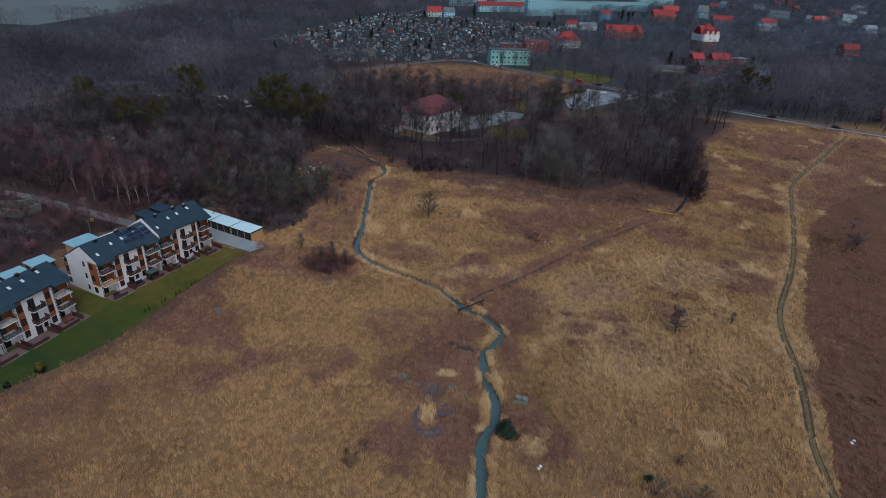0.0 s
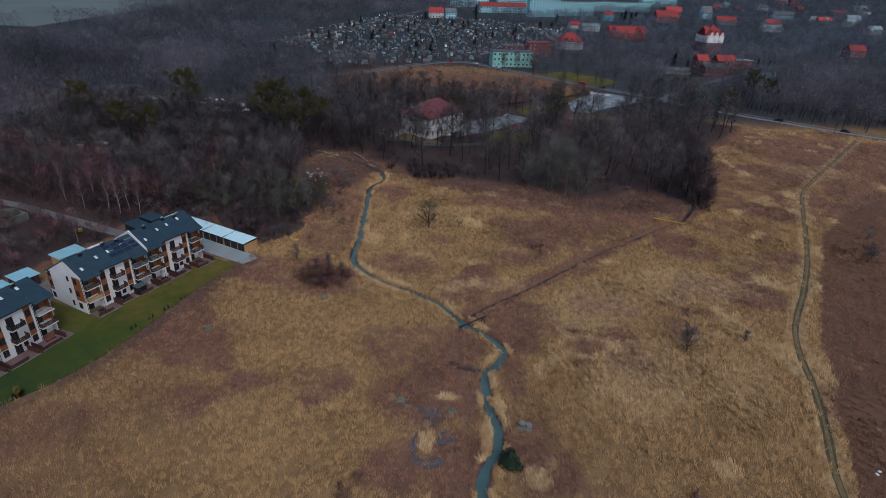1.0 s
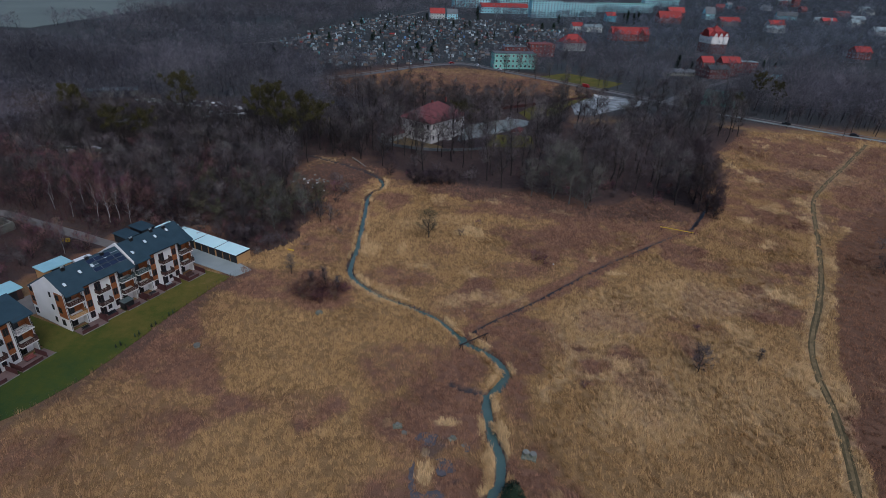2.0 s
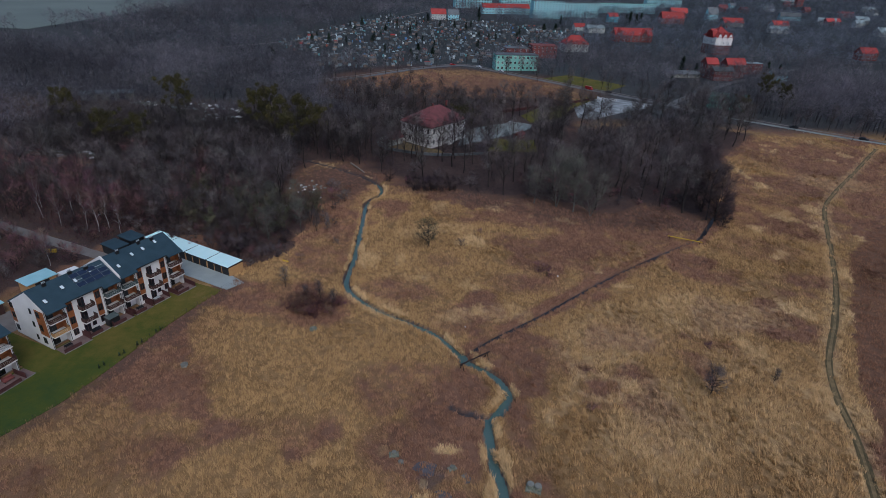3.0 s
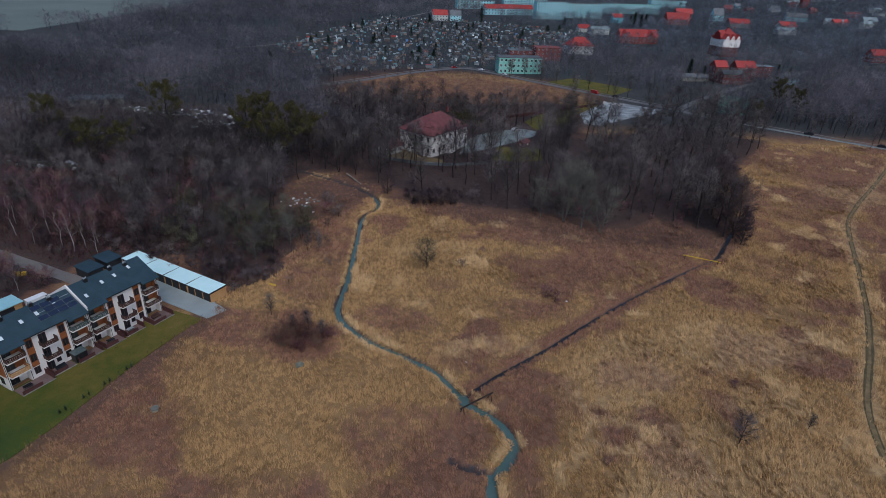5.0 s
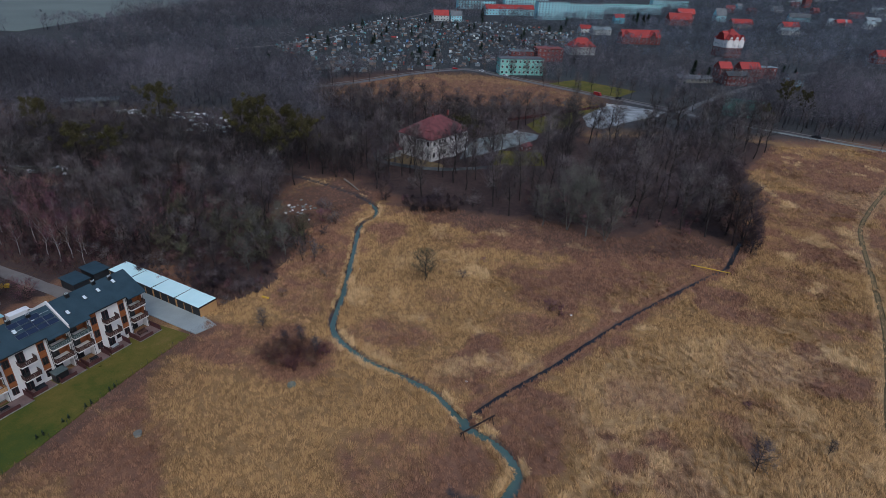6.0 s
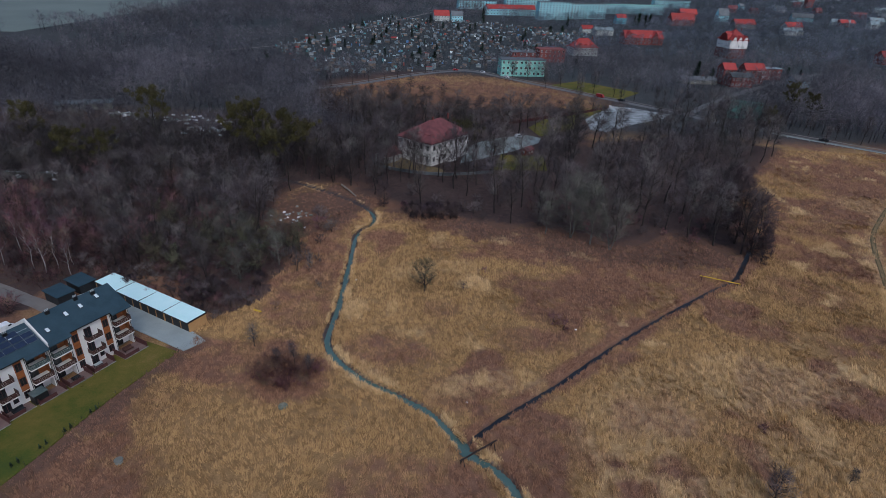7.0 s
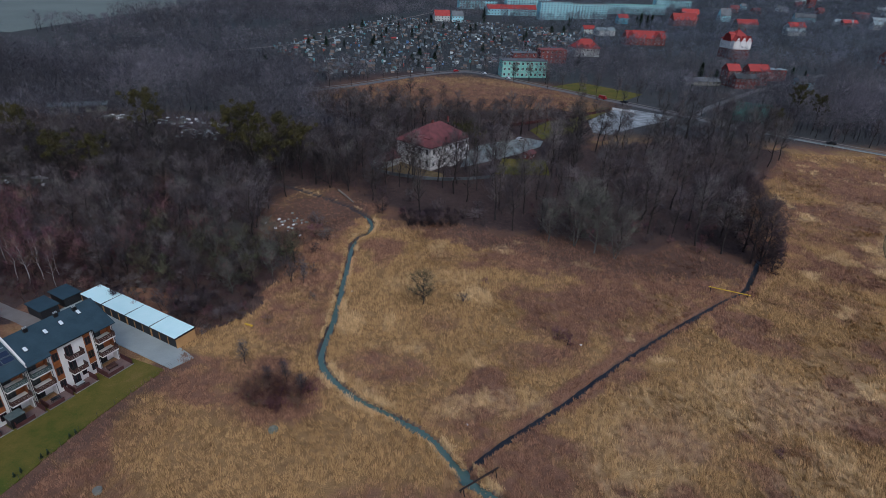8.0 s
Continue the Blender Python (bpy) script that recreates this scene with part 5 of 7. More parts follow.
rh = house("red_roof_house", "pale house with a steep red hipped roof", 111, 586, 14, 23, 14, 7.2, 14.5, "hip", "pale", "redtile", 2, 7, 3, win=(1.2, 1.7), chimneys=2)
for q in (-5.0, 0.0, 5.0):
    part("dormer", Geo().prism([(q - 1.1, 8.6), (q + 1.1, 8.6), (q + 1.0, 10.0), (q, 10.6), (q - 1.0, 10.0)], "y", -6.6, -3.0), M["redtile"], rh)
school = house("school", "long brick school with a bright red gable roof", 193, 692, 10, 43, 14, 7.0, 14.0, "gable", "brick", "redtile", 2, 10, 3, cat="school", win=(1.3, 1.9), chimneys=3)
for q in (-17.0, 12.0):
    part("gable_wall", Geo().prism([(q - 4.0, 6.8), (q + 4.0, 6.8), (q, 12.6)], "y", -8.0, -2.0), M["brick"], school)
    part("dormer_roof", Geo().prism([(q - 4.6, 6.9), (q, 13.4), (q + 4.6, 6.9), (q + 4.0, 6.6), (q, 12.7), (q - 4.0, 6.6)], "y", -8.3, -0.6), M["redtile"], school)

villa = house("villa", "tall brick villa with white gabled storey and bright red roof", 258, 620, 15, 18.6, 19, 16.4, 25.0, "hip", "brick", "redtile", 4, 5, 4, cat="villa", win=(1.3, 1.9), over=0.7, chimneys=2)
part("white_storey", Geo().box(-9.4, 9.4, -9.6, 9.6, 8.6, 16.1), M["render"], villa, "white rendered upper storey")


def villa_gable(q, half, side):
    """A white gable under its own small red roof, on the front or on the end wall."""
    top = 17.0 + half * 0.9
    axis, a, b, c = ("y", -10.0, -9.62, -4.0) if side == "front" else ("x", -9.9, -9.42, -4.0)
    part("gable_wall", Geo().prism([(q - half, 8.7), (q + half, 8.7), (q + half, 15.4), (q + half * 0.6, top - 0.9), (q, top - 0.3), (q - half * 0.6, top - 0.9), (q - half, 15.4)], axis, a, b), M["render"], villa, "white curved gable")
    part("gable_roof", Geo().prism([(q - half - 0.5, 15.2), (q - half * 0.6, top - 0.7), (q, top), (q + half * 0.6, top - 0.7), (q + half + 0.5, 15.2), (q + half + 0.5, 15.8), (q, top + 1.1), (q - half - 0.5, 15.8)], axis, a - 0.5, c), M["redtile"], villa)


for q in (-6.0, 0.0, 6.0):
    villa_gable(q, 2.5, "front")
villa_gable(0.0, 5.6, "end")
part("turret", Geo().tube([(0, 0, 24.0), (0, 0, 26.0), (0, 0, 27.6)], [0.4, 0.4, 0.05], 8), M["mauve"], villa)

for x, y, turn, w, d, e, r, wall, roof, fl, nx, lab in (
        (193, 471, 8, 9, 9, 10.6, 14.6, "brick", "redtile", 3, 3, "tall brick house with a red gable roof"),
        (214, 478, 8, 15, 9, 10.0, 14.2, "brick", "redtile", 3, 5, "tall brick house with a red gable roof"),
        (199, 462, 8, 16, 9, 7.0, 9.6, "brick", "greyroof", 2, 6, "dark brick house with a grey roof"),
        (172, 468, 8, 26, 9, 2.8, 4.9, "oldconcrete", "greyroof", 1, 7, "long low workshop with a pale roof"),
        (236, 500, 10, 20, 8, 8.0, 9.0, "brick", "hutroof", 2, 5, "brick house with a pale flat roof"),
        (246, 472, 12, 12, 9, 4.6, 8.5, "bluewall", "greyroof", 2, 3, "pale blue house with a grey gable roof"),
        (252, 322, -24, 16, 9, 4.0, 8.5, "brick", "mauve", 1, 4, "dark brick cottage with an old red roof by the road"),
        (272, 318, -24, 14, 9, 4.0, 8.5, "brick", "mauve", 1, 4, "dark brick cottage with an old red roof by the road"),
        (408, 622, 10, 18, 11, 7, 12, "brick", "redtile", 2, 5, "brick house with a red gable roof"),
        (324, 955, 10, 36, 14, 8, 17, "brick", "redtile", 3, 7, "large brick house with a red gable roof"),
        (416, 956, 10, 33, 14, 6, 12.5, "oldconcrete", "redtile", 2, 7, "long grey house with a red gable roof"),
        (484, 948, 10, 26, 14, 6, 12, "pale", "redtile", 2, 6, "pale house with a steep red roof"),
        (450, 882, 10, 27, 12, 5, 8.5, "pale", "hutroof", 2, 5, "pale house with a grey roof"),
        (612, 905, 10, 22, 12, 6, 12, "pale", "hutroof", 2, 5, "pale house with a grey roof"),
        (-27, 850, 12, 20, 12, 7, 13.5, "pale", "redtile", 2, 5, "pale house with a steep red gable roof"),
        (-7, 853, 12, 15, 12, 7, 13, "bluewall", "greyroof", 2, 4, "pale blue gabled house"),
        (152, 783, 12, 14, 10, 5, 9, "pale", "redtile", 2, 3, "small pale house with a red gable roof"),
        (168, 766, 12, 23, 10, 6, 9, "pale", "hutroof", 2, 5, "pale cream house with a grey roof"),
        (230, 936, 12, 15, 10, 8, 13, "cyanwall", "redtile", 2, 3, "pale blue house with a red roof"),
        (640, 1080, 10, 28, 12, 6, 11, "brick", "redtile", 3, 6, "brick house with a red gable roof"),
        (380, 1090, 10, 30, 12, 8, 16, "brick", "redtile", 3, 6, "brick house with a red gable roof"),
        (430, 1070, 10, 18, 12, 9, 20, "bluewall", "greyroof", 3, 4, "tall pale blue gabled house")):
    house("town_house", lab, x, y, turn, w, d, e, r, "gable" if e + 2 < r else "flat", wall, roof, fl, nx, 2, group="town houses", win=(1.3, 1.6))
for x, y, turn, w, e, wall, roof, lab in (
        (24, 1096, 20, 68, 13, "bluewall", "greyroof", "pale blue apartment block with red trims"),
        (134, 952, 18, 50, 24, "bluewall", "greyroof", "tall pale blue apartment block"),
        (190, 1000, 18, 66, 21, "bluewall", "greyroof", "pale blue apartment block with balconies"),
        (298, 1146, 20, 135, 15, "bluewall", "mint", "pale apartment block with a mint green edge"),
        (444, 1376, 20, 90, 15, "bluewall", "greyroof", "pale blue apartment block"),
        (110, 1110, 18, 80, 20, "bluewall", "greyroof", "pale blue apartment block")):
    house("apartment_block", lab, x, y, turn, w, 12, e, e + 1, "flat", wall, roof, 5 if e < 18 else 8, int(w / 5), 0, cat="apartment building", group="far apartment blocks", win=(2.4, 1.6), chimneys=0)
house("long_red_house", "long house with a bright red roof before the blocks", 74, 996, 18, 80, 12, 9, 15, "gable", "bluewall", "redtile", 2, 16, 0, group="town houses", win=(2.0, 1.8))
far_dice = random.Random(3)
for k in range(34):
    y = far_dice.uniform(1020, 2300)
    x = y * far_dice.uniform(0.42, 0.80) - 20
    house("town_house", "far grey house among hazy bare trees" if k % 4 else "far brick house with a dull red roof", x, y, far_dice.uniform(-20, 20), far_dice.uniform(14, 40), 12, far_dice.uniform(5, 9), far_dice.uniform(11, 14), "gable",
          "brick" if k % 4 == 0 else far_dice.choice(("bluewall", "oldconcrete", "pale")), "mauve" if k % 4 == 0 else far_dice.choice(("greyroof", "hutroof", "greyroof")), 2, 3, 1, group="far town houses", win=(1.6, 1.8))
steeple = thing("church_tower", 905, 1690, 0, 0, "distant red brick church tower", "tower")
part("shaft", Geo().box(-8, 8, -8, 8, -0.5, 34), M["brick"], steeple)
part("spire", Geo().add([(-8.6, -8.6, 34), (8.6, -8.6, 34), (8.6, 8.6, 34), (-8.6, 8.6, 34), (0, 0, 56)], [(0, 1, 4), (1, 2, 4), (2, 3, 4), (3, 0, 4), (3, 2, 1, 0)]), M["mauve"], steeple)

# wire fence along the lawn's lower edge
wf = thing("wire_fence", 0, 0, 0, 0, "low thin wire fence along the lawn's edge", "fence")
fp = Geo().box(-0.02, 0.02, -0.02, 0.02, -0.3, 1.2).mesh("post", M["metal"])
line = LAWN_EDGE[3:]
for a, b in zip(line[:-1], line[1:]):
    d, z = b - a, float(land(a[0], a[1]))
    post_ob = part("post", fp, None, wf, at=pose(a[0], a[1], z, 0, 0, math.degrees(math.atan2(d[1], d[0]))))
    rise = float(land(b[0], b[1])) - z
    for h in (0.35, 0.75, 1.15):
        part("wire", Geo().tube([(0, 0, h), (float(np.linalg.norm(d)), 0, h + rise)], [0.005, 0.005], 3), M["metal"], post_ob)

# allotment huts
ALLOT = [(-93, 429), (-158, 543), (-150, 650), (-98, 875), (9, 860), (160, 790), (140, 700), (100, 600), (40, 556), (24, 495), (0, 476)]
rng = random.Random(11)
HUTS = []
protos = {}
for wall in ("hutwall", "hutpale"):
    for roof in ("hutroof", "greyroof", "redtile", "hutroof"):
        for form in ("gable", "flat"):
            g = Geo()
            b = Geo().box(-2.4, 2.4, -1.9, 1.9, -0.3, 2.4).box(-0.5, 0.5, -1.96, -1.9, 0, 2.0)
            if form == "gable":
                gable(g, -2.7, 2.7, -2.2, 2.2, 2.4, 3.7, 0.15)
                b.prism([(-1.9, 2.4), (1.9, 2.4), (0, 3.5)], "x", -2.4, 2.4)
            else:
                g.prism([(-2.2, 2.4), (2.2, 2.7), (2.2, 2.85), (-2.2, 2.55)], "x", -2.7, 2.7)
            protos[wall, roof, form] = b.mesh("wall", M[wall]), g.mesh("roof", M[roof])
WORDS = {"hutroof": "pale grey", "greyroof": "dark grey", "redtile": "red", "gable": "gabled", "flat": "flat"}
tries = 0
while len(HUTS) < 299 and tries < 6000:
    tries += 1
    y = 430 + (875 - 430) * rng.random() ** 1.15
    x = rng.uniform(-160, 160)
    if not bool(inside(np.array([x]), np.array([y]), ALLOT)[0]) or float(away(np.array([x]), np.array([y]), ROAD_NORTH)[0]) < 6 or float(away(np.array([x]), np.array([y]), ROAD)[0]) < 9:
        continue
    gap = 8 + (y - 430) * 0.012
    if any((x - a) ** 2 + (y - b) ** 2 < gap ** 2 for a, b in HUTS) or (22 < x < 90 and y < 508):
        continue
    HUTS.append((x, y))
    key = rng.choice(("hutwall", "hutwall", "hutpale")), rng.choice(("hutroof", "hutroof", "greyroof", "greyroof", "greyroof", "redtile") if rng.random() < 0.5 else ("hutroof", "greyroof")), rng.choice(("gable", "flat"))
    h = thing("allotment_hut", x, y, 0, rng.choice((10, 100, 20, 95, 190)) + rng.uniform(-8, 8),
              "small " + ("wooden" if key[0] == "hutwall" else "pale") + " allotment hut with " + WORDS[key[1]] + " " + WORDS[key[2]] + " roof", "hut", "allotment huts")
    s = rng.uniform(0.45, 0.85)
    h.scale = (s * rng.uniform(0.8, 1.3), s, s * rng.uniform(0.9, 1.1))
    part("wall", protos[key][0], None, h)
    part("roof", protos[key][1], None, h)


def garden_clutter():
    """Greenhouses, frames, tanks and boards of the allotments, too small and many to tell apart."""
    r = np.random.RandomState(17)
    n = 5200
    x, y = r.uniform(-160, 162, n), 430 + 445 * r.uniform(0, 1, n) ** 1.1
    ok = inside(x, y, ALLOT) & (away(x, y, ROAD) > 8) & ~((x > 20) & (x < 96) & (y < 560))
    x, y = x[ok][:1500], y[ok][:1500]
    v, f = [], []
    for a, b in zip(x, y):
        w, d, h = r.uniform(0.6, 3.2), r.uniform(0.5, 1.6), r.uniform(0.4, 2.0)
        t = r.choice((0.2, 1.77)) + r.normal(0, 0.12)
        k = len(v)
        c, s = math.cos(t), math.sin(t)
        for z in (-0.1, h):
            for p, q in ((-w, -d), (w, -d), (w, d), (-w, d)):
                v.append((a + (p * c - q * s) / 2, b + (p * s + q * c) / 2, z + (0.25 * h if z > 0 and q > 0 else 0)))
        f += [(k + 4, k + 5, k + 6, k + 7), (k, k + 1, k + 5, k + 4), (k + 1, k + 2, k + 6, k + 5), (k + 2, k + 3, k + 7, k + 6), (k + 3, k, k + 4, k + 7)]
    return tagged(new("garden_clutter", fast_mesh("garden_clutter", v, f, M["clutter"])), "greenhouses, boards and tanks crowding the allotments", "clutter", kind="stuff")


garden_clutter()


# ------------------------------------------------------------------ trees and bushes
def twig_cloud(rng, spots, count, length, width, rise=0.35):
    """Many thin tapering twigs growing out of the given (place, direction) spots."""
    v, f = [], []
    for k in range(count):
        p, d = spots[rng.randrange(len(spots))]
        r = Vector((rng.gauss(0, 1), rng.gauss(0, 1), rng.gauss(0, 0.8) + rise))
        out = Vector((p.x, p.y, 0)) * 0.12
        w = (d * 0.45 + out + r.normalized() * 0.95 + Vector((0, 0, 0.25))).normalized()
        q = p + Vector((rng.gauss(0, 0.24), rng.gauss(0, 0.24), rng.gauss(0, 0.24))) * length
        e = q + w * length * rng.uniform(0.5, 1.3)
        side = w.cross(Vector((rng.gauss(0, 1), rng.gauss(0, 1), rng.gauss(0, 1)))).normalized() * width * rng.uniform(0.6, 1.4) * 0.5
        k0 = len(v)
        v += [tuple(q - side), tuple(q + side), tuple(e)]
        f.append((k0, k0 + 1, k0 + 2))
    return v, f


def bare_tree(seed, H, spread, limbs, twigs, bare=0.3, twig_len=1.3, twig_w=0.06, thick=1.0, lift=0.9, stems=1, forks=5):
    """A leafless tree. Returns its wood and its crown of twigs, and places on its limbs."""
    rng = random.Random(seed)
    wood, spots = Geo(), []
    for s in range(stems):
        lean = Vector((rng.uniform(-0.06, 0.06), rng.uniform(-0.06, 0.06), 0)) + (Vector((math.cos(s * 2.4), math.sin(s * 2.4), 0)) * 0.22 if stems > 1 else Vector())
        pts = [Vector((0, 0, -0.3)) + lean * 0.6 * s]
        for k in range(1, 6):
            pts.append(Vector((0, 0, H * 0.86 * k / 5)) + lean * H * 0.86 * k / 5 + Vector((rng.gauss(0, 1), rng.gauss(0, 1), 0)) * H * 0.012)
        r0 = (0.012 * H + 0.04) * thick / (stems ** 0.5)
        wood.tube(pts, [r0 * (1 - 0.17 * k) for k in range(6)], 5, False)

        def at(t):
            q = min(max(t, 0), 0.999) * 5
            i = int(q)
            return pts[i].lerp(pts[i + 1], q - i)

        n = limbs // stems
        for k in range(n):
            t = bare + (0.97 - bare) * (k + rng.random() * 0.8) / n
            a = k * 2.399 + rng.uniform(-0.5, 0.5) + s
            env = math.sin(math.pi * min(1, max(0.12, (t - bare) / (1.02 - bare) * 0.72 + 0.22))) ** 0.7
            ln = spread * env * rng.uniform(0.65, 1.2)
            up = lift * (0.55 + 0.9 * t) * rng.uniform(0.7, 1.3)
            d = Vector((math.cos(a), math.sin(a), up)).normalized()
            p0 = at(t)
            p1 = p0 + d * ln * 0.5
            p2 = p1 + (d + Vector((rng.gauss(0, 0.2), rng.gauss(0, 0.2), 0.28))).normalized() * ln * 0.55
            rr = r0 * (1 - 0.8 * t) * 0.5 + 0.02
            wood.tube([p0, p1, p2], [rr, rr * 0.6, rr * 0.2], 3, False)
            spots += [(p1.lerp(p2, q), d) for q in (0.3, 0.7, 1.0)]
            for j in range(forks):
                q = rng.uniform(0.25, 1.0)
                b0 = p0.lerp(p1, q * 2) if q < 0.5 else p1.lerp(p2, q * 2 - 1)
                sd = (d + Vector((rng.gauss(0, 0.7), rng.gauss(0, 0.7), rng.gauss(0.25, 0.4)))).normalized()
                b1 = b0 + sd * ln * rng.uniform(0.25, 0.5)
                wood.tube([b0, b1], [rr * 0.38, 0.012], 3, False)
                spots += [(b0.lerp(b1, q), sd) for q in (0.35, 0.7, 1.0)]
        spots.append((pts[-1], Vector((0, 0, 1))))
    return wood, twig_cloud(rng, spots, twigs, twig_len, twig_w), spots


def crown_normals(v, centre, tris):
    """Normals that follow the rounded mass of a crown, and the triangles turned to face outward."""
    o = (v - centre) * np.array([1.0, 1.0, 0.85])
    o /= np.linalg.norm(o, axis=-1, keepdims=True) + 1e-6
    o = o + np.array([0.0, 0.0, 0.3])
    o /= np.linalg.norm(o, axis=-1, keepdims=True)
    g = np.cross(v[tris[:, 1]] - v[tris[:, 0]], v[tris[:, 2]] - v[tris[:, 0]])
    turn = np.sum(g * o[tris[:, 0]], -1) < 0
    tris = np.where(turn[:, None], tris[:, [0, 2, 1]], tris)
    return o, tris


def set_normals(me, normals):
    me.polygons.foreach_set("use_smooth", np.ones(len(me.polygons), bool))
    me.normals_split_custom_set_from_vertices(normals.tolist())


def as_mesh(name, vf, material, rounded=True):
    v, t = np.array(vf[0], float), np.array(vf[1], int)
    if rounded:
        o, t = crown_normals(v, np.array([0.0, 0.0, np.percentile(v[:, 2], 40)]), t)
    me = fast_mesh(name, v, t, material, {"tone": np.full(len(v), 0.5)})
    if rounded:
        set_normals(me, o)
    return me


def leaf_ball(rng, c, r, n, size):
    v, f = [], []
    for _ in range(n):
        d = Vector((rng.gauss(0, 1), rng.gauss(0, 1), rng.gauss(0, 1))).normalized()
        p = Vector(c) + d * r * rng.uniform(0.55, 1.05)
        a = d.cross(Vector((rng.gauss(0, 1), rng.gauss(0, 1), rng.gauss(0, 1)))).normalized() * size * rng.uniform(0.6, 1.3)
        b = (d.cross(a).normalized() * 0.6 + d * 0.5) * size
        k = len(v)
        v += [tuple(p - a * 0.5), tuple(p + a * 0.5), tuple(p + b)]
        f.append((k, k + 1, k + 2))
    return v, f


KINDS = {}


def tree_kind(key, seed, bark, twig, clumps=0, **kw):
    wood, crown, spots = bare_tree(seed, **kw)
    KINDS[key] = [wood.mesh("trunk", M[bark]), as_mesh("crown", crown, M[twig]), None]
    if clumps:
        rng = random.Random(seed + 99)
        v, f = [], []
        high = sorted(spots, key=lambda s: -s[0].z)[:int(len(spots) * 0.75)]
        for _ in range(clumps):
            c = rng.choice(high)[0]
            a, b = leaf_ball(rng, c, rng.uniform(0.5, 1.15), 46, 0.5)
            f += [tuple(i + len(v) for i in t) for t in b]
            v += a
        KINDS[key][2] = as_mesh("mistletoe", (v, f), M["mistletoe"], False)


for k in range(4):
    tree_kind(("low", k), 10 + k, "bark", "twig", H=(12.5, 11, 13.5, 12)[k], spread=4.6, limbs=15, twigs=1280, bare=0.14, stems=(1, 2, 1, 3)[k], twig_len=1.8, twig_w=0.05)
for k in range(4):
    tree_kind(("tall", k), 20 + k, "bark", "twig", H=(22, 20, 23, 21)[k], spread=5.0, limbs=17, twigs=1450, bare=0.30, twig_len=2.1, twig_w=0.05)
for k in range(4):
    tree_kind(("hazy", k), 120 + k, "bark", "twig", H=(22, 20, 23, 19)[k], spread=5.6, limbs=12, twigs=860, bare=0.30, twig_len=2.6, twig_w=0.085, forks=2)
for k in range(2):
    tree_kind(("dark", k), 30 + k, "bark", "darktwig", H=(23, 21)[k], spread=6.0, limbs=28, twigs=4600, bare=0.04, twig_len=1.9, twig_w=0.055, lift=0.7)
for k in range(2):
    tree_kind(("grey", k), 40 + k, "greybark", "greytwig", H=(20, 18)[k], spread=5.4, limbs=24, twigs=3000, bare=0.12, stems=(2, 1)[k], twig_len=1.9, twig_w=0.05)
for k in range(2):
    tree_kind(("birch", k), 50 + k, "birchbark", "redtwig", H=(15, 13)[k], spread=2.4, limbs=16, twigs=900, bare=0.3, twig_len=1.3, twig_w=0.06, lift=1.6, thick=0.6)
for k in range(2):
    tree_kind(("red", k), 60 + k, "bark", "redtwig", H=(8, 6.5)[k], spread=3.4, limbs=15, twigs=800, bare=0.08, stems=(3, 2)[k], twig_len=1.2, twig_w=0.06)
for k in range(3):
    tree_kind(("mistle", k), 70 + k, "bark", "mistletwig", clumps=(78, 92, 52)[k], H=(28, 29, 20)[k], spread=(7.5, 8.5, 6.5)[k], limbs=20, twigs=1300, bare=0.3, twig_len=2.2, twig_w=0.055)
for k in range(2):
    tree_kind(("olive", k), 65 + k, "bark", "olivetwig", H=(9, 7.5)[k], spread=4.0, limbs=17, twigs=1100, bare=0.1, stems=(2, 3)[k], twig_len=1.2, twig_w=0.065)
for k in range(2):
    tree_kind(("small", k), 80 + k, "bark", ("olivetwig", "twig")[k], H=(8.4, 6.6)[k], spread=(3.9, 2.3)[k], limbs=26, twigs=(3600, 2400)[k], bare=0.16, twig_len=0.95, twig_w=0.026, lift=0.8)
for k in range(2):
    tree_kind(("sapling", k), 85 + k, "bark", "twig", H=(6.2, 5.2)[k], spread=1.7, limbs=16, twigs=900, bare=0.2, twig_len=0.9, twig_w=0.024, lift=1.5, thick=0.7)
for k in range(3):
    tree_kind(("bush", k), 90 + k, "bark", ("twig", "redtwig", "darktwig")[k], H=(3.4, 2.4, 4.2)[k], spread=2.4, limbs=12, twigs=(560, 560, 1500)[k], bare=0.03, stems=3, twig_len=1.0, twig_w=0.042, forks=1)

for k in range(2):
    tree_kind(("thicket", k), 95 + k, "thickettwig", "thickettwig", H=(1.8, 1.4)[k], spread=3.0, limbs=18, twigs=1500, bare=0.02, stems=5, twig_len=0.8, twig_w=0.03, forks=2, lift=0.7, thick=0.6)

TREE_WORDS = {"thicket": ("low broad reddish thicket in the meadow", "bush"), "low": ("bare bushy brown tree in the wood", "tree"), "hazy": ("tall bare brown tree in the wood", "tree"), "tall": ("tall bare brown tree in the wood", "tree"), "dark": ("dense dark bare tree at the wood's edge", "tree"),
              "grey": ("pale grey bare willow among the trees", "tree"), "birch": ("slender white-trunked birch beside the lane", "tree"), "red": ("reddish bare young tree in the undergrowth", "tree"),
              "mistle": ("tall bare tree full of mistletoe clumps", "tree"), "olive": ("bushy bare tree with olive-brown twigs", "tree"), "sapling": ("thin bare sapling in the meadow", "tree"), "small": ("lone small bare tree in the meadow", "tree"), "bush": ("leafless brown bush in dry grass", "bush")}


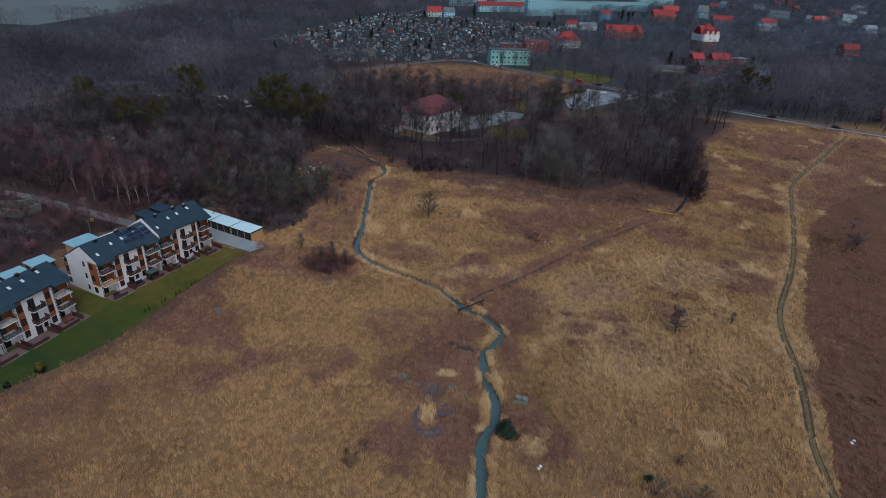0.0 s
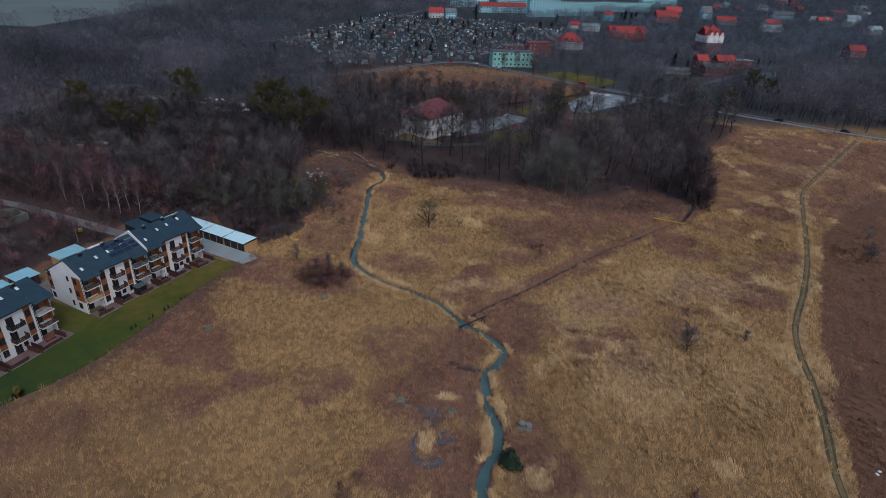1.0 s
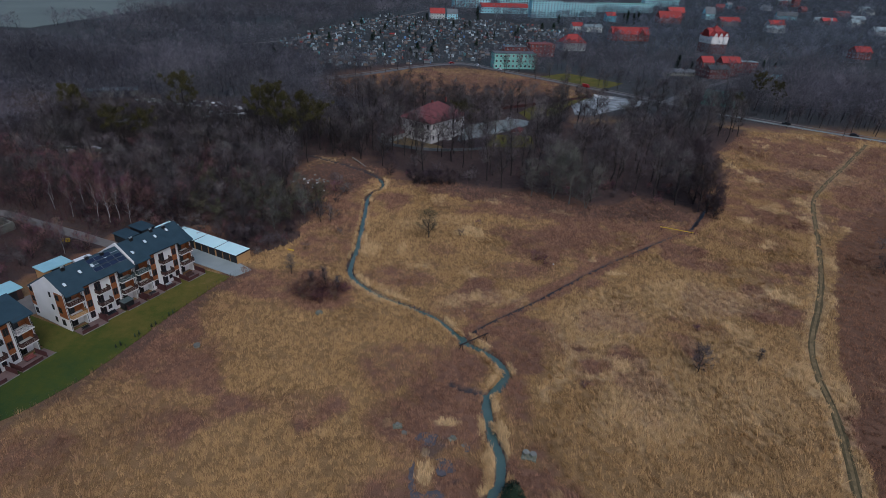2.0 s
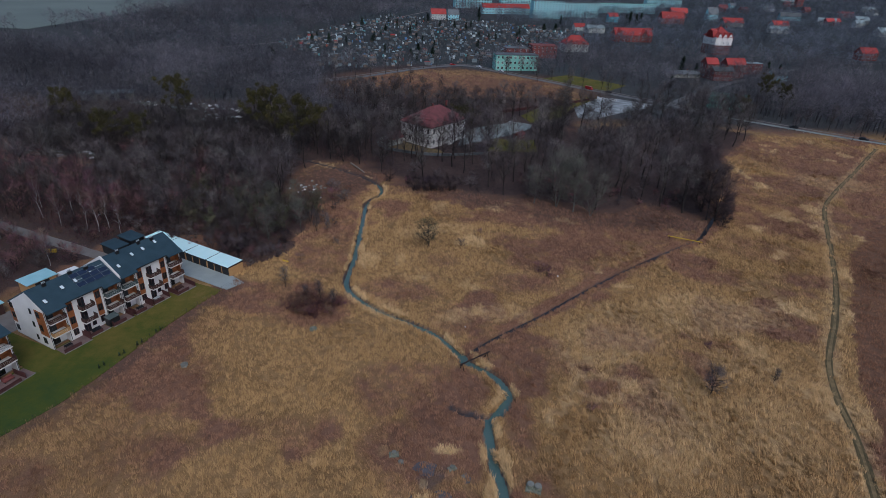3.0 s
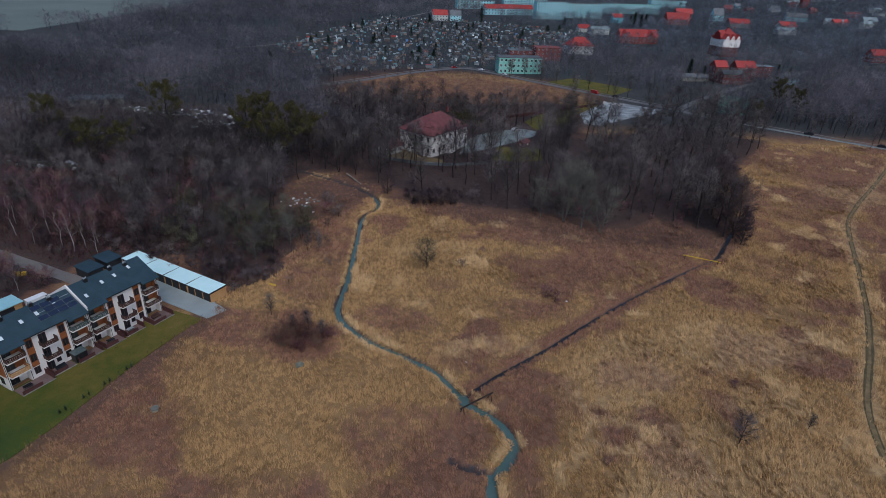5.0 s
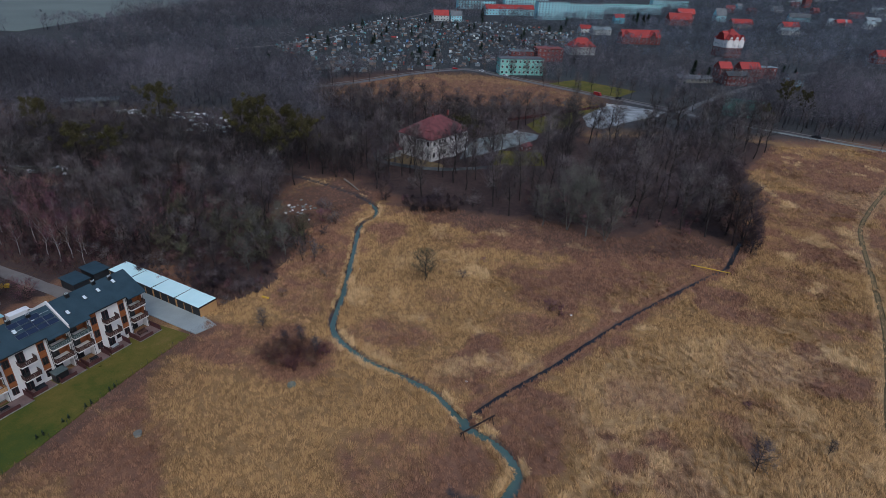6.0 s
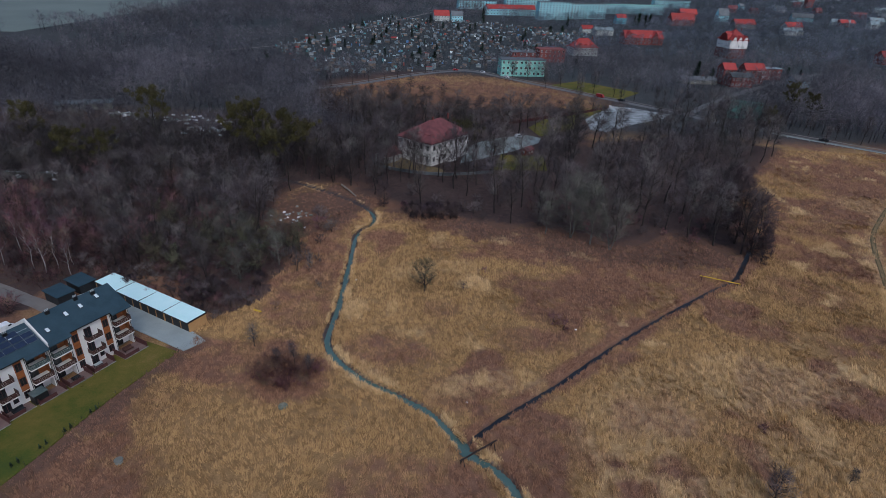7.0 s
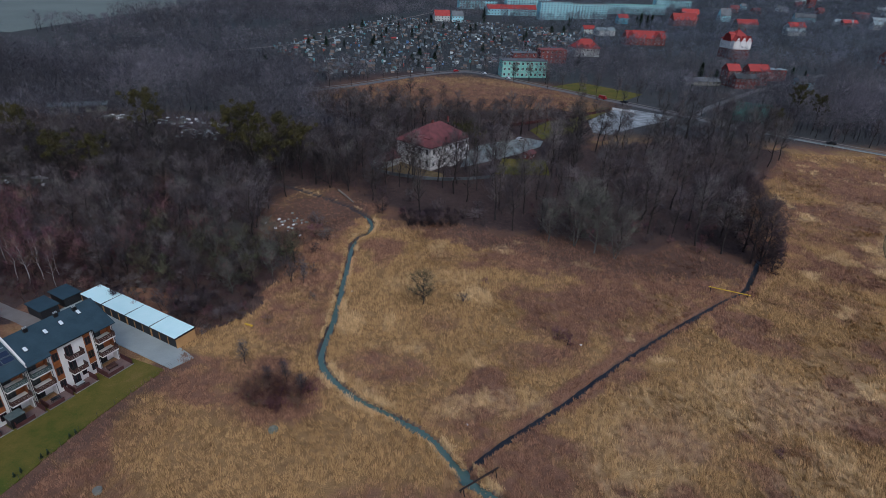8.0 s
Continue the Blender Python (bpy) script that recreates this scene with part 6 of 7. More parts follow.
def plant(kind, x, y, scale=1.0, turn=0.0, label="", wide=1.0, group=""):
    words = TREE_WORDS[kind[0]]
    z = float(land(x, y)) - 0.05
    ob = thing("bush" if kind[0] in ("bush", "thicket") else "tree", x, y, z, turn, label or words[0], words[1], group)
    ob.scale = (scale * wide, scale * wide, scale)
    wood, crown, extra = KINDS[kind]
    part("trunk" if kind[0] not in ("bush", "thicket") else "branchwork", wood, None, ob)
    part("crown", crown, None, ob)
    if extra:
        part("mistletoe", extra, None, ob, "olive-green mistletoe clumps")
    return ob


rng = random.Random(5)
TREES = []


REST = []


def fill(poly, gap, limit, pick, ymax=1e9, keep=None, group="", single=lambda x, y: True):
    """Scatters trees over an area, none nearer to another than the gap; those for which single() fails go into one joined wood."""
    lo, hi = np.min(poly, 0), np.max(poly, 0)
    n = limit * 40
    r = np.random.RandomState(limit + int(lo[1]))
    x, y = r.uniform(lo[0], hi[0], n), r.uniform(lo[1], min(hi[1], ymax), n)
    ok = inside(x, y, poly) & ~clear(x, y) & (away(x, y, LANE) > 4)
    made = 0
    for x, y in zip(x[ok].tolist(), y[ok].tolist()):
        if made >= limit:
            break
        if (keep and not keep(x, y)) or any((x - a) ** 2 + (y - b) ** 2 < gap ** 2 for a, b in TREES):
            continue
        TREES.append((x, y))
        kind, s = pick(x, y)
        turn = rng.uniform(0, 360)
        made += 1
        if single(x, y):
            plant(kind, x, y, s, turn, group=group)
        else:
            REST.append((kind, x, y, s, turn))


def join_rest(name, label, rows):
    """The trees too many to count, as one wood in two meshes' worth of arrays."""
    vs, ns, fs, ms, ts, k = [], [], [], [], [], 0
    dice = random.Random(77)
    for kind, x, y, s, turn in rows:
        tone = dice.random()
        for which in (0, 1):
            me = KINDS[kind][which]
            key = kind, which
            if key not in ARRAYS:
                me.calc_loop_triangles()
                v = np.empty(len(me.vertices) * 3, np.float32)
                me.vertices.foreach_get("co", v)
                t = np.empty(len(me.loop_triangles) * 3, np.int32)
                me.loop_triangles.foreach_get("vertices", t)
                v, t = v.reshape(-1, 3), t.reshape(-1, 3)
                o = np.empty(v.size, np.float32)
                me.vertices.foreach_get("normal", o)
                o = o.reshape(-1, 3)
                if which:
                    o, t = crown_normals(v, np.array([0.0, 0.0, np.percentile(v[:, 2], 40)]), t)
                ARRAYS[key] = v, t, o
            v, t, o = ARRAYS[key]
            c, q = math.cos(radians(turn)) * s, math.sin(radians(turn)) * s
            w = np.stack([v[:, 0] * c - v[:, 1] * q + x, v[:, 0] * q + v[:, 1] * c + y, v[:, 2] * s + float(land(x, y)) - 0.05], -1)
            vs.append(w)
            ns.append(np.stack([o[:, 0] * c - o[:, 1] * q, o[:, 0] * q + o[:, 1] * c, o[:, 2] * s], -1) / s)
            fs.append(t + k)
            ts.append(np.full(len(v), tone, np.float32))
            ms.append(np.full(len(t), which, np.int32))
            k += len(v)
    me = fast_mesh(name, np.concatenate(vs), np.concatenate(fs), M["bark"], {"tone": np.concatenate(ts)})
    me.materials.append(M["twig"])
    me.polygons.foreach_set("material_index", np.concatenate(ms))
    set_normals(me, np.concatenate(ns))
    return tagged(new(name, me), label, "woods", kind="stuff")


ARRAYS = {}
# trees that can be told apart
for kind, x, y, s, lab in ((("mistle", 0), -114, 252, 1.0, ""), (("mistle", 1), -68, 231, 1.0, ""), (("mistle", 0), -60, 235, 0.92, ""), (("mistle", 1), -76, 236, 0.9, ""), (("mistle", 2), -62, 226, 1.0, ""), (("mistle", 2), -123, 214, 1.0, ""), (("mistle", 2), -114, 219, 0.9, ""),
                           (("mistle", 2), -53, 237, 1.0, ""), (("mistle", 2), 5, 256, 0.95, ""), (("mistle", 1), 178, 352, 0.8, ""), (("mistle", 0), 186, 346, 0.7, ""), (("mistle", 2), 150, 318, 0.8, ""),
                           (("mistle", 0), -150, 236, 0.85, ""),
                           (("grey", 0), 36, 194, 1.0, ""), (("grey", 1), 41, 190, 1.05, ""), (("grey", 1), 29, 196, 0.8, ""), (("grey", 0), 46, 187, 0.85, ""), (("grey", 1), 38, 200, 1.1, ""), (("grey", 1), -52, 172, 0.7, ""), (("grey", 0), -60, 176, 0.7, ""),
                           (("tall", 0), 84, 189, 1.0, ""), (("tall", 1), 78, 194, 1.05, ""), (("dark", 0), 85, 196, 0.95, ""), (("dark", 1), 87, 206, 1.0, ""), (("tall", 2), 82, 205, 1.05, ""), (("dark", 1), 90, 215, 0.9, ""),
                           (("dark", 0), 86, 187, 0.75, ""), (("dark", 1), 88, 191.5, 0.9, ""), (("dark", 1), 86.5, 183, 0.4, ""), (("dark", 0), 89, 187, 0.42, ""), (("dark", 1), 90.5, 192, 0.45, ""), (("dark", 1), -21, 210, 0.46, "dark dense bare bush beside the creek"),
                           (("birch", 0), -100, 159.5, 1.0, ""), (("birch", 1), -96, 158, 1.1, ""), (("birch", 0), -94.5, 160.5, 0.95, ""), (("birch", 1), -108.5, 161, 1.0, ""), (("birch", 0), -109, 168, 0.9, ""),
                           (("birch", 1), -92.5, 163, 1.05, ""), (("birch", 0), -122, 173, 0.9, ""), (("birch", 1), -89.6, 157.5, 0.9, ""), (("birch", 0), -117, 166, 1.0, ""), (("birch", 1), -105, 172, 1.1, ""), (("birch", 0), -96.5, 138, 0.75, ""),
                           (("olive", 0), -53.5, 171.8, 0.95, ""), (("low", 1), -48.8, 166.1, 0.62, ""), (("olive", 0), -47.2, 173.3, 0.85, ""), (("grey", 1), -42.4, 167.6, 0.55, ""), (("olive", 0), -40.5, 171.7, 0.95, ""), (("low", 1), -37.1, 165.2, 0.62, ""), (("olive", 0), -54.0, 180.1, 0.85, ""), (("grey", 1), -47.2, 181.0, 0.55, ""), (("olive", 0), -45.2, 161.4, 0.95, ""), (("low", 1), -43.2, 178.8, 0.62, ""), (("olive", 0), -53.4, 163.3, 0.85, ""), (("grey", 1), -48.9, 158.2, 0.55, ""), (("olive", 0), -38.7, 174.4, 0.95, ""),
                           (("small", 0), -4.8, 158.8, 1.0, ""), (("small", 1), 51.9, 103.3, 1.0, ""), (("sapling", 0), -37.4, 134.0, 1.0, ""), (("sapling", 1), -24.6, 126.4, 0.9, ""), (("sapling", 1), -31.0, 128.6, 0.85, ""), (("sapling", 0), -28.2, 129.6, 0.9, ""), (("sapling", 1), 65.7, 107.4, 0.7, ""), (("sapling", 0), -34, 165, 0.9, "")):
    TREES.append((x, y))
    plant(kind, x, y, s, (x * 37 + y * 11) % 360, lab)

fill([(-41, 164), (-56, 159), (-90, 163), (-112, 162), (-150, 172), (-150, 182), (-90, 182), (-50, 178)], 5.0, 42,
     lambda x, y: ((("olive", rng.randrange(2)), rng.uniform(0.9, 1.3)) if rng.random() < 0.3 and x > -75 else (("low", rng.randrange(4)), rng.uniform(0.75, 1.1)) if rng.random() < 0.7 or x > -80 else (("red", rng.randrange(2)), rng.uniform(1.0, 1.4))), group="western wood")
fill(WOOD_WEST, 5.6, 215, lambda x, y: ((("low", rng.randrange(4)), rng.uniform(0.85, 1.3)) if rng.random() < 0.55 else (("tall" if y < 205 else "hazy", rng.randrange(4)), rng.uniform(0.65, 0.95)) if rng.random() < (0.75 if x > -80 else 0.4) else (("red", rng.randrange(2)), rng.uniform(1.0, 1.5))),
     ymax=262, keep=lambda x, y: x > -165, group="western wood", single=lambda x, y: y < 205)
fill(WOOD_EAST, 6.4, 98, lambda x, y: ((("tall" if y < 222 else "hazy", rng.randrange(4)), rng.uniform(0.75, 1.08)) if rng.random() < 0.9 else (("low", rng.randrange(4)), rng.uniform(0.8, 1.2))), group="eastern wood", keep=lambda x, y: not (-24 < x < 14 and y < 252) or rng.random() < 0.35, single=lambda x, y: y < 222)
fill([(-34, 282), (-12, 286), (8, 290), (36, 308), (70, 345), (46, 318), (10, 316), (-70, 325), (-60, 310)], 5.5, 58, lambda x, y: (("hazy", rng.randrange(4)), rng.uniform(0.6, 0.9)), single=lambda x, y: False)
fill([(60, 318), (-40, 325), (-80, 365), (-30, 400), (0, 360), (50, 350), (80, 366)], 8.0, 30, lambda x, y: (("low", rng.randrange(4)), rng.uniform(0.45, 0.8)), single=lambda x, y: False)
for x, y, s in ((-22, 247, 0.8), (-14, 240, 0.85), (-5, 241, 0.8), (2, 240, 0.9), (8, 245, 0.85), (14, 247, 0.95), (19, 251, 0.9), (38, 259, 0.95), (36, 246, 0.9),
                (-30, 262, 0.8), (-27, 272, 0.8), (-24, 284, 0.85), (16, 286, 0.8), (4, 288, 0.8), (-3, 235, 0.7), (-18, 234, 0.7), (9, 234, 0.75), (44, 280, 0.85), (24, 296, 0.8)):
    TREES.append((x, y))
    plant(("tall", int(x) % 4), x, y, s, (x * 37 + y * 11) % 360, "tall bare tree beside the manor", group="manor trees")
join_rest("wood", "bare brown trees standing thick in the woods", REST)
# bushes and young growth along the edges
for kind, x, y, s, lab in ((("thicket", 0), -33.0, 124.4, 1.0, ""), (("thicket", 1), -30.2, 122.8, 1.1, ""), (("thicket", 0), -27.4, 123.0, 1.1, ""), (("thicket", 1), -24.6, 124.0, 1.0, ""), (("thicket", 0), -30.8, 126.4, 1.15, ""), (("thicket", 1), -27.0, 126.8, 1.1, ""), (("thicket", 0), -23.6, 127.2, 0.8, ""),
                           (("bush", 0), -54.5, 150.5, 1.1, ""), (("bush", 0), -52.6, 152.0, 1.0, ""), (("bush", 1), 24.8, 148.2, 0.9, ""), (("bush", 1), 26.6, 146.2, 0.8, ""), (("bush", 0), 4.6, 161, 0.6, ""),
                           (("bush", 0), -40, 200.5, 0.9, ""), (("bush", 2), -12, 201.5, 1.15, "low dark hedge-like bush at the wood's edge"), (("bush", 2), -10.0, 202.1, 1.0, "low dark hedge-like bush at the wood's edge"), (("bush", 2), -8, 202, 1.15, "low dark hedge-like bush at the wood's edge"), (("bush", 2), -6.0, 202.6, 1.0, "low dark hedge-like bush at the wood's edge"),
                           (("bush", 2), -4, 202.4, 1.15, "low dark hedge-like bush at the wood's edge"), (("bush", 2), -2.0, 203.0, 1.0, "low dark hedge-like bush at the wood's edge"), (("bush", 2), 0.5, 203, 1.15, "low dark hedge-like bush at the wood's edge"), (("bush", 2), 2.5, 203.6, 1.0, "low dark hedge-like bush at the wood's edge"),
                           (("bush", 1), -12.6, 63.0, 0.8, ""), (("bush", 1), -11.4, 66.5, 0.5, ""), (("bush", 0), 34, 60, 0.8, ""), (("bush", 0), 38, 57, 0.9, ""), (("bush", 1), 40, 66, 0.5, ""),
                           (("bush", 1), 57, 118, 0.5, ""), (("bush", 1), 28, 97, 0.45, ""), (("bush", 0), 120, 150, 1.2, ""), (("bush", 0), 124, 154, 1.0, ""), (("bush", 0), 130, 166, 0.9, ""),
                           (("bush", 1), -106, 146, 1.3, ""), (("bush", 1), -112, 148, 1.2, ""), (("bush", 1), -101, 141, 1.4, ""), (("bush", 1), -106, 138, 1.2, ""), (("bush", 0), -98, 137, 1.2, ""),
                           (("bush", 0), -33, 170, 0.6, ""), (("bush", 0), -30, 158, 0.5, ""), (("bush", 1), 10, 170, 0.5, "")):
    plant(kind, x, y, s, (x * 53 + y * 7) % 360, lab)
for poly, n in (([(-45, 170), (-58, 165), (-110, 168), (-110, 185), (-55, 190)], 40), ([(-20, 208), (90, 190), (100, 212), (30, 215), (-18, 224)], 30), ([(-36, 140), (-45, 160), (-44, 200), (-32, 200)], 8)):
    fill(poly, 3.0, n, lambda x, y: (("bush", rng.randrange(2)), rng.uniform(0.6, 1.2)), group="undergrowth")
fill([(-140, 118), (-102, 116), (-96, 136), (-90, 142), (-112, 156), (-140, 162)], 4.0, 34, lambda x, y: ((("bush", rng.choice((0, 1, 1))), rng.uniform(0.9, 1.6)) if rng.random() < 0.8 else (("red", rng.randrange(2)), rng.uniform(0.7, 1.0))), group="undergrowth")
fill([(-98, 152), (-84, 156), (-48, 142), (-42, 150), (-44, 164), (-80, 168), (-110, 166)], 3.0, 75, lambda x, y: (("bush", rng.choice((0, 0, 1, 2))), rng.uniform(0.5, 1.0)), group="undergrowth")
# trees before the brick houses and the villa
for x, y, s in ((188, 457, 0.55), (196, 452, 0.6), (205, 454, 0.55), (213, 461, 0.6), (222, 464, 0.6), (229, 470, 0.5), (180, 452, 0.5), (170, 450, 0.55), (160, 452, 0.5), (246, 594, 0.36), (270, 600, 0.36), (184, 676, 0.4), (204, 679, 0.42), (60, 452, 0.5), (49, 451, 0.55), (105, 570, 0.6), (117, 572, 0.55)):
    plant(("hazy", int(x) % 4), x, y, s, (x * 31) % 360, "bare garden tree before the town houses", group="town trees")
# street trees
for k in range(0, len(ROAD) - 1, 3):
    p = ROAD[k]
    if 20 < p[0] < 215 and k % 2 == 0:
        plant(("tall", k % 4), p[0] - 4.6, p[1] - 4.6, rng.uniform(0.45, 0.62), k * 40, "bare street tree beside the main road", group="street trees")
    if -90 < p[0] < 230:
        plant(("tall", (k + 1) % 4), p[0] + 6.5, p[1] + 6.0, rng.uniform(0.5, 0.7), k * 70, "bare street tree beside the main road", group="street trees")


def conifer(x, y, H, r, label, name="conifer", z=None, mat_key="evergreen"):
    """An evergreen: a trunk and whorls of drooping needled sprays."""
    rg = random.Random(int(x * 7 + y * 13))
    ob = thing(name, x, y, float(land(x, y)) if z is None else z, 0, label, "evergreen")
    part("trunk", Geo().tube([(0, 0, -0.2), (0, 0, H * 0.9)], [0.03 * H ** 0.7, 0.02], 5), M["bark"], ob)
    v, f = [], []
    n = int(260 + 40 * min(H, 12))
    for k in range(n):
        t = rg.random() ** 0.8
        z = H * (0.06 + 0.94 * t)
        q = r * (1 - t) ** 0.85 * rg.uniform(0.25, 1.1) + 0.04 * r
        a = rg.uniform(0, 6.283)
        p = Vector((q * math.cos(a), q * math.sin(a), z))
        out = Vector((math.cos(a), math.sin(a), rg.uniform(-0.3, 0.9)))
        s = Vector((-math.sin(a), math.cos(a), rg.uniform(-0.3, 0.3))) * r * 0.16
        i = len(v)
        v += [tuple(p - s), tuple(p + s), tuple(p + out * r * 0.42)]
        f.append((i, i + 1, i + 2))
    part("crown", as_mesh("crown", (v, f), M[mat_key]), None, ob)
    return ob


def evergreen_bush(x, y, balls, label):
    """A broad evergreen: short stems under rounded masses of small leaves."""
    rg = random.Random(int(x * 5 + y))
    ob = thing("evergreen_bush", x, y, float(land(x, y)) - 0.1, 0, label, "bush")
    v, f, g = [], [], Geo()
    for cx, cy, cz, r in balls:
        g.tube([(cx * 0.3, cy * 0.3, -0.2), (cx * 0.8, cy * 0.8, cz)], [0.08, 0.03], 5)
        a, b = leaf_ball(rg, (cx, cy, cz), r, int(420 * r), 0.26)
        f += [tuple(i + len(v) for i in t) for t in b]
        v += a
    part("stems", g, M["bark"], ob)
    part("crown", as_mesh("crown", (v, f), M["evergreen"]), None, ob)
    return ob


evergreen_bush(12.2, 71.4, [(-0.5, 0.2, 1.0, 1.2), (0.7, -0.3, 0.9, 1.1), (0.2, 0.8, 1.3, 1.1), (-1.0, -0.6, 0.7, 0.8), (1.4, -1.0, 0.6, 0.8), (0.3, -1.1, 0.8, 0.9)], "broad dark evergreen bush beside the creek")
evergreen_bush(33.7, 62.8, [(0, 0, 0.4, 0.6), (0.6, 0.3, 0.35, 0.45)], "low dark evergreen bush in rough grass")
conifer(-72.6, 80.7, 1.9, 0.95, "small golden-green thuja at the lawn's edge", "thuja", mat_key="goldthuja")
conifer(-75.4, 76.0, 1.3, 0.6, "small dark thuja at the lawn's edge", "thuja")
for x, y in ((-63.2, 101.7), (-61.4, 105.5), (-59.8, 109.2), (-58.1, 113.5)):
    for k, (dx, dy, H) in enumerate(((-0.25, -0.45, 1.25), (0.2, 0.4, 1.45))):
        conifer(x + dx, y + dy, H * 0.85, 0.21, "slim dark thuja of a pair planted along the lawn's edge", "thuja")
for x, y, H in ((176, 480, 13), (183, 470, 10), (96, 528, 8), (66, 560, 10), (-140, 470, 9), (410, 560, 16), (418, 566, 18), (426, 560, 15), (250, 880, 16), (244, 890, 18), (236, 880, 14), (262, 900, 16), (30, 900, 14), (140, 850, 12),
                (255, 505, 9), (262, 500, 8), (-60, 520, 7), (-20, 560, 7), (-80, 600, 8), (40, 640, 8), (-50, 660, 9), (10, 720, 9), (-100, 560, 7), (70, 700, 9), (0, 610, 7), (-30, 480, 6), (20, 570, 8), (-70, 720, 9),
                (200, 470, 8), (205, 500, 9), (150, 425, 7)):
    conifer(x, y, H, H * 0.2, "dark green conifer among the gardens")
green_dice = random.Random(8)
for k in range(46):
    x, y = green_dice.uniform(-140, 130), green_dice.uniform(470, 860)
    if bool(inside(np.array([x]), np.array([y]), ALLOT)[0]):
        H = green_dice.uniform(3.5, 8)
        conifer(x, y, H, H * green_dice.uniform(0.24, 0.36), "dark green conifer in an allotment garden")
plant(("olive", 0), 41, 59, 0.35, 40, "low olive-brown bush in rough grass")


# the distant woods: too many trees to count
def far_wood(name, label, test, xs, ys, gap, seed, H, twigs, width, material="hazedtwig", reach=0.2):
    """A wood of many small trees: stems and rounded crowns of thin sprays."""
    r = np.random.RandomState(seed)
    pts = []
    for y in np.arange(ys[0], ys[1], gap):
        for x in np.arange(xs[0], xs[1], gap):
            pts.append((x + r.uniform(-0.45, 0.45) * gap, y + r.uniform(-0.45, 0.45) * gap))
    p = np.array(pts)
    p = p[test(p[:, 0], p[:, 1])]
    n = len(p)
    h = H * r.uniform(0.7, 1.2, n) * (0.82 + 0.4 * vnoise(p[:, 0], p[:, 1], 30, 76))
    rad = h * r.uniform(0.26, 0.44, n)
    tone = np.clip(r.normal(0.45, 0.22, n) + (vnoise(p[:, 0], p[:, 1], 38, 75) - 0.5) * 0.9, 0, 1)
    middle = np.stack([p[:, 0], p[:, 1], h * 0.55], -1)
    # sprays of twigs: thin triangles in a rounded crown, mostly pointing outward and up
    t = r.uniform(0, 1, (n, twigs)) ** 0.75
    a = r.uniform(0, 2 * np.pi, (n, twigs))
    env = np.sin(np.pi * np.clip(0.12 + t * 0.86, 0, 1)) ** 0.7
    q = rad[:, None] * env * r.uniform(0.02, 1, (n, twigs)) ** 0.4
    z = h[:, None] * (0.22 + 0.72 * t)
    base = np.stack([p[:, :1] + q * np.cos(a), p[:, 1:] + q * np.sin(a), z], -1)
    d = np.stack([np.cos(a) * 0.8, np.sin(a) * 0.8, 1.1 * t - 0.15], -1) + r.normal(0, 0.55, (n, twigs, 3))
    d /= np.linalg.norm(d, axis=-1, keepdims=True)
    ln = (h[:, None, None] * reach) * r.uniform(0.6, 1.4, (n, twigs, 1))
    s = np.cross(d, (base - middle[:, None]) + r.normal(0, 0.4, (n, twigs, 3)) * rad[:, None, None])
    s /= np.linalg.norm(s, axis=-1, keepdims=True) + 1e-6
    s *= width * 0.5
    tri = np.stack([base - s, base + s, base + d * ln], 2).reshape(-1, 3)
    # trunks: three-sided tapering stems
    k = 0.009 * h + 0.04
    ang = np.arange(3) * 2.0944
    foot = np.stack([p[:, :1] + k[:, None] * np.cos(ang), p[:, 1:] + k[:, None] * np.sin(ang), np.full((n, 3), -0.3)], -1)
    top = np.stack([p[:, 0], p[:, 1], h * 0.85], -1)[:, None, :]
    stem = np.concatenate([np.stack([foot[:, i], foot[:, (i + 1) % 3], top[:, 0]], 1) for i in range(3)], 1).reshape(-1, 3)
    v = [tri, stem]
    f = [np.arange(len(tri) + len(stem)).reshape(-1, 3)]
    tones = [np.repeat(tone, twigs * 3), np.repeat(tone * 0.5, 9)]
    mids = [np.repeat(middle, twigs * 3, 0), np.repeat(middle, 9, 0)]
    v, f = np.concatenate(v), np.concatenate(f)
    o, f = crown_normals(v, np.concatenate(mids), f)
    me = fast_mesh(name, v, f, M[material], {"tone": np.concatenate(tones)})
    set_normals(me, o)
    return tagged(new(name, me), label, "woods", kind="stuff")


OPEN = [(-60, 315), (-82, 376), (-60, 402), (-30, 438), (4, 464), (30, 446), (66, 411), (86, 370), (62, 348), (40, 331), (20, 318)]
NEAR_ROAD = lambda x, y: (away(x, y, ROAD) < 10) | (away(x, y, BRANCH) < 8) | (away(x, y, ROAD_NORTH) < 8)
HOUSE_SPOTS = np.array([(o.matrix_basis.translation.x, o.matrix_basis.translation.y) for o in bpy.data.objects if o.get("category") in ("house", "villa", "school", "office building", "apartment building", "manor")])


def no_house(x, y, r=13):
    ok = np.ones(len(x), bool)
    for hx, hy in HOUSE_SPOTS:
        ok &= (np.hypot(x - hx, (y - hy + r * 0.35) * 0.9) > r)
    return ok


RUBBLE = [(-122, 303, 20, 9), (-145, 268, 12, 8), (-146, 222, 16, 4), (-110, 285, 14, 9), (-155, 306, 9, 3)]


def in_rubble(x, y):
    k = np.zeros(x.shape, bool)
    for cx, cy, rx, ry in RUBBLE:
        k |= np.hypot((x - cx) / rx, (y - cy) / ry) < 1
    return k


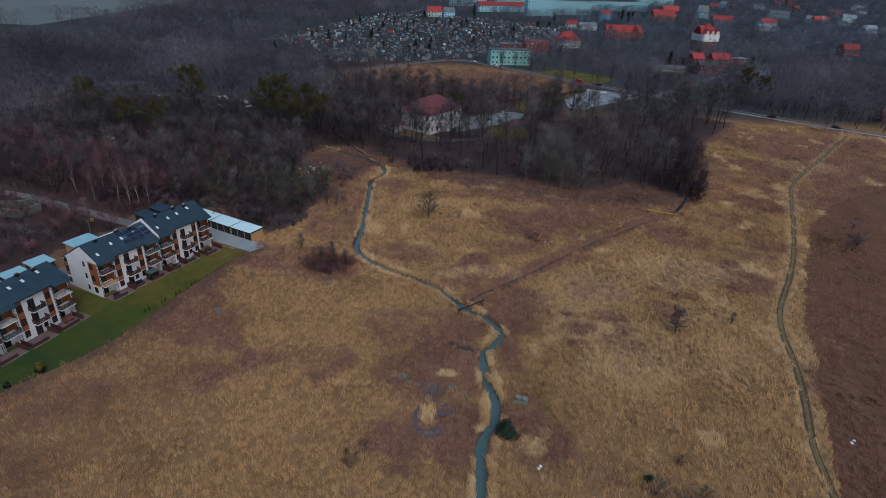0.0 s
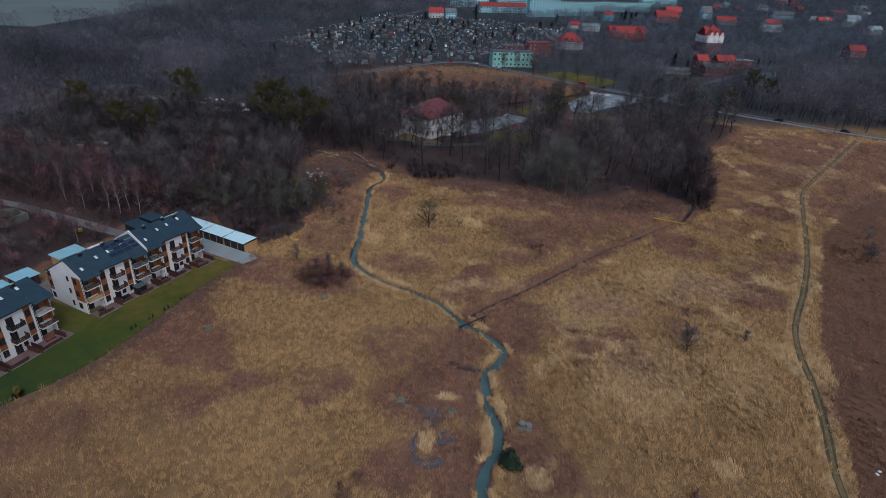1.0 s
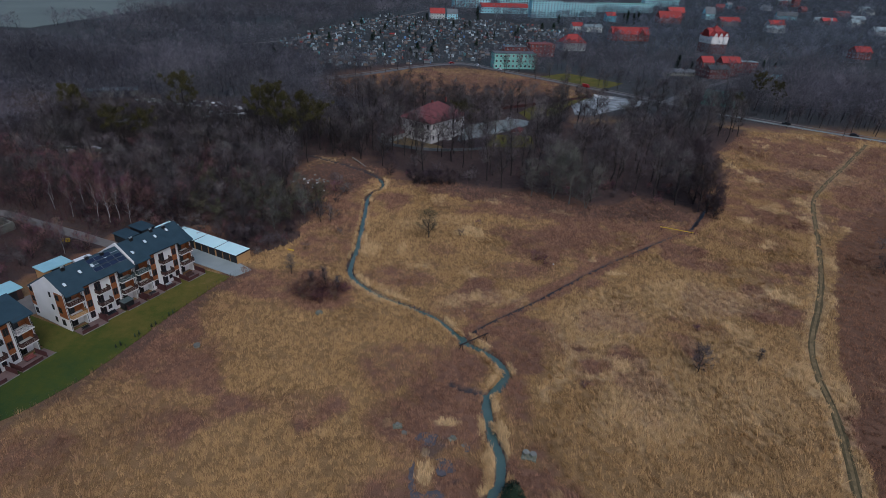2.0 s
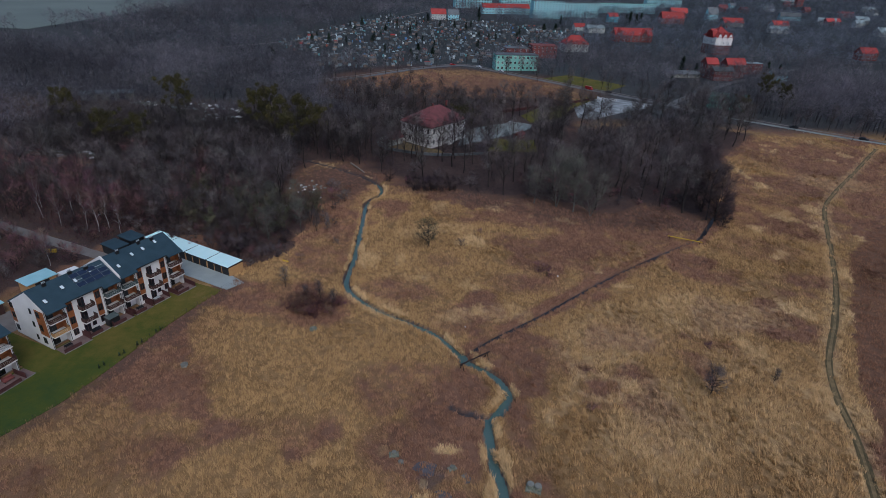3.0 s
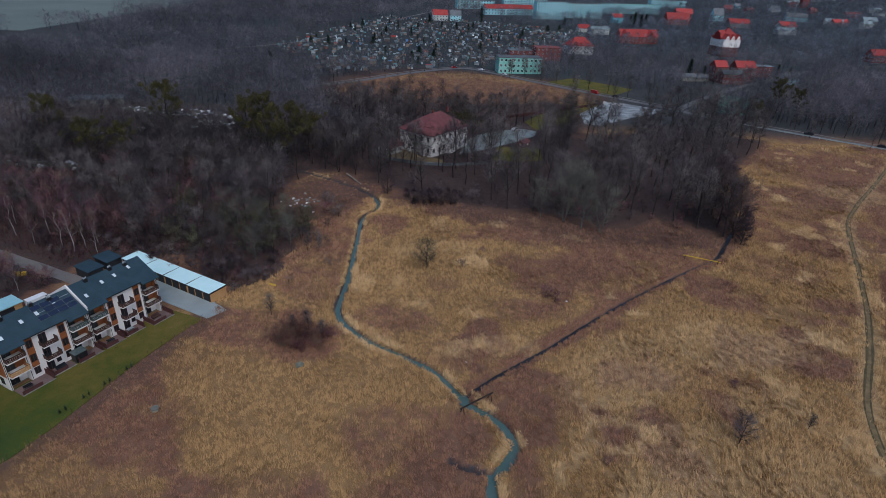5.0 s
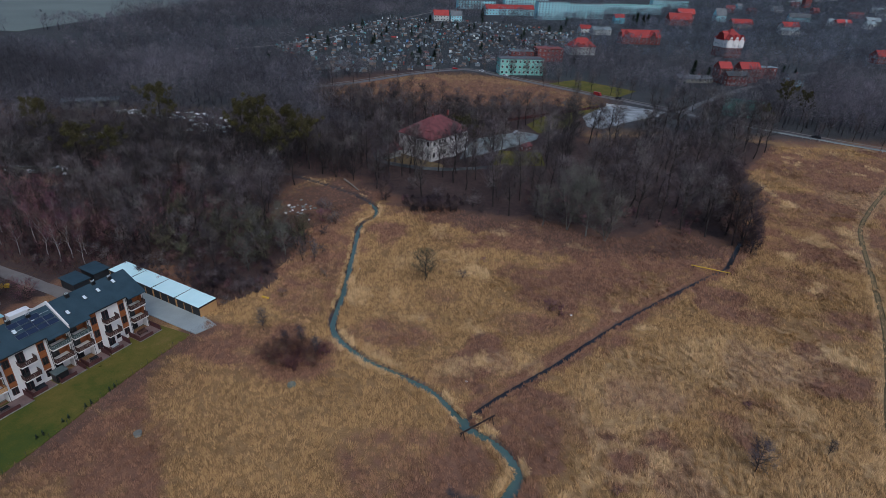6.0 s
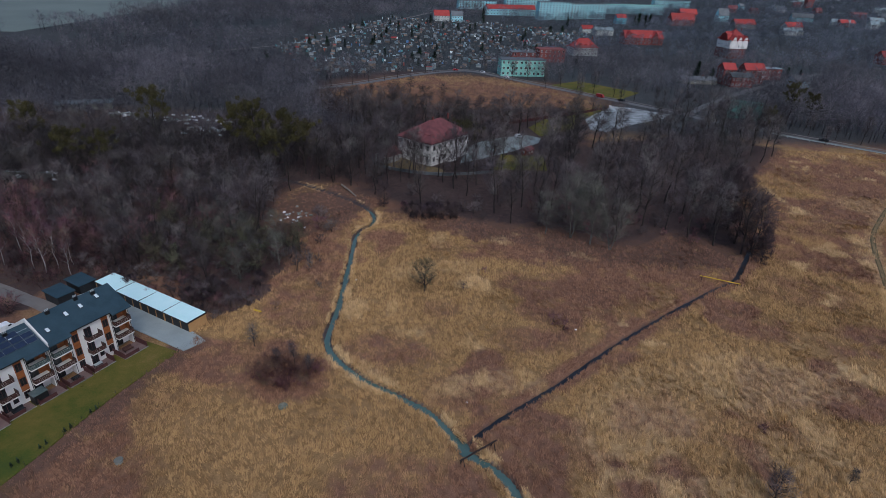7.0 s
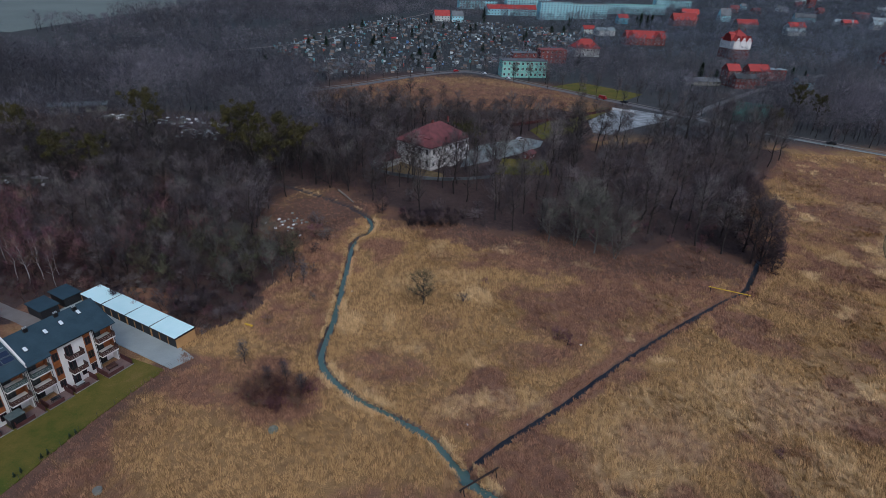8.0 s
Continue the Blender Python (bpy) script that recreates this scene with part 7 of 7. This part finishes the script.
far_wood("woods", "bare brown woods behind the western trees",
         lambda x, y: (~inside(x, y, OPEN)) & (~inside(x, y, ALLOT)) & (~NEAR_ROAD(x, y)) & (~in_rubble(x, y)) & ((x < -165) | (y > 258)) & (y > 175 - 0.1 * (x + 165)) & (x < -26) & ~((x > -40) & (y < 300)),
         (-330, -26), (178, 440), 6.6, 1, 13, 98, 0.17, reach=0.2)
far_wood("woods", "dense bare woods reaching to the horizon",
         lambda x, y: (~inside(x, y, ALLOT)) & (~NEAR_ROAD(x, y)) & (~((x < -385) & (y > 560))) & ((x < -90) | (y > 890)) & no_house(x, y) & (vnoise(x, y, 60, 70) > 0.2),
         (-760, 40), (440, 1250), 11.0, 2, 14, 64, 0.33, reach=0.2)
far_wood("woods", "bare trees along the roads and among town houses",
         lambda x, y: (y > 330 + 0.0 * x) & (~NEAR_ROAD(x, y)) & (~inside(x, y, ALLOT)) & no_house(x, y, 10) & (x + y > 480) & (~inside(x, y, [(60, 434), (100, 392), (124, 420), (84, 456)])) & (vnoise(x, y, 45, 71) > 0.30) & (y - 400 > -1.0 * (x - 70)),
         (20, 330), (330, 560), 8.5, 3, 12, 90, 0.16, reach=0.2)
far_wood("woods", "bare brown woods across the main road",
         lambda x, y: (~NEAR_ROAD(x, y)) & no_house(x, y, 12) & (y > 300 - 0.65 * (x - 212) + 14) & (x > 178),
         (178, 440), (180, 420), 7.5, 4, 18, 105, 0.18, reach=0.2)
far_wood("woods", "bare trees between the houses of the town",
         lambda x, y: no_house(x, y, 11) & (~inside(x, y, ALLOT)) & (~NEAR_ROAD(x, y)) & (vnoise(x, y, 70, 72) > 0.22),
         (60, 900), (560, 1300), 11.5, 5, 12, 58, 0.32, "hazedtown", 0.2)
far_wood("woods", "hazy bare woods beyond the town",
         lambda x, y: no_house(x, y, 14) & (x > 0.40 * y - 120) & (x < 0.95 * y), (330, 2200), (1290, 2900), 24, 12, 17, 40, 0.8, "hazedtown", 0.2)
far_wood("garden_trees", "small bare fruit trees among the allotment huts",
         lambda x, y: inside(x, y, ALLOT) & (~NEAR_ROAD(x, y)) & no_house(x, y, 12), (-160, 165), (430, 880), 6.2, 6, 5.0, 22, 0.16, "allotwig", 0.24)
far_wood("young_growth", "reddish brushwood on the forest floor",
         lambda x, y: inside(x, y, WOOD_WEST) & (y < 262) & (x > -165) & (away(x, y, CREEK) > 4) & (away(x, y, LANE) > 4) & ~in_rubble(x, y), (-165, -20), (160, 262), 3.2, 7, 2.6, 22, 0.07, "redtwig", 0.18)
far_wood("young_growth", "reddish brushwood on the forest floor",
         lambda x, y: inside(x, y, WOOD_EAST) & ~clear(x, y), (-24, 140), (185, 300), 6.5, 8, 1.8, 22, 0.05, "redtwig", 0.18)

far_wood("young_growth", "reddish brushwood round the lane and behind the garages",
         lambda x, y: inside(x, y, [(-150, 116), (-103, 114), (-99, 122), (-97, 134), (-90, 142), (-88, 154), (-70, 158), (-48, 143), (-42, 150), (-42, 168), (-110, 172), (-150, 178)]) & (away(x, y, LANE) > 3.2),
         (-150, -40), (114, 178), 1.8, 9, 2.1, 26, 0.06, "crimsontwig", 0.2)

far_wood("young_growth", "reddish-purple brushwood round the birches",
         lambda x, y: (away(x, y, LANE) > 3.5) & (y < 182 - 0.08 * (x + 150)), (-165, -84), (152, 186), 2.5, 19, 3.8, 32, 0.06, "crimsontwig", 0.18)

# ------------------------------------------------------------------ dry grass
def grass(name, label, box, density, seed, length, width, test, blades=15, rim=1.1, loose=0.24, ditch_rim=1.0):
    """Lodged dry grass: tussocks of narrow blades that lean with the lie of the swirls, each tussock with its own tone."""
    r = np.random.RandomState(seed)
    x0, x1, y0, y1 = box
    n = int((x1 - x0) * (y1 - y0) * density)
    x, y = r.uniform(x0, x1, n), r.uniform(y0, y1, n)
    k = test(x, y)
    x, y = x[k], y[k]
    k = (away(x, y, CREEK) > rim) & (away(x, y, DITCH) > ditch_rim) & (away(x, y, GULLY) > 0.6) & (away(x, y, TRACK) > 0.3 + 1.2 * vnoise(x, y, 1.8, 85))
    x, y = x[k], y[k]
    c = cover(x, y)
    keep = r.uniform(0, 1, len(x)) < 1 - 0.75 * np.clip(c["mud"], 0, 1) - 0.12 * np.clip(c["red"], 0, 1)
    x, y = x[keep], y[keep]
    c = {a: b[keep] for a, b in c.items()}
    n = len(x)
    z = ground_height(x, y) - 0.03
    ang = 0.4 + vnoise(x, y, 14, 80) * 1.7 + vnoise(x, y, 3.0, 81) * 1.3 + r.normal(0, 0.35, n)
    tuft = r.uniform(0, 1, n)
    lift = 0.75 + 1.1 * vnoise(x, y, 1.7, 82)
    size = length * (0.55 + 0.5 * vnoise(x, y, 1.8, 83) + 0.4 * tuft) * (1 + 0.5 * c["straw"]) * (1 - 0.25 * c["moor"]) * (1 - 0.25 * c["red"])
    vs = []
    for b in range(blades):
        a = ang + r.normal(0, 0.5, n)
        up = np.clip(lift + r.normal(0, 0.35, n), 0.15, 2.4)
        d = np.stack([np.cos(a), np.sin(a), up], -1)
        d /= np.linalg.norm(d, axis=1)[:, None]
        s = np.stack([-np.sin(a), np.cos(a), r.normal(0, 0.3, n)], -1) * (width * r.uniform(0.6, 1.4, n))[:, None] * 0.5
        p = np.stack([x + r.normal(0, loose, n), y + r.normal(0, loose, n), z], -1)
        vs.append(np.stack([p - s, p + s, p + d * (size * r.uniform(0.6, 1.3, n))[:, None]], 1))
    c["tuft"] = tuft
    v = np.concatenate(vs, 0).reshape(-1, 3)
    at = {key: np.repeat(np.tile(val, blades), 3) for key, val in c.items()}
    f = np.arange(len(v)).reshape(-1, 3)
    g = np.cross(v[1::3] - v[0::3], v[2::3] - v[0::3])
    f = np.where(g[:, 2:] < 0, f[:, [0, 2, 1]], f)
    g *= np.where(g[:, 2:] < 0, -1.0, 1.0) / (np.linalg.norm(g, axis=1)[:, None] + 1e-9)
    g = g + np.array([0.0, 0.0, 0.35])  # normals tipped up so that flat leaning blades take more even light
    g /= np.linalg.norm(g, axis=1)[:, None]
    me = fast_mesh(name, v, f, M["grass"], at)
    set_normals(me, np.repeat(g, 3, 0))
    return tagged(new(name, me), label, "grass", kind="stuff")


LAWN_SIDE = [tuple(p) for p in LAWN_EDGE] + [(-52, 140), (-85, 155), (-200, 150), (-200, 52)]
OFF_LAWN = lambda x, y: ~inside(x, y, LAWN_SIDE)
TREELESS = lambda x, y: ~(inside(x, y, WOOD_WEST) | inside(x, y, WOOD_EAST))
grass("dry_grass", "lodged dry golden meadow grass", (-62, 78, 50, 150), 1.75, 21, 0.72, 0.11, OFF_LAWN, 15)
grass("dry_grass", "dry meadow grass towards the woods", (-45, 118, 150, 205), 1.5, 22, 0.85, 0.14, lambda x, y: TREELESS(x, y) & (x < 118), 11, loose=0.3)
grass("dry_grass", "short dry growth on the dark field", (78, 150, 60, 215), 1.1, 23, 0.8, 0.13, TREELESS, 10, loose=0.3)
grass("dry_grass", "dry grass of the far meadow", (92, 220, 200, 300), 0.85, 24, 0.95, 0.2, lambda x, y: TREELESS(x, y) & (away(x, y, ROAD) > 7) & (x + y < 505), 8, loose=0.4)
grass("dry_grass", "rough tawny grass of the open field", (-85, 118, 322, 470), 0.34, 36, 1.2, 0.3, lambda x, y: inside(x, y, OPEN) & (away(x, y, ROAD) > 5), 7, loose=0.7)
grass("dry_grass", "short brown grass of the clearing", (-64, -22, 194, 228), 0.8, 29, 0.6, 0.12, lambda x, y: TREELESS(x, y) & ((x < -45) | (y > 205)), 12)
grass("dry_grass", "dry meadow grass before the creek's lower bend", (-60, 75, -12, 50), 0.6, 33, 0.85, 0.16, OFF_LAWN, 8, loose=0.35)
grass("dry_grass", "dry grass on the bank below the lawn", (-95, -62, 48, 110), 1.5, 25, 0.8, 0.10, OFF_LAWN, 12)


# pale reed beds on the banks: where each begins and ends, and its half width
REED_BEDS = [((8.5, 106.2), (10.6, 103.3), 0.55), ((10.6, 103.3), (12.2, 100.2), 0.6), ((11.8, 98.8), (9.5, 95.6), 0.75), ((10.9, 93.2), (10.6, 89.8), 0.6), ((7.0, 112.4), (8.4, 109.0), 0.7), ((8.0, 87.6), (8.2, 82.4), 0.45),
             ((10.6, 85.4), (11.9, 83.4), 1.0), ((9.0, 79.8), (8.7, 73.8), 0.85), ((10.2, 69.2), (10.9, 66.2), 0.75), ((9.8, 64.5), (9.2, 56.0), 0.8), ((6.4, 66.0), (6.5, 63.5), 0.4), ((12.0, 73.6), (12.4, 76.0), 0.5)]


def tussocks():
    """Mounds of pale reeds that crowd the creek's banks: broad beds in the bends and a ragged fringe upstream."""
    r = np.random.RandomState(31)
    spots = []
    for a, b, half in REED_BEDS:
        a, b = np.array(a), np.array(b)
        for k in range(int(4 + 3.2 * np.linalg.norm(b - a))):
            p = a + (b - a) * r.uniform(0, 1) + r.normal(0, 0.45 * half, 2)
            spots.append((p, 0.5 * half * r.uniform(0.7, 1.2), (b - a) / np.linalg.norm(b - a)))
    d = np.gradient(CREEK, axis=0)
    d /= np.linalg.norm(d, axis=1)[:, None]
    for i in range(len(CREEK)):
        if not 112 < CREEK[i][1] < 208:
            continue
        for side in (-1, 1):
            west = side > 0
            for k in range(3):
                p = CREEK[i] + d[i] * r.uniform(-0.9, 0.9) + np.array([-d[i][1], d[i][0]]) * side * r.uniform(0.9, 1.5)
                if vnoise(p[0], p[1], 5, 40) > (0.36 if west and CREEK[i][1] > 128 else 0.62):
                    spots.append((p, r.uniform(0.3, 0.5), d[i]))
    vs = []
    for p, rad, along in spots:
        m = 90
        a = r.uniform(0, 2 * np.pi, m)
        q = rad * np.sqrt(r.uniform(0, 1, m))
        stretch = r.normal(0, 0.35, m)
        x, y = p[0] + q * np.cos(a) + along[0] * stretch, p[1] + q * np.sin(a) + along[1] * stretch
        z = float(land(p[0], p[1])) - 0.45 + 0.6 * np.sqrt(np.clip(1 - (q / rad) ** 2, 0, 1)) * min(1.3, rad / 0.4)
        w = np.stack([np.cos(a) * (0.3 + q), np.sin(a) * (0.3 + q), r.uniform(0.2, 0.9, m)], -1)
        w /= np.linalg.norm(w, axis=1)[:, None]
        s = np.stack([-np.sin(a), np.cos(a), r.normal(0, 0.3, m)], -1) * 0.055
        c = np.stack([x, y, z], -1)
        vs.append(np.stack([c - s, c + s, c + w * r.uniform(0.25, 0.55, m)[:, None]], 1))
    v = np.concatenate(vs).reshape(-1, 3)
    at = {key: np.full(len(v), 1.0 if key == "straw" else 0.0) for key in ("moor", "red", "wood", "garden", "straw", "mud")}
    at["tuft"] = np.repeat(r.uniform(0.25, 1.0, len(spots)), 90 * 3)
    me = fast_mesh("bank_reeds", v, np.arange(len(v)).reshape(-1, 3), M["grass"], at)
    return tagged(new("bank_reeds", me), "pale straw-coloured reed mounds along the creek", "reeds", kind="stuff")


tussocks()
grass("bank_growth", "dark reddish growth fringing the ditch", (3, 86, 110, 188), 5, 27, 0.5, 0.08,
      lambda x, y: np.abs(away(x, y, DITCH) - 1.3) < 0.4, 9, loose=0.15, ditch_rim=0.9)
grass("bank_growth", "tall dry growth overhanging the creek's banks", (-30, 18, 50, 205), 4, 28, 0.8, 0.09,
      lambda x, y: np.abs(away(x, y, CREEK) - 1.75) < 0.45, 8, loose=0.2)

# ------------------------------------------------------------------ small things in the meadow
def concrete_well(x, y, turn, label, lids, size=1.0):
    g = thing("concrete_well", x, y, float(land(x, y)), turn, label, "well")
    g.scale = (size, size, size)
    part("base", Geo().box(-1.2, 1.2, -0.8, 0.8, -0.3, 0.45, bev=0.08), M["mosswell"], g)
    for q in lids:
        ring = part("ring", Geo().tube([(q, 0.1, 0.4), (q, 0.1, 0.95)], [0.5, 0.5], 12), M["mosswell"], g)
        part("lid", Geo().tube([(q, 0.1, 0.95), (q, 0.1, 1.07)], [0.56, 0.54], 12), M["oldconcrete"], ring, "round concrete lid")
    return g


concrete_well(-6.3, 84.6, 10, "weathered concrete well with a round lid in the moor", (0.0,), 0.66)
concrete_well(15.6, 79.3, -15, "weathered concrete chamber with two round lids beside the creek", (-0.55, 0.6))
concrete_well(3.1, 82.4, 30, "small concrete well sunk in the mud", (0.0,), 0.58)


def rock(x, y, size, mat_key, label, name="stone", flat=0.5):
    rg = random.Random(int(x * 31 + y * 17))
    bm = bmesh.new()
    bmesh.ops.create_icosphere(bm, subdivisions=2, radius=size)
    for v in bm.verts:
        v.co = Vector((v.co.x * 1.2, v.co.y * 0.9, v.co.z * flat)) * (1 + 0.22 * noise.noise(v.co * (1.3 / size) + Vector((x, y, 0))))
    me = bpy.data.meshes.new(name)
    bm.to_mesh(me)
    bm.free()
    me.materials.append(M[mat_key])
    ob = new(name, me)
    ob.matrix_basis = pose(x, y, float(land(x, y)) + size * flat * 0.5, 0, 0, rg.uniform(0, 360))
    return tagged(ob, label, "stone" if name == "stone" else "litter")


cover_disc = thing("manhole", -48.6, 103.8, float(land(-48.6, 103.8)), 20, "pale round concrete manhole in the dry grass", "manhole")
part("ring", Geo().tube([(0, 0, -0.3), (0, 0, 0.5)], [0.62, 0.6], 16), M["oldconcrete"], cover_disc)
part("lid", Geo().tube([(0, 0, 0.5), (0, 0, 0.6), (0, 0, 0.64)], [0.68, 0.68, 0.6], 16), M["oldconcrete"], cover_disc, "pale round concrete lid")
basin = thing("manhole", -27.0, 117.6, float(land(-27.0, 117.6)), 0, "dark sunken concrete chamber before the thicket", "manhole")
part("ring", Geo().tube([(0, 0, -0.3), (0, 0, 0.45)], [0.85, 0.8], 14), M["mosswell"], basin)
part("lid", Geo().tube([(0, 0, 0.45), (0, 0, 0.52)], [0.66, 0.66], 14), M["mosswell"], basin, "mossy dark lid")
rock(-5.0, 83.2, 0.5, "oldconcrete", "pale stone slab beside the well")
rock(4.9, 81.0, 0.35, "oldconcrete", "grey stone in the mud")
for x, y in ((16.9, 64.1), (17.3, 64.6), (72.0, 72.8), (72.8, 73.4), (5.4, 121.5), (29.5, 146.4), (-22, 163)):
    rock(x, y, 0.28, "white", "white scrap of litter in the grass", "litter", 0.4)
rg = random.Random(3)
for k in range(26):
    rock(-46 + rg.gauss(0, 2.2), 199 + rg.gauss(0, 3.2), rg.uniform(0.25, 0.6), rg.choice(("white", "oldconcrete", "concrete")), "pale rubble lump tipped in the clearing", "rubble", 0.5)
for cx, cy, rx, ry in RUBBLE:
    for k in range(44):
        rock(cx + rg.gauss(0, 0.45) * rx, cy + rg.gauss(0, 0.45) * ry, rg.uniform(0.5, 1.5), rg.choice(("white", "oldconcrete", "concrete", "oldconcrete")), "pale building rubble among the trees", "rubble", 0.4)


ow = thing("yard_wall", -148, 220.5, float(land(-148, 220.5)), 2, "long pale concrete wall along an old yard", "wall")
for k in range(9):
    part("panel", Geo().box(-12 + k * 2.7, -9.4 + k * 2.7, -0.12, 0.12, -0.3, 1.5), M["oldconcrete"], ow)
part("coping", Geo().box(-12.1, 12.3, -0.22, 0.22, 1.5, 1.66), M["concrete"], ow)


def pipe_bridge(a, b, z, rad, material, label, over=1.4):
    """A pipe across the water on two trestles."""
    a, b = Vector((*a, z)), Vector((*b, z))
    mid = (a + b) / 2
    g = thing("pipe_crossing", mid.x, mid.y, 0, 0, label, "pipe")
    d = (b - a).normalized()
    n = Vector((-d.y, d.x, 0))
    part("pipe", Geo().tube([a - Vector((mid.x, mid.y, 0)) - d * 0.6, b - Vector((mid.x, mid.y, 0)) + d * 0.6], [rad, rad], 8), M[material], g)
    for q in (a, b):
        q = q - Vector((mid.x, mid.y, 0))
        t = part("trestle", Geo().tube([q + n * 0.75 - Vector((0, 0, z + 0.5)), q + Vector((0, 0, 0.15))], [0.09, 0.07], 6), M["rust"], g)
        part("brace", Geo().tube([q - n * 0.75 - Vector((0, 0, z + 0.5)), q + Vector((0, 0, 0.15))], [0.09, 0.07], 6), M["rust"], t)
    return g


pipe_bridge((4.7, 106.9), (9.7, 110.9), 1.4, 0.14, "rust", "rusty black pipe on trestles over the creek")
pipe_bridge((66.9, 173.0), (74.8, 169.9), 0.8, 0.13, "yellow", "yellow gas pipe on trestles over the ditch")
scrap = thing("yellow_sheet", -41.2, 146.8, float(land(-41.2, 146.8)), -20, "scrap of bright yellow sheet in the grass", "litter")
part("sheet", Geo().box(-1.0, 1.0, -0.25, 0.25, 0.15, 0.4, bev=0.1), M["yellow"], scrap)
log = thing("fallen_trunk", -34.5, 221.5, 0.2, 0, "fallen pale tree trunk beside the creek", "log")
part("trunk", Geo().tube([(-3.3, 4.6, 0.5), (0, 0.2, 0.4), (3.2, -4.4, 0.2)], [0.35, 0.3, 0.22], 8), M["timber"], log)
post = thing("yellow_tank", -101.5, 144.5, float(land(-101.5, 144.5)), 20, "yellow plastic containers beside the lane", "container")
part("tank", Geo().box(-0.6, 0.6, -0.5, 0.5, 0, 1.0, bev=0.12), M["yellow"], post)
part("tank", Geo().box(1.0, 2.0, -0.3, 0.5, 0, 0.8, bev=0.12), M["yellow"], post)

# old concrete bunker walls beside the lane
old = thing("ruined_wall", -124, 150, 0.4, 0, "broken weathered concrete walls beside the lane", "ruin")
for x0, y0, x1, y1, h in ((-6, -4, 4, -5, 2.6), (4, -5, 5.5, 1, 2.4), (5.5, 1, 1, 3.6, 1.9), (1, 3.6, -5, 1.5, 2.2), (-5, 1.5, -6, -4, 2.4)):
    d = math.hypot(x1 - x0, y1 - y0)
    part("wall_piece", Geo().box(0, d, -0.3, 0.3, -0.3, h, bev=0.15), M["oldconcrete"], old, at=pose(x0, y0, 0, 0, 0, math.degrees(math.atan2(y1 - y0, x1 - x0))))


def car(x, y, turn, paint, label, van=False, z=0.2):
    g = thing("van" if van else "car", x, y, z, turn, label, "van" if van else "car", "vehicles on the roads")
    if van:
        body = [(-2.5, 0.35), (2.5, 0.35), (2.5, 1.1), (1.9, 1.3), (1.5, 2.2), (-2.5, 2.2)]
        cab = [(1.45, 1.3), (1.88, 1.32), (1.55, 2.08), (1.0, 2.08), (1.0, 1.3)]
    else:
        body = [(-2.1, 0.3), (2.1, 0.3), (2.15, 0.75), (1.1, 0.92), (0.45, 1.42), (-1.1, 1.44), (-1.85, 0.98), (-2.15, 0.9)]
        cab = [(0.98, 0.94), (0.42, 1.36), (-1.05, 1.38), (-1.7, 0.98)]
    b = part("body", Geo().prism(body, "y", -0.86, 0.86), M[paint], g)
    part("windows", Geo().prism(cab, "y", -0.875, 0.875), M["glass"], b)
    for q in (-1.35, 1.35):
        for s in (-0.8, 0.8):
            part("wheel", Geo().tube([(q, s - 0.1, 0.32), (q, s + 0.1, 0.32)], [0.32, 0.32], 10), M["rubber"], g)
    return g


car(88, 398.5, -45, "carred", "red van driving on the main road", True)
car(99, 390.5, 135, "cardark", "dark car on the main road")
car(18, 465.5, -35, "carlight", "silver car at the junction")
car(-2, 470.5, 25, "carred", "red car at the junction")
car(180, 319, 145, "cardark", "dark car on the main road")
car(150, 341, -28, "cardark", "dark car on the main road")
car(34, 451, -45, "carlight", "silver car on the main road")
car(30, 300, 30, "carlight", "silver car parked on the manor's drive", z=0.15)
car(205, 300.5, -35, "cardark", "dark car on the main road")
car(-88, 133, 62, "white", "white van parked behind the flats", True, z=BASE + 0.1)

# guard rail and lamps by the road
rail = thing("guard_rail", 0, 0, 0, 0, "low grey guard rail along the main road", "railing")
pts = [p for p in ROAD if 150 < p[0] < 230]
for a, b in zip(pts[:-1], pts[1:]):
    d = b - a
    n = np.array([-d[1], d[0]]) / np.linalg.norm(d)
    p = a - n * 4.4
    q = part("rail", Geo().box(0, float(np.linalg.norm(d)), -0.05, 0.05, 0.55, 0.95), M["concrete"], rail, at=pose(p[0], p[1], 0, 0, 0, math.degrees(math.atan2(d[1], d[0]))))
    part("post", Geo().box(-0.08, 0.08, -0.08, 0.08, -0.4, 0.95), M["concrete"], q)
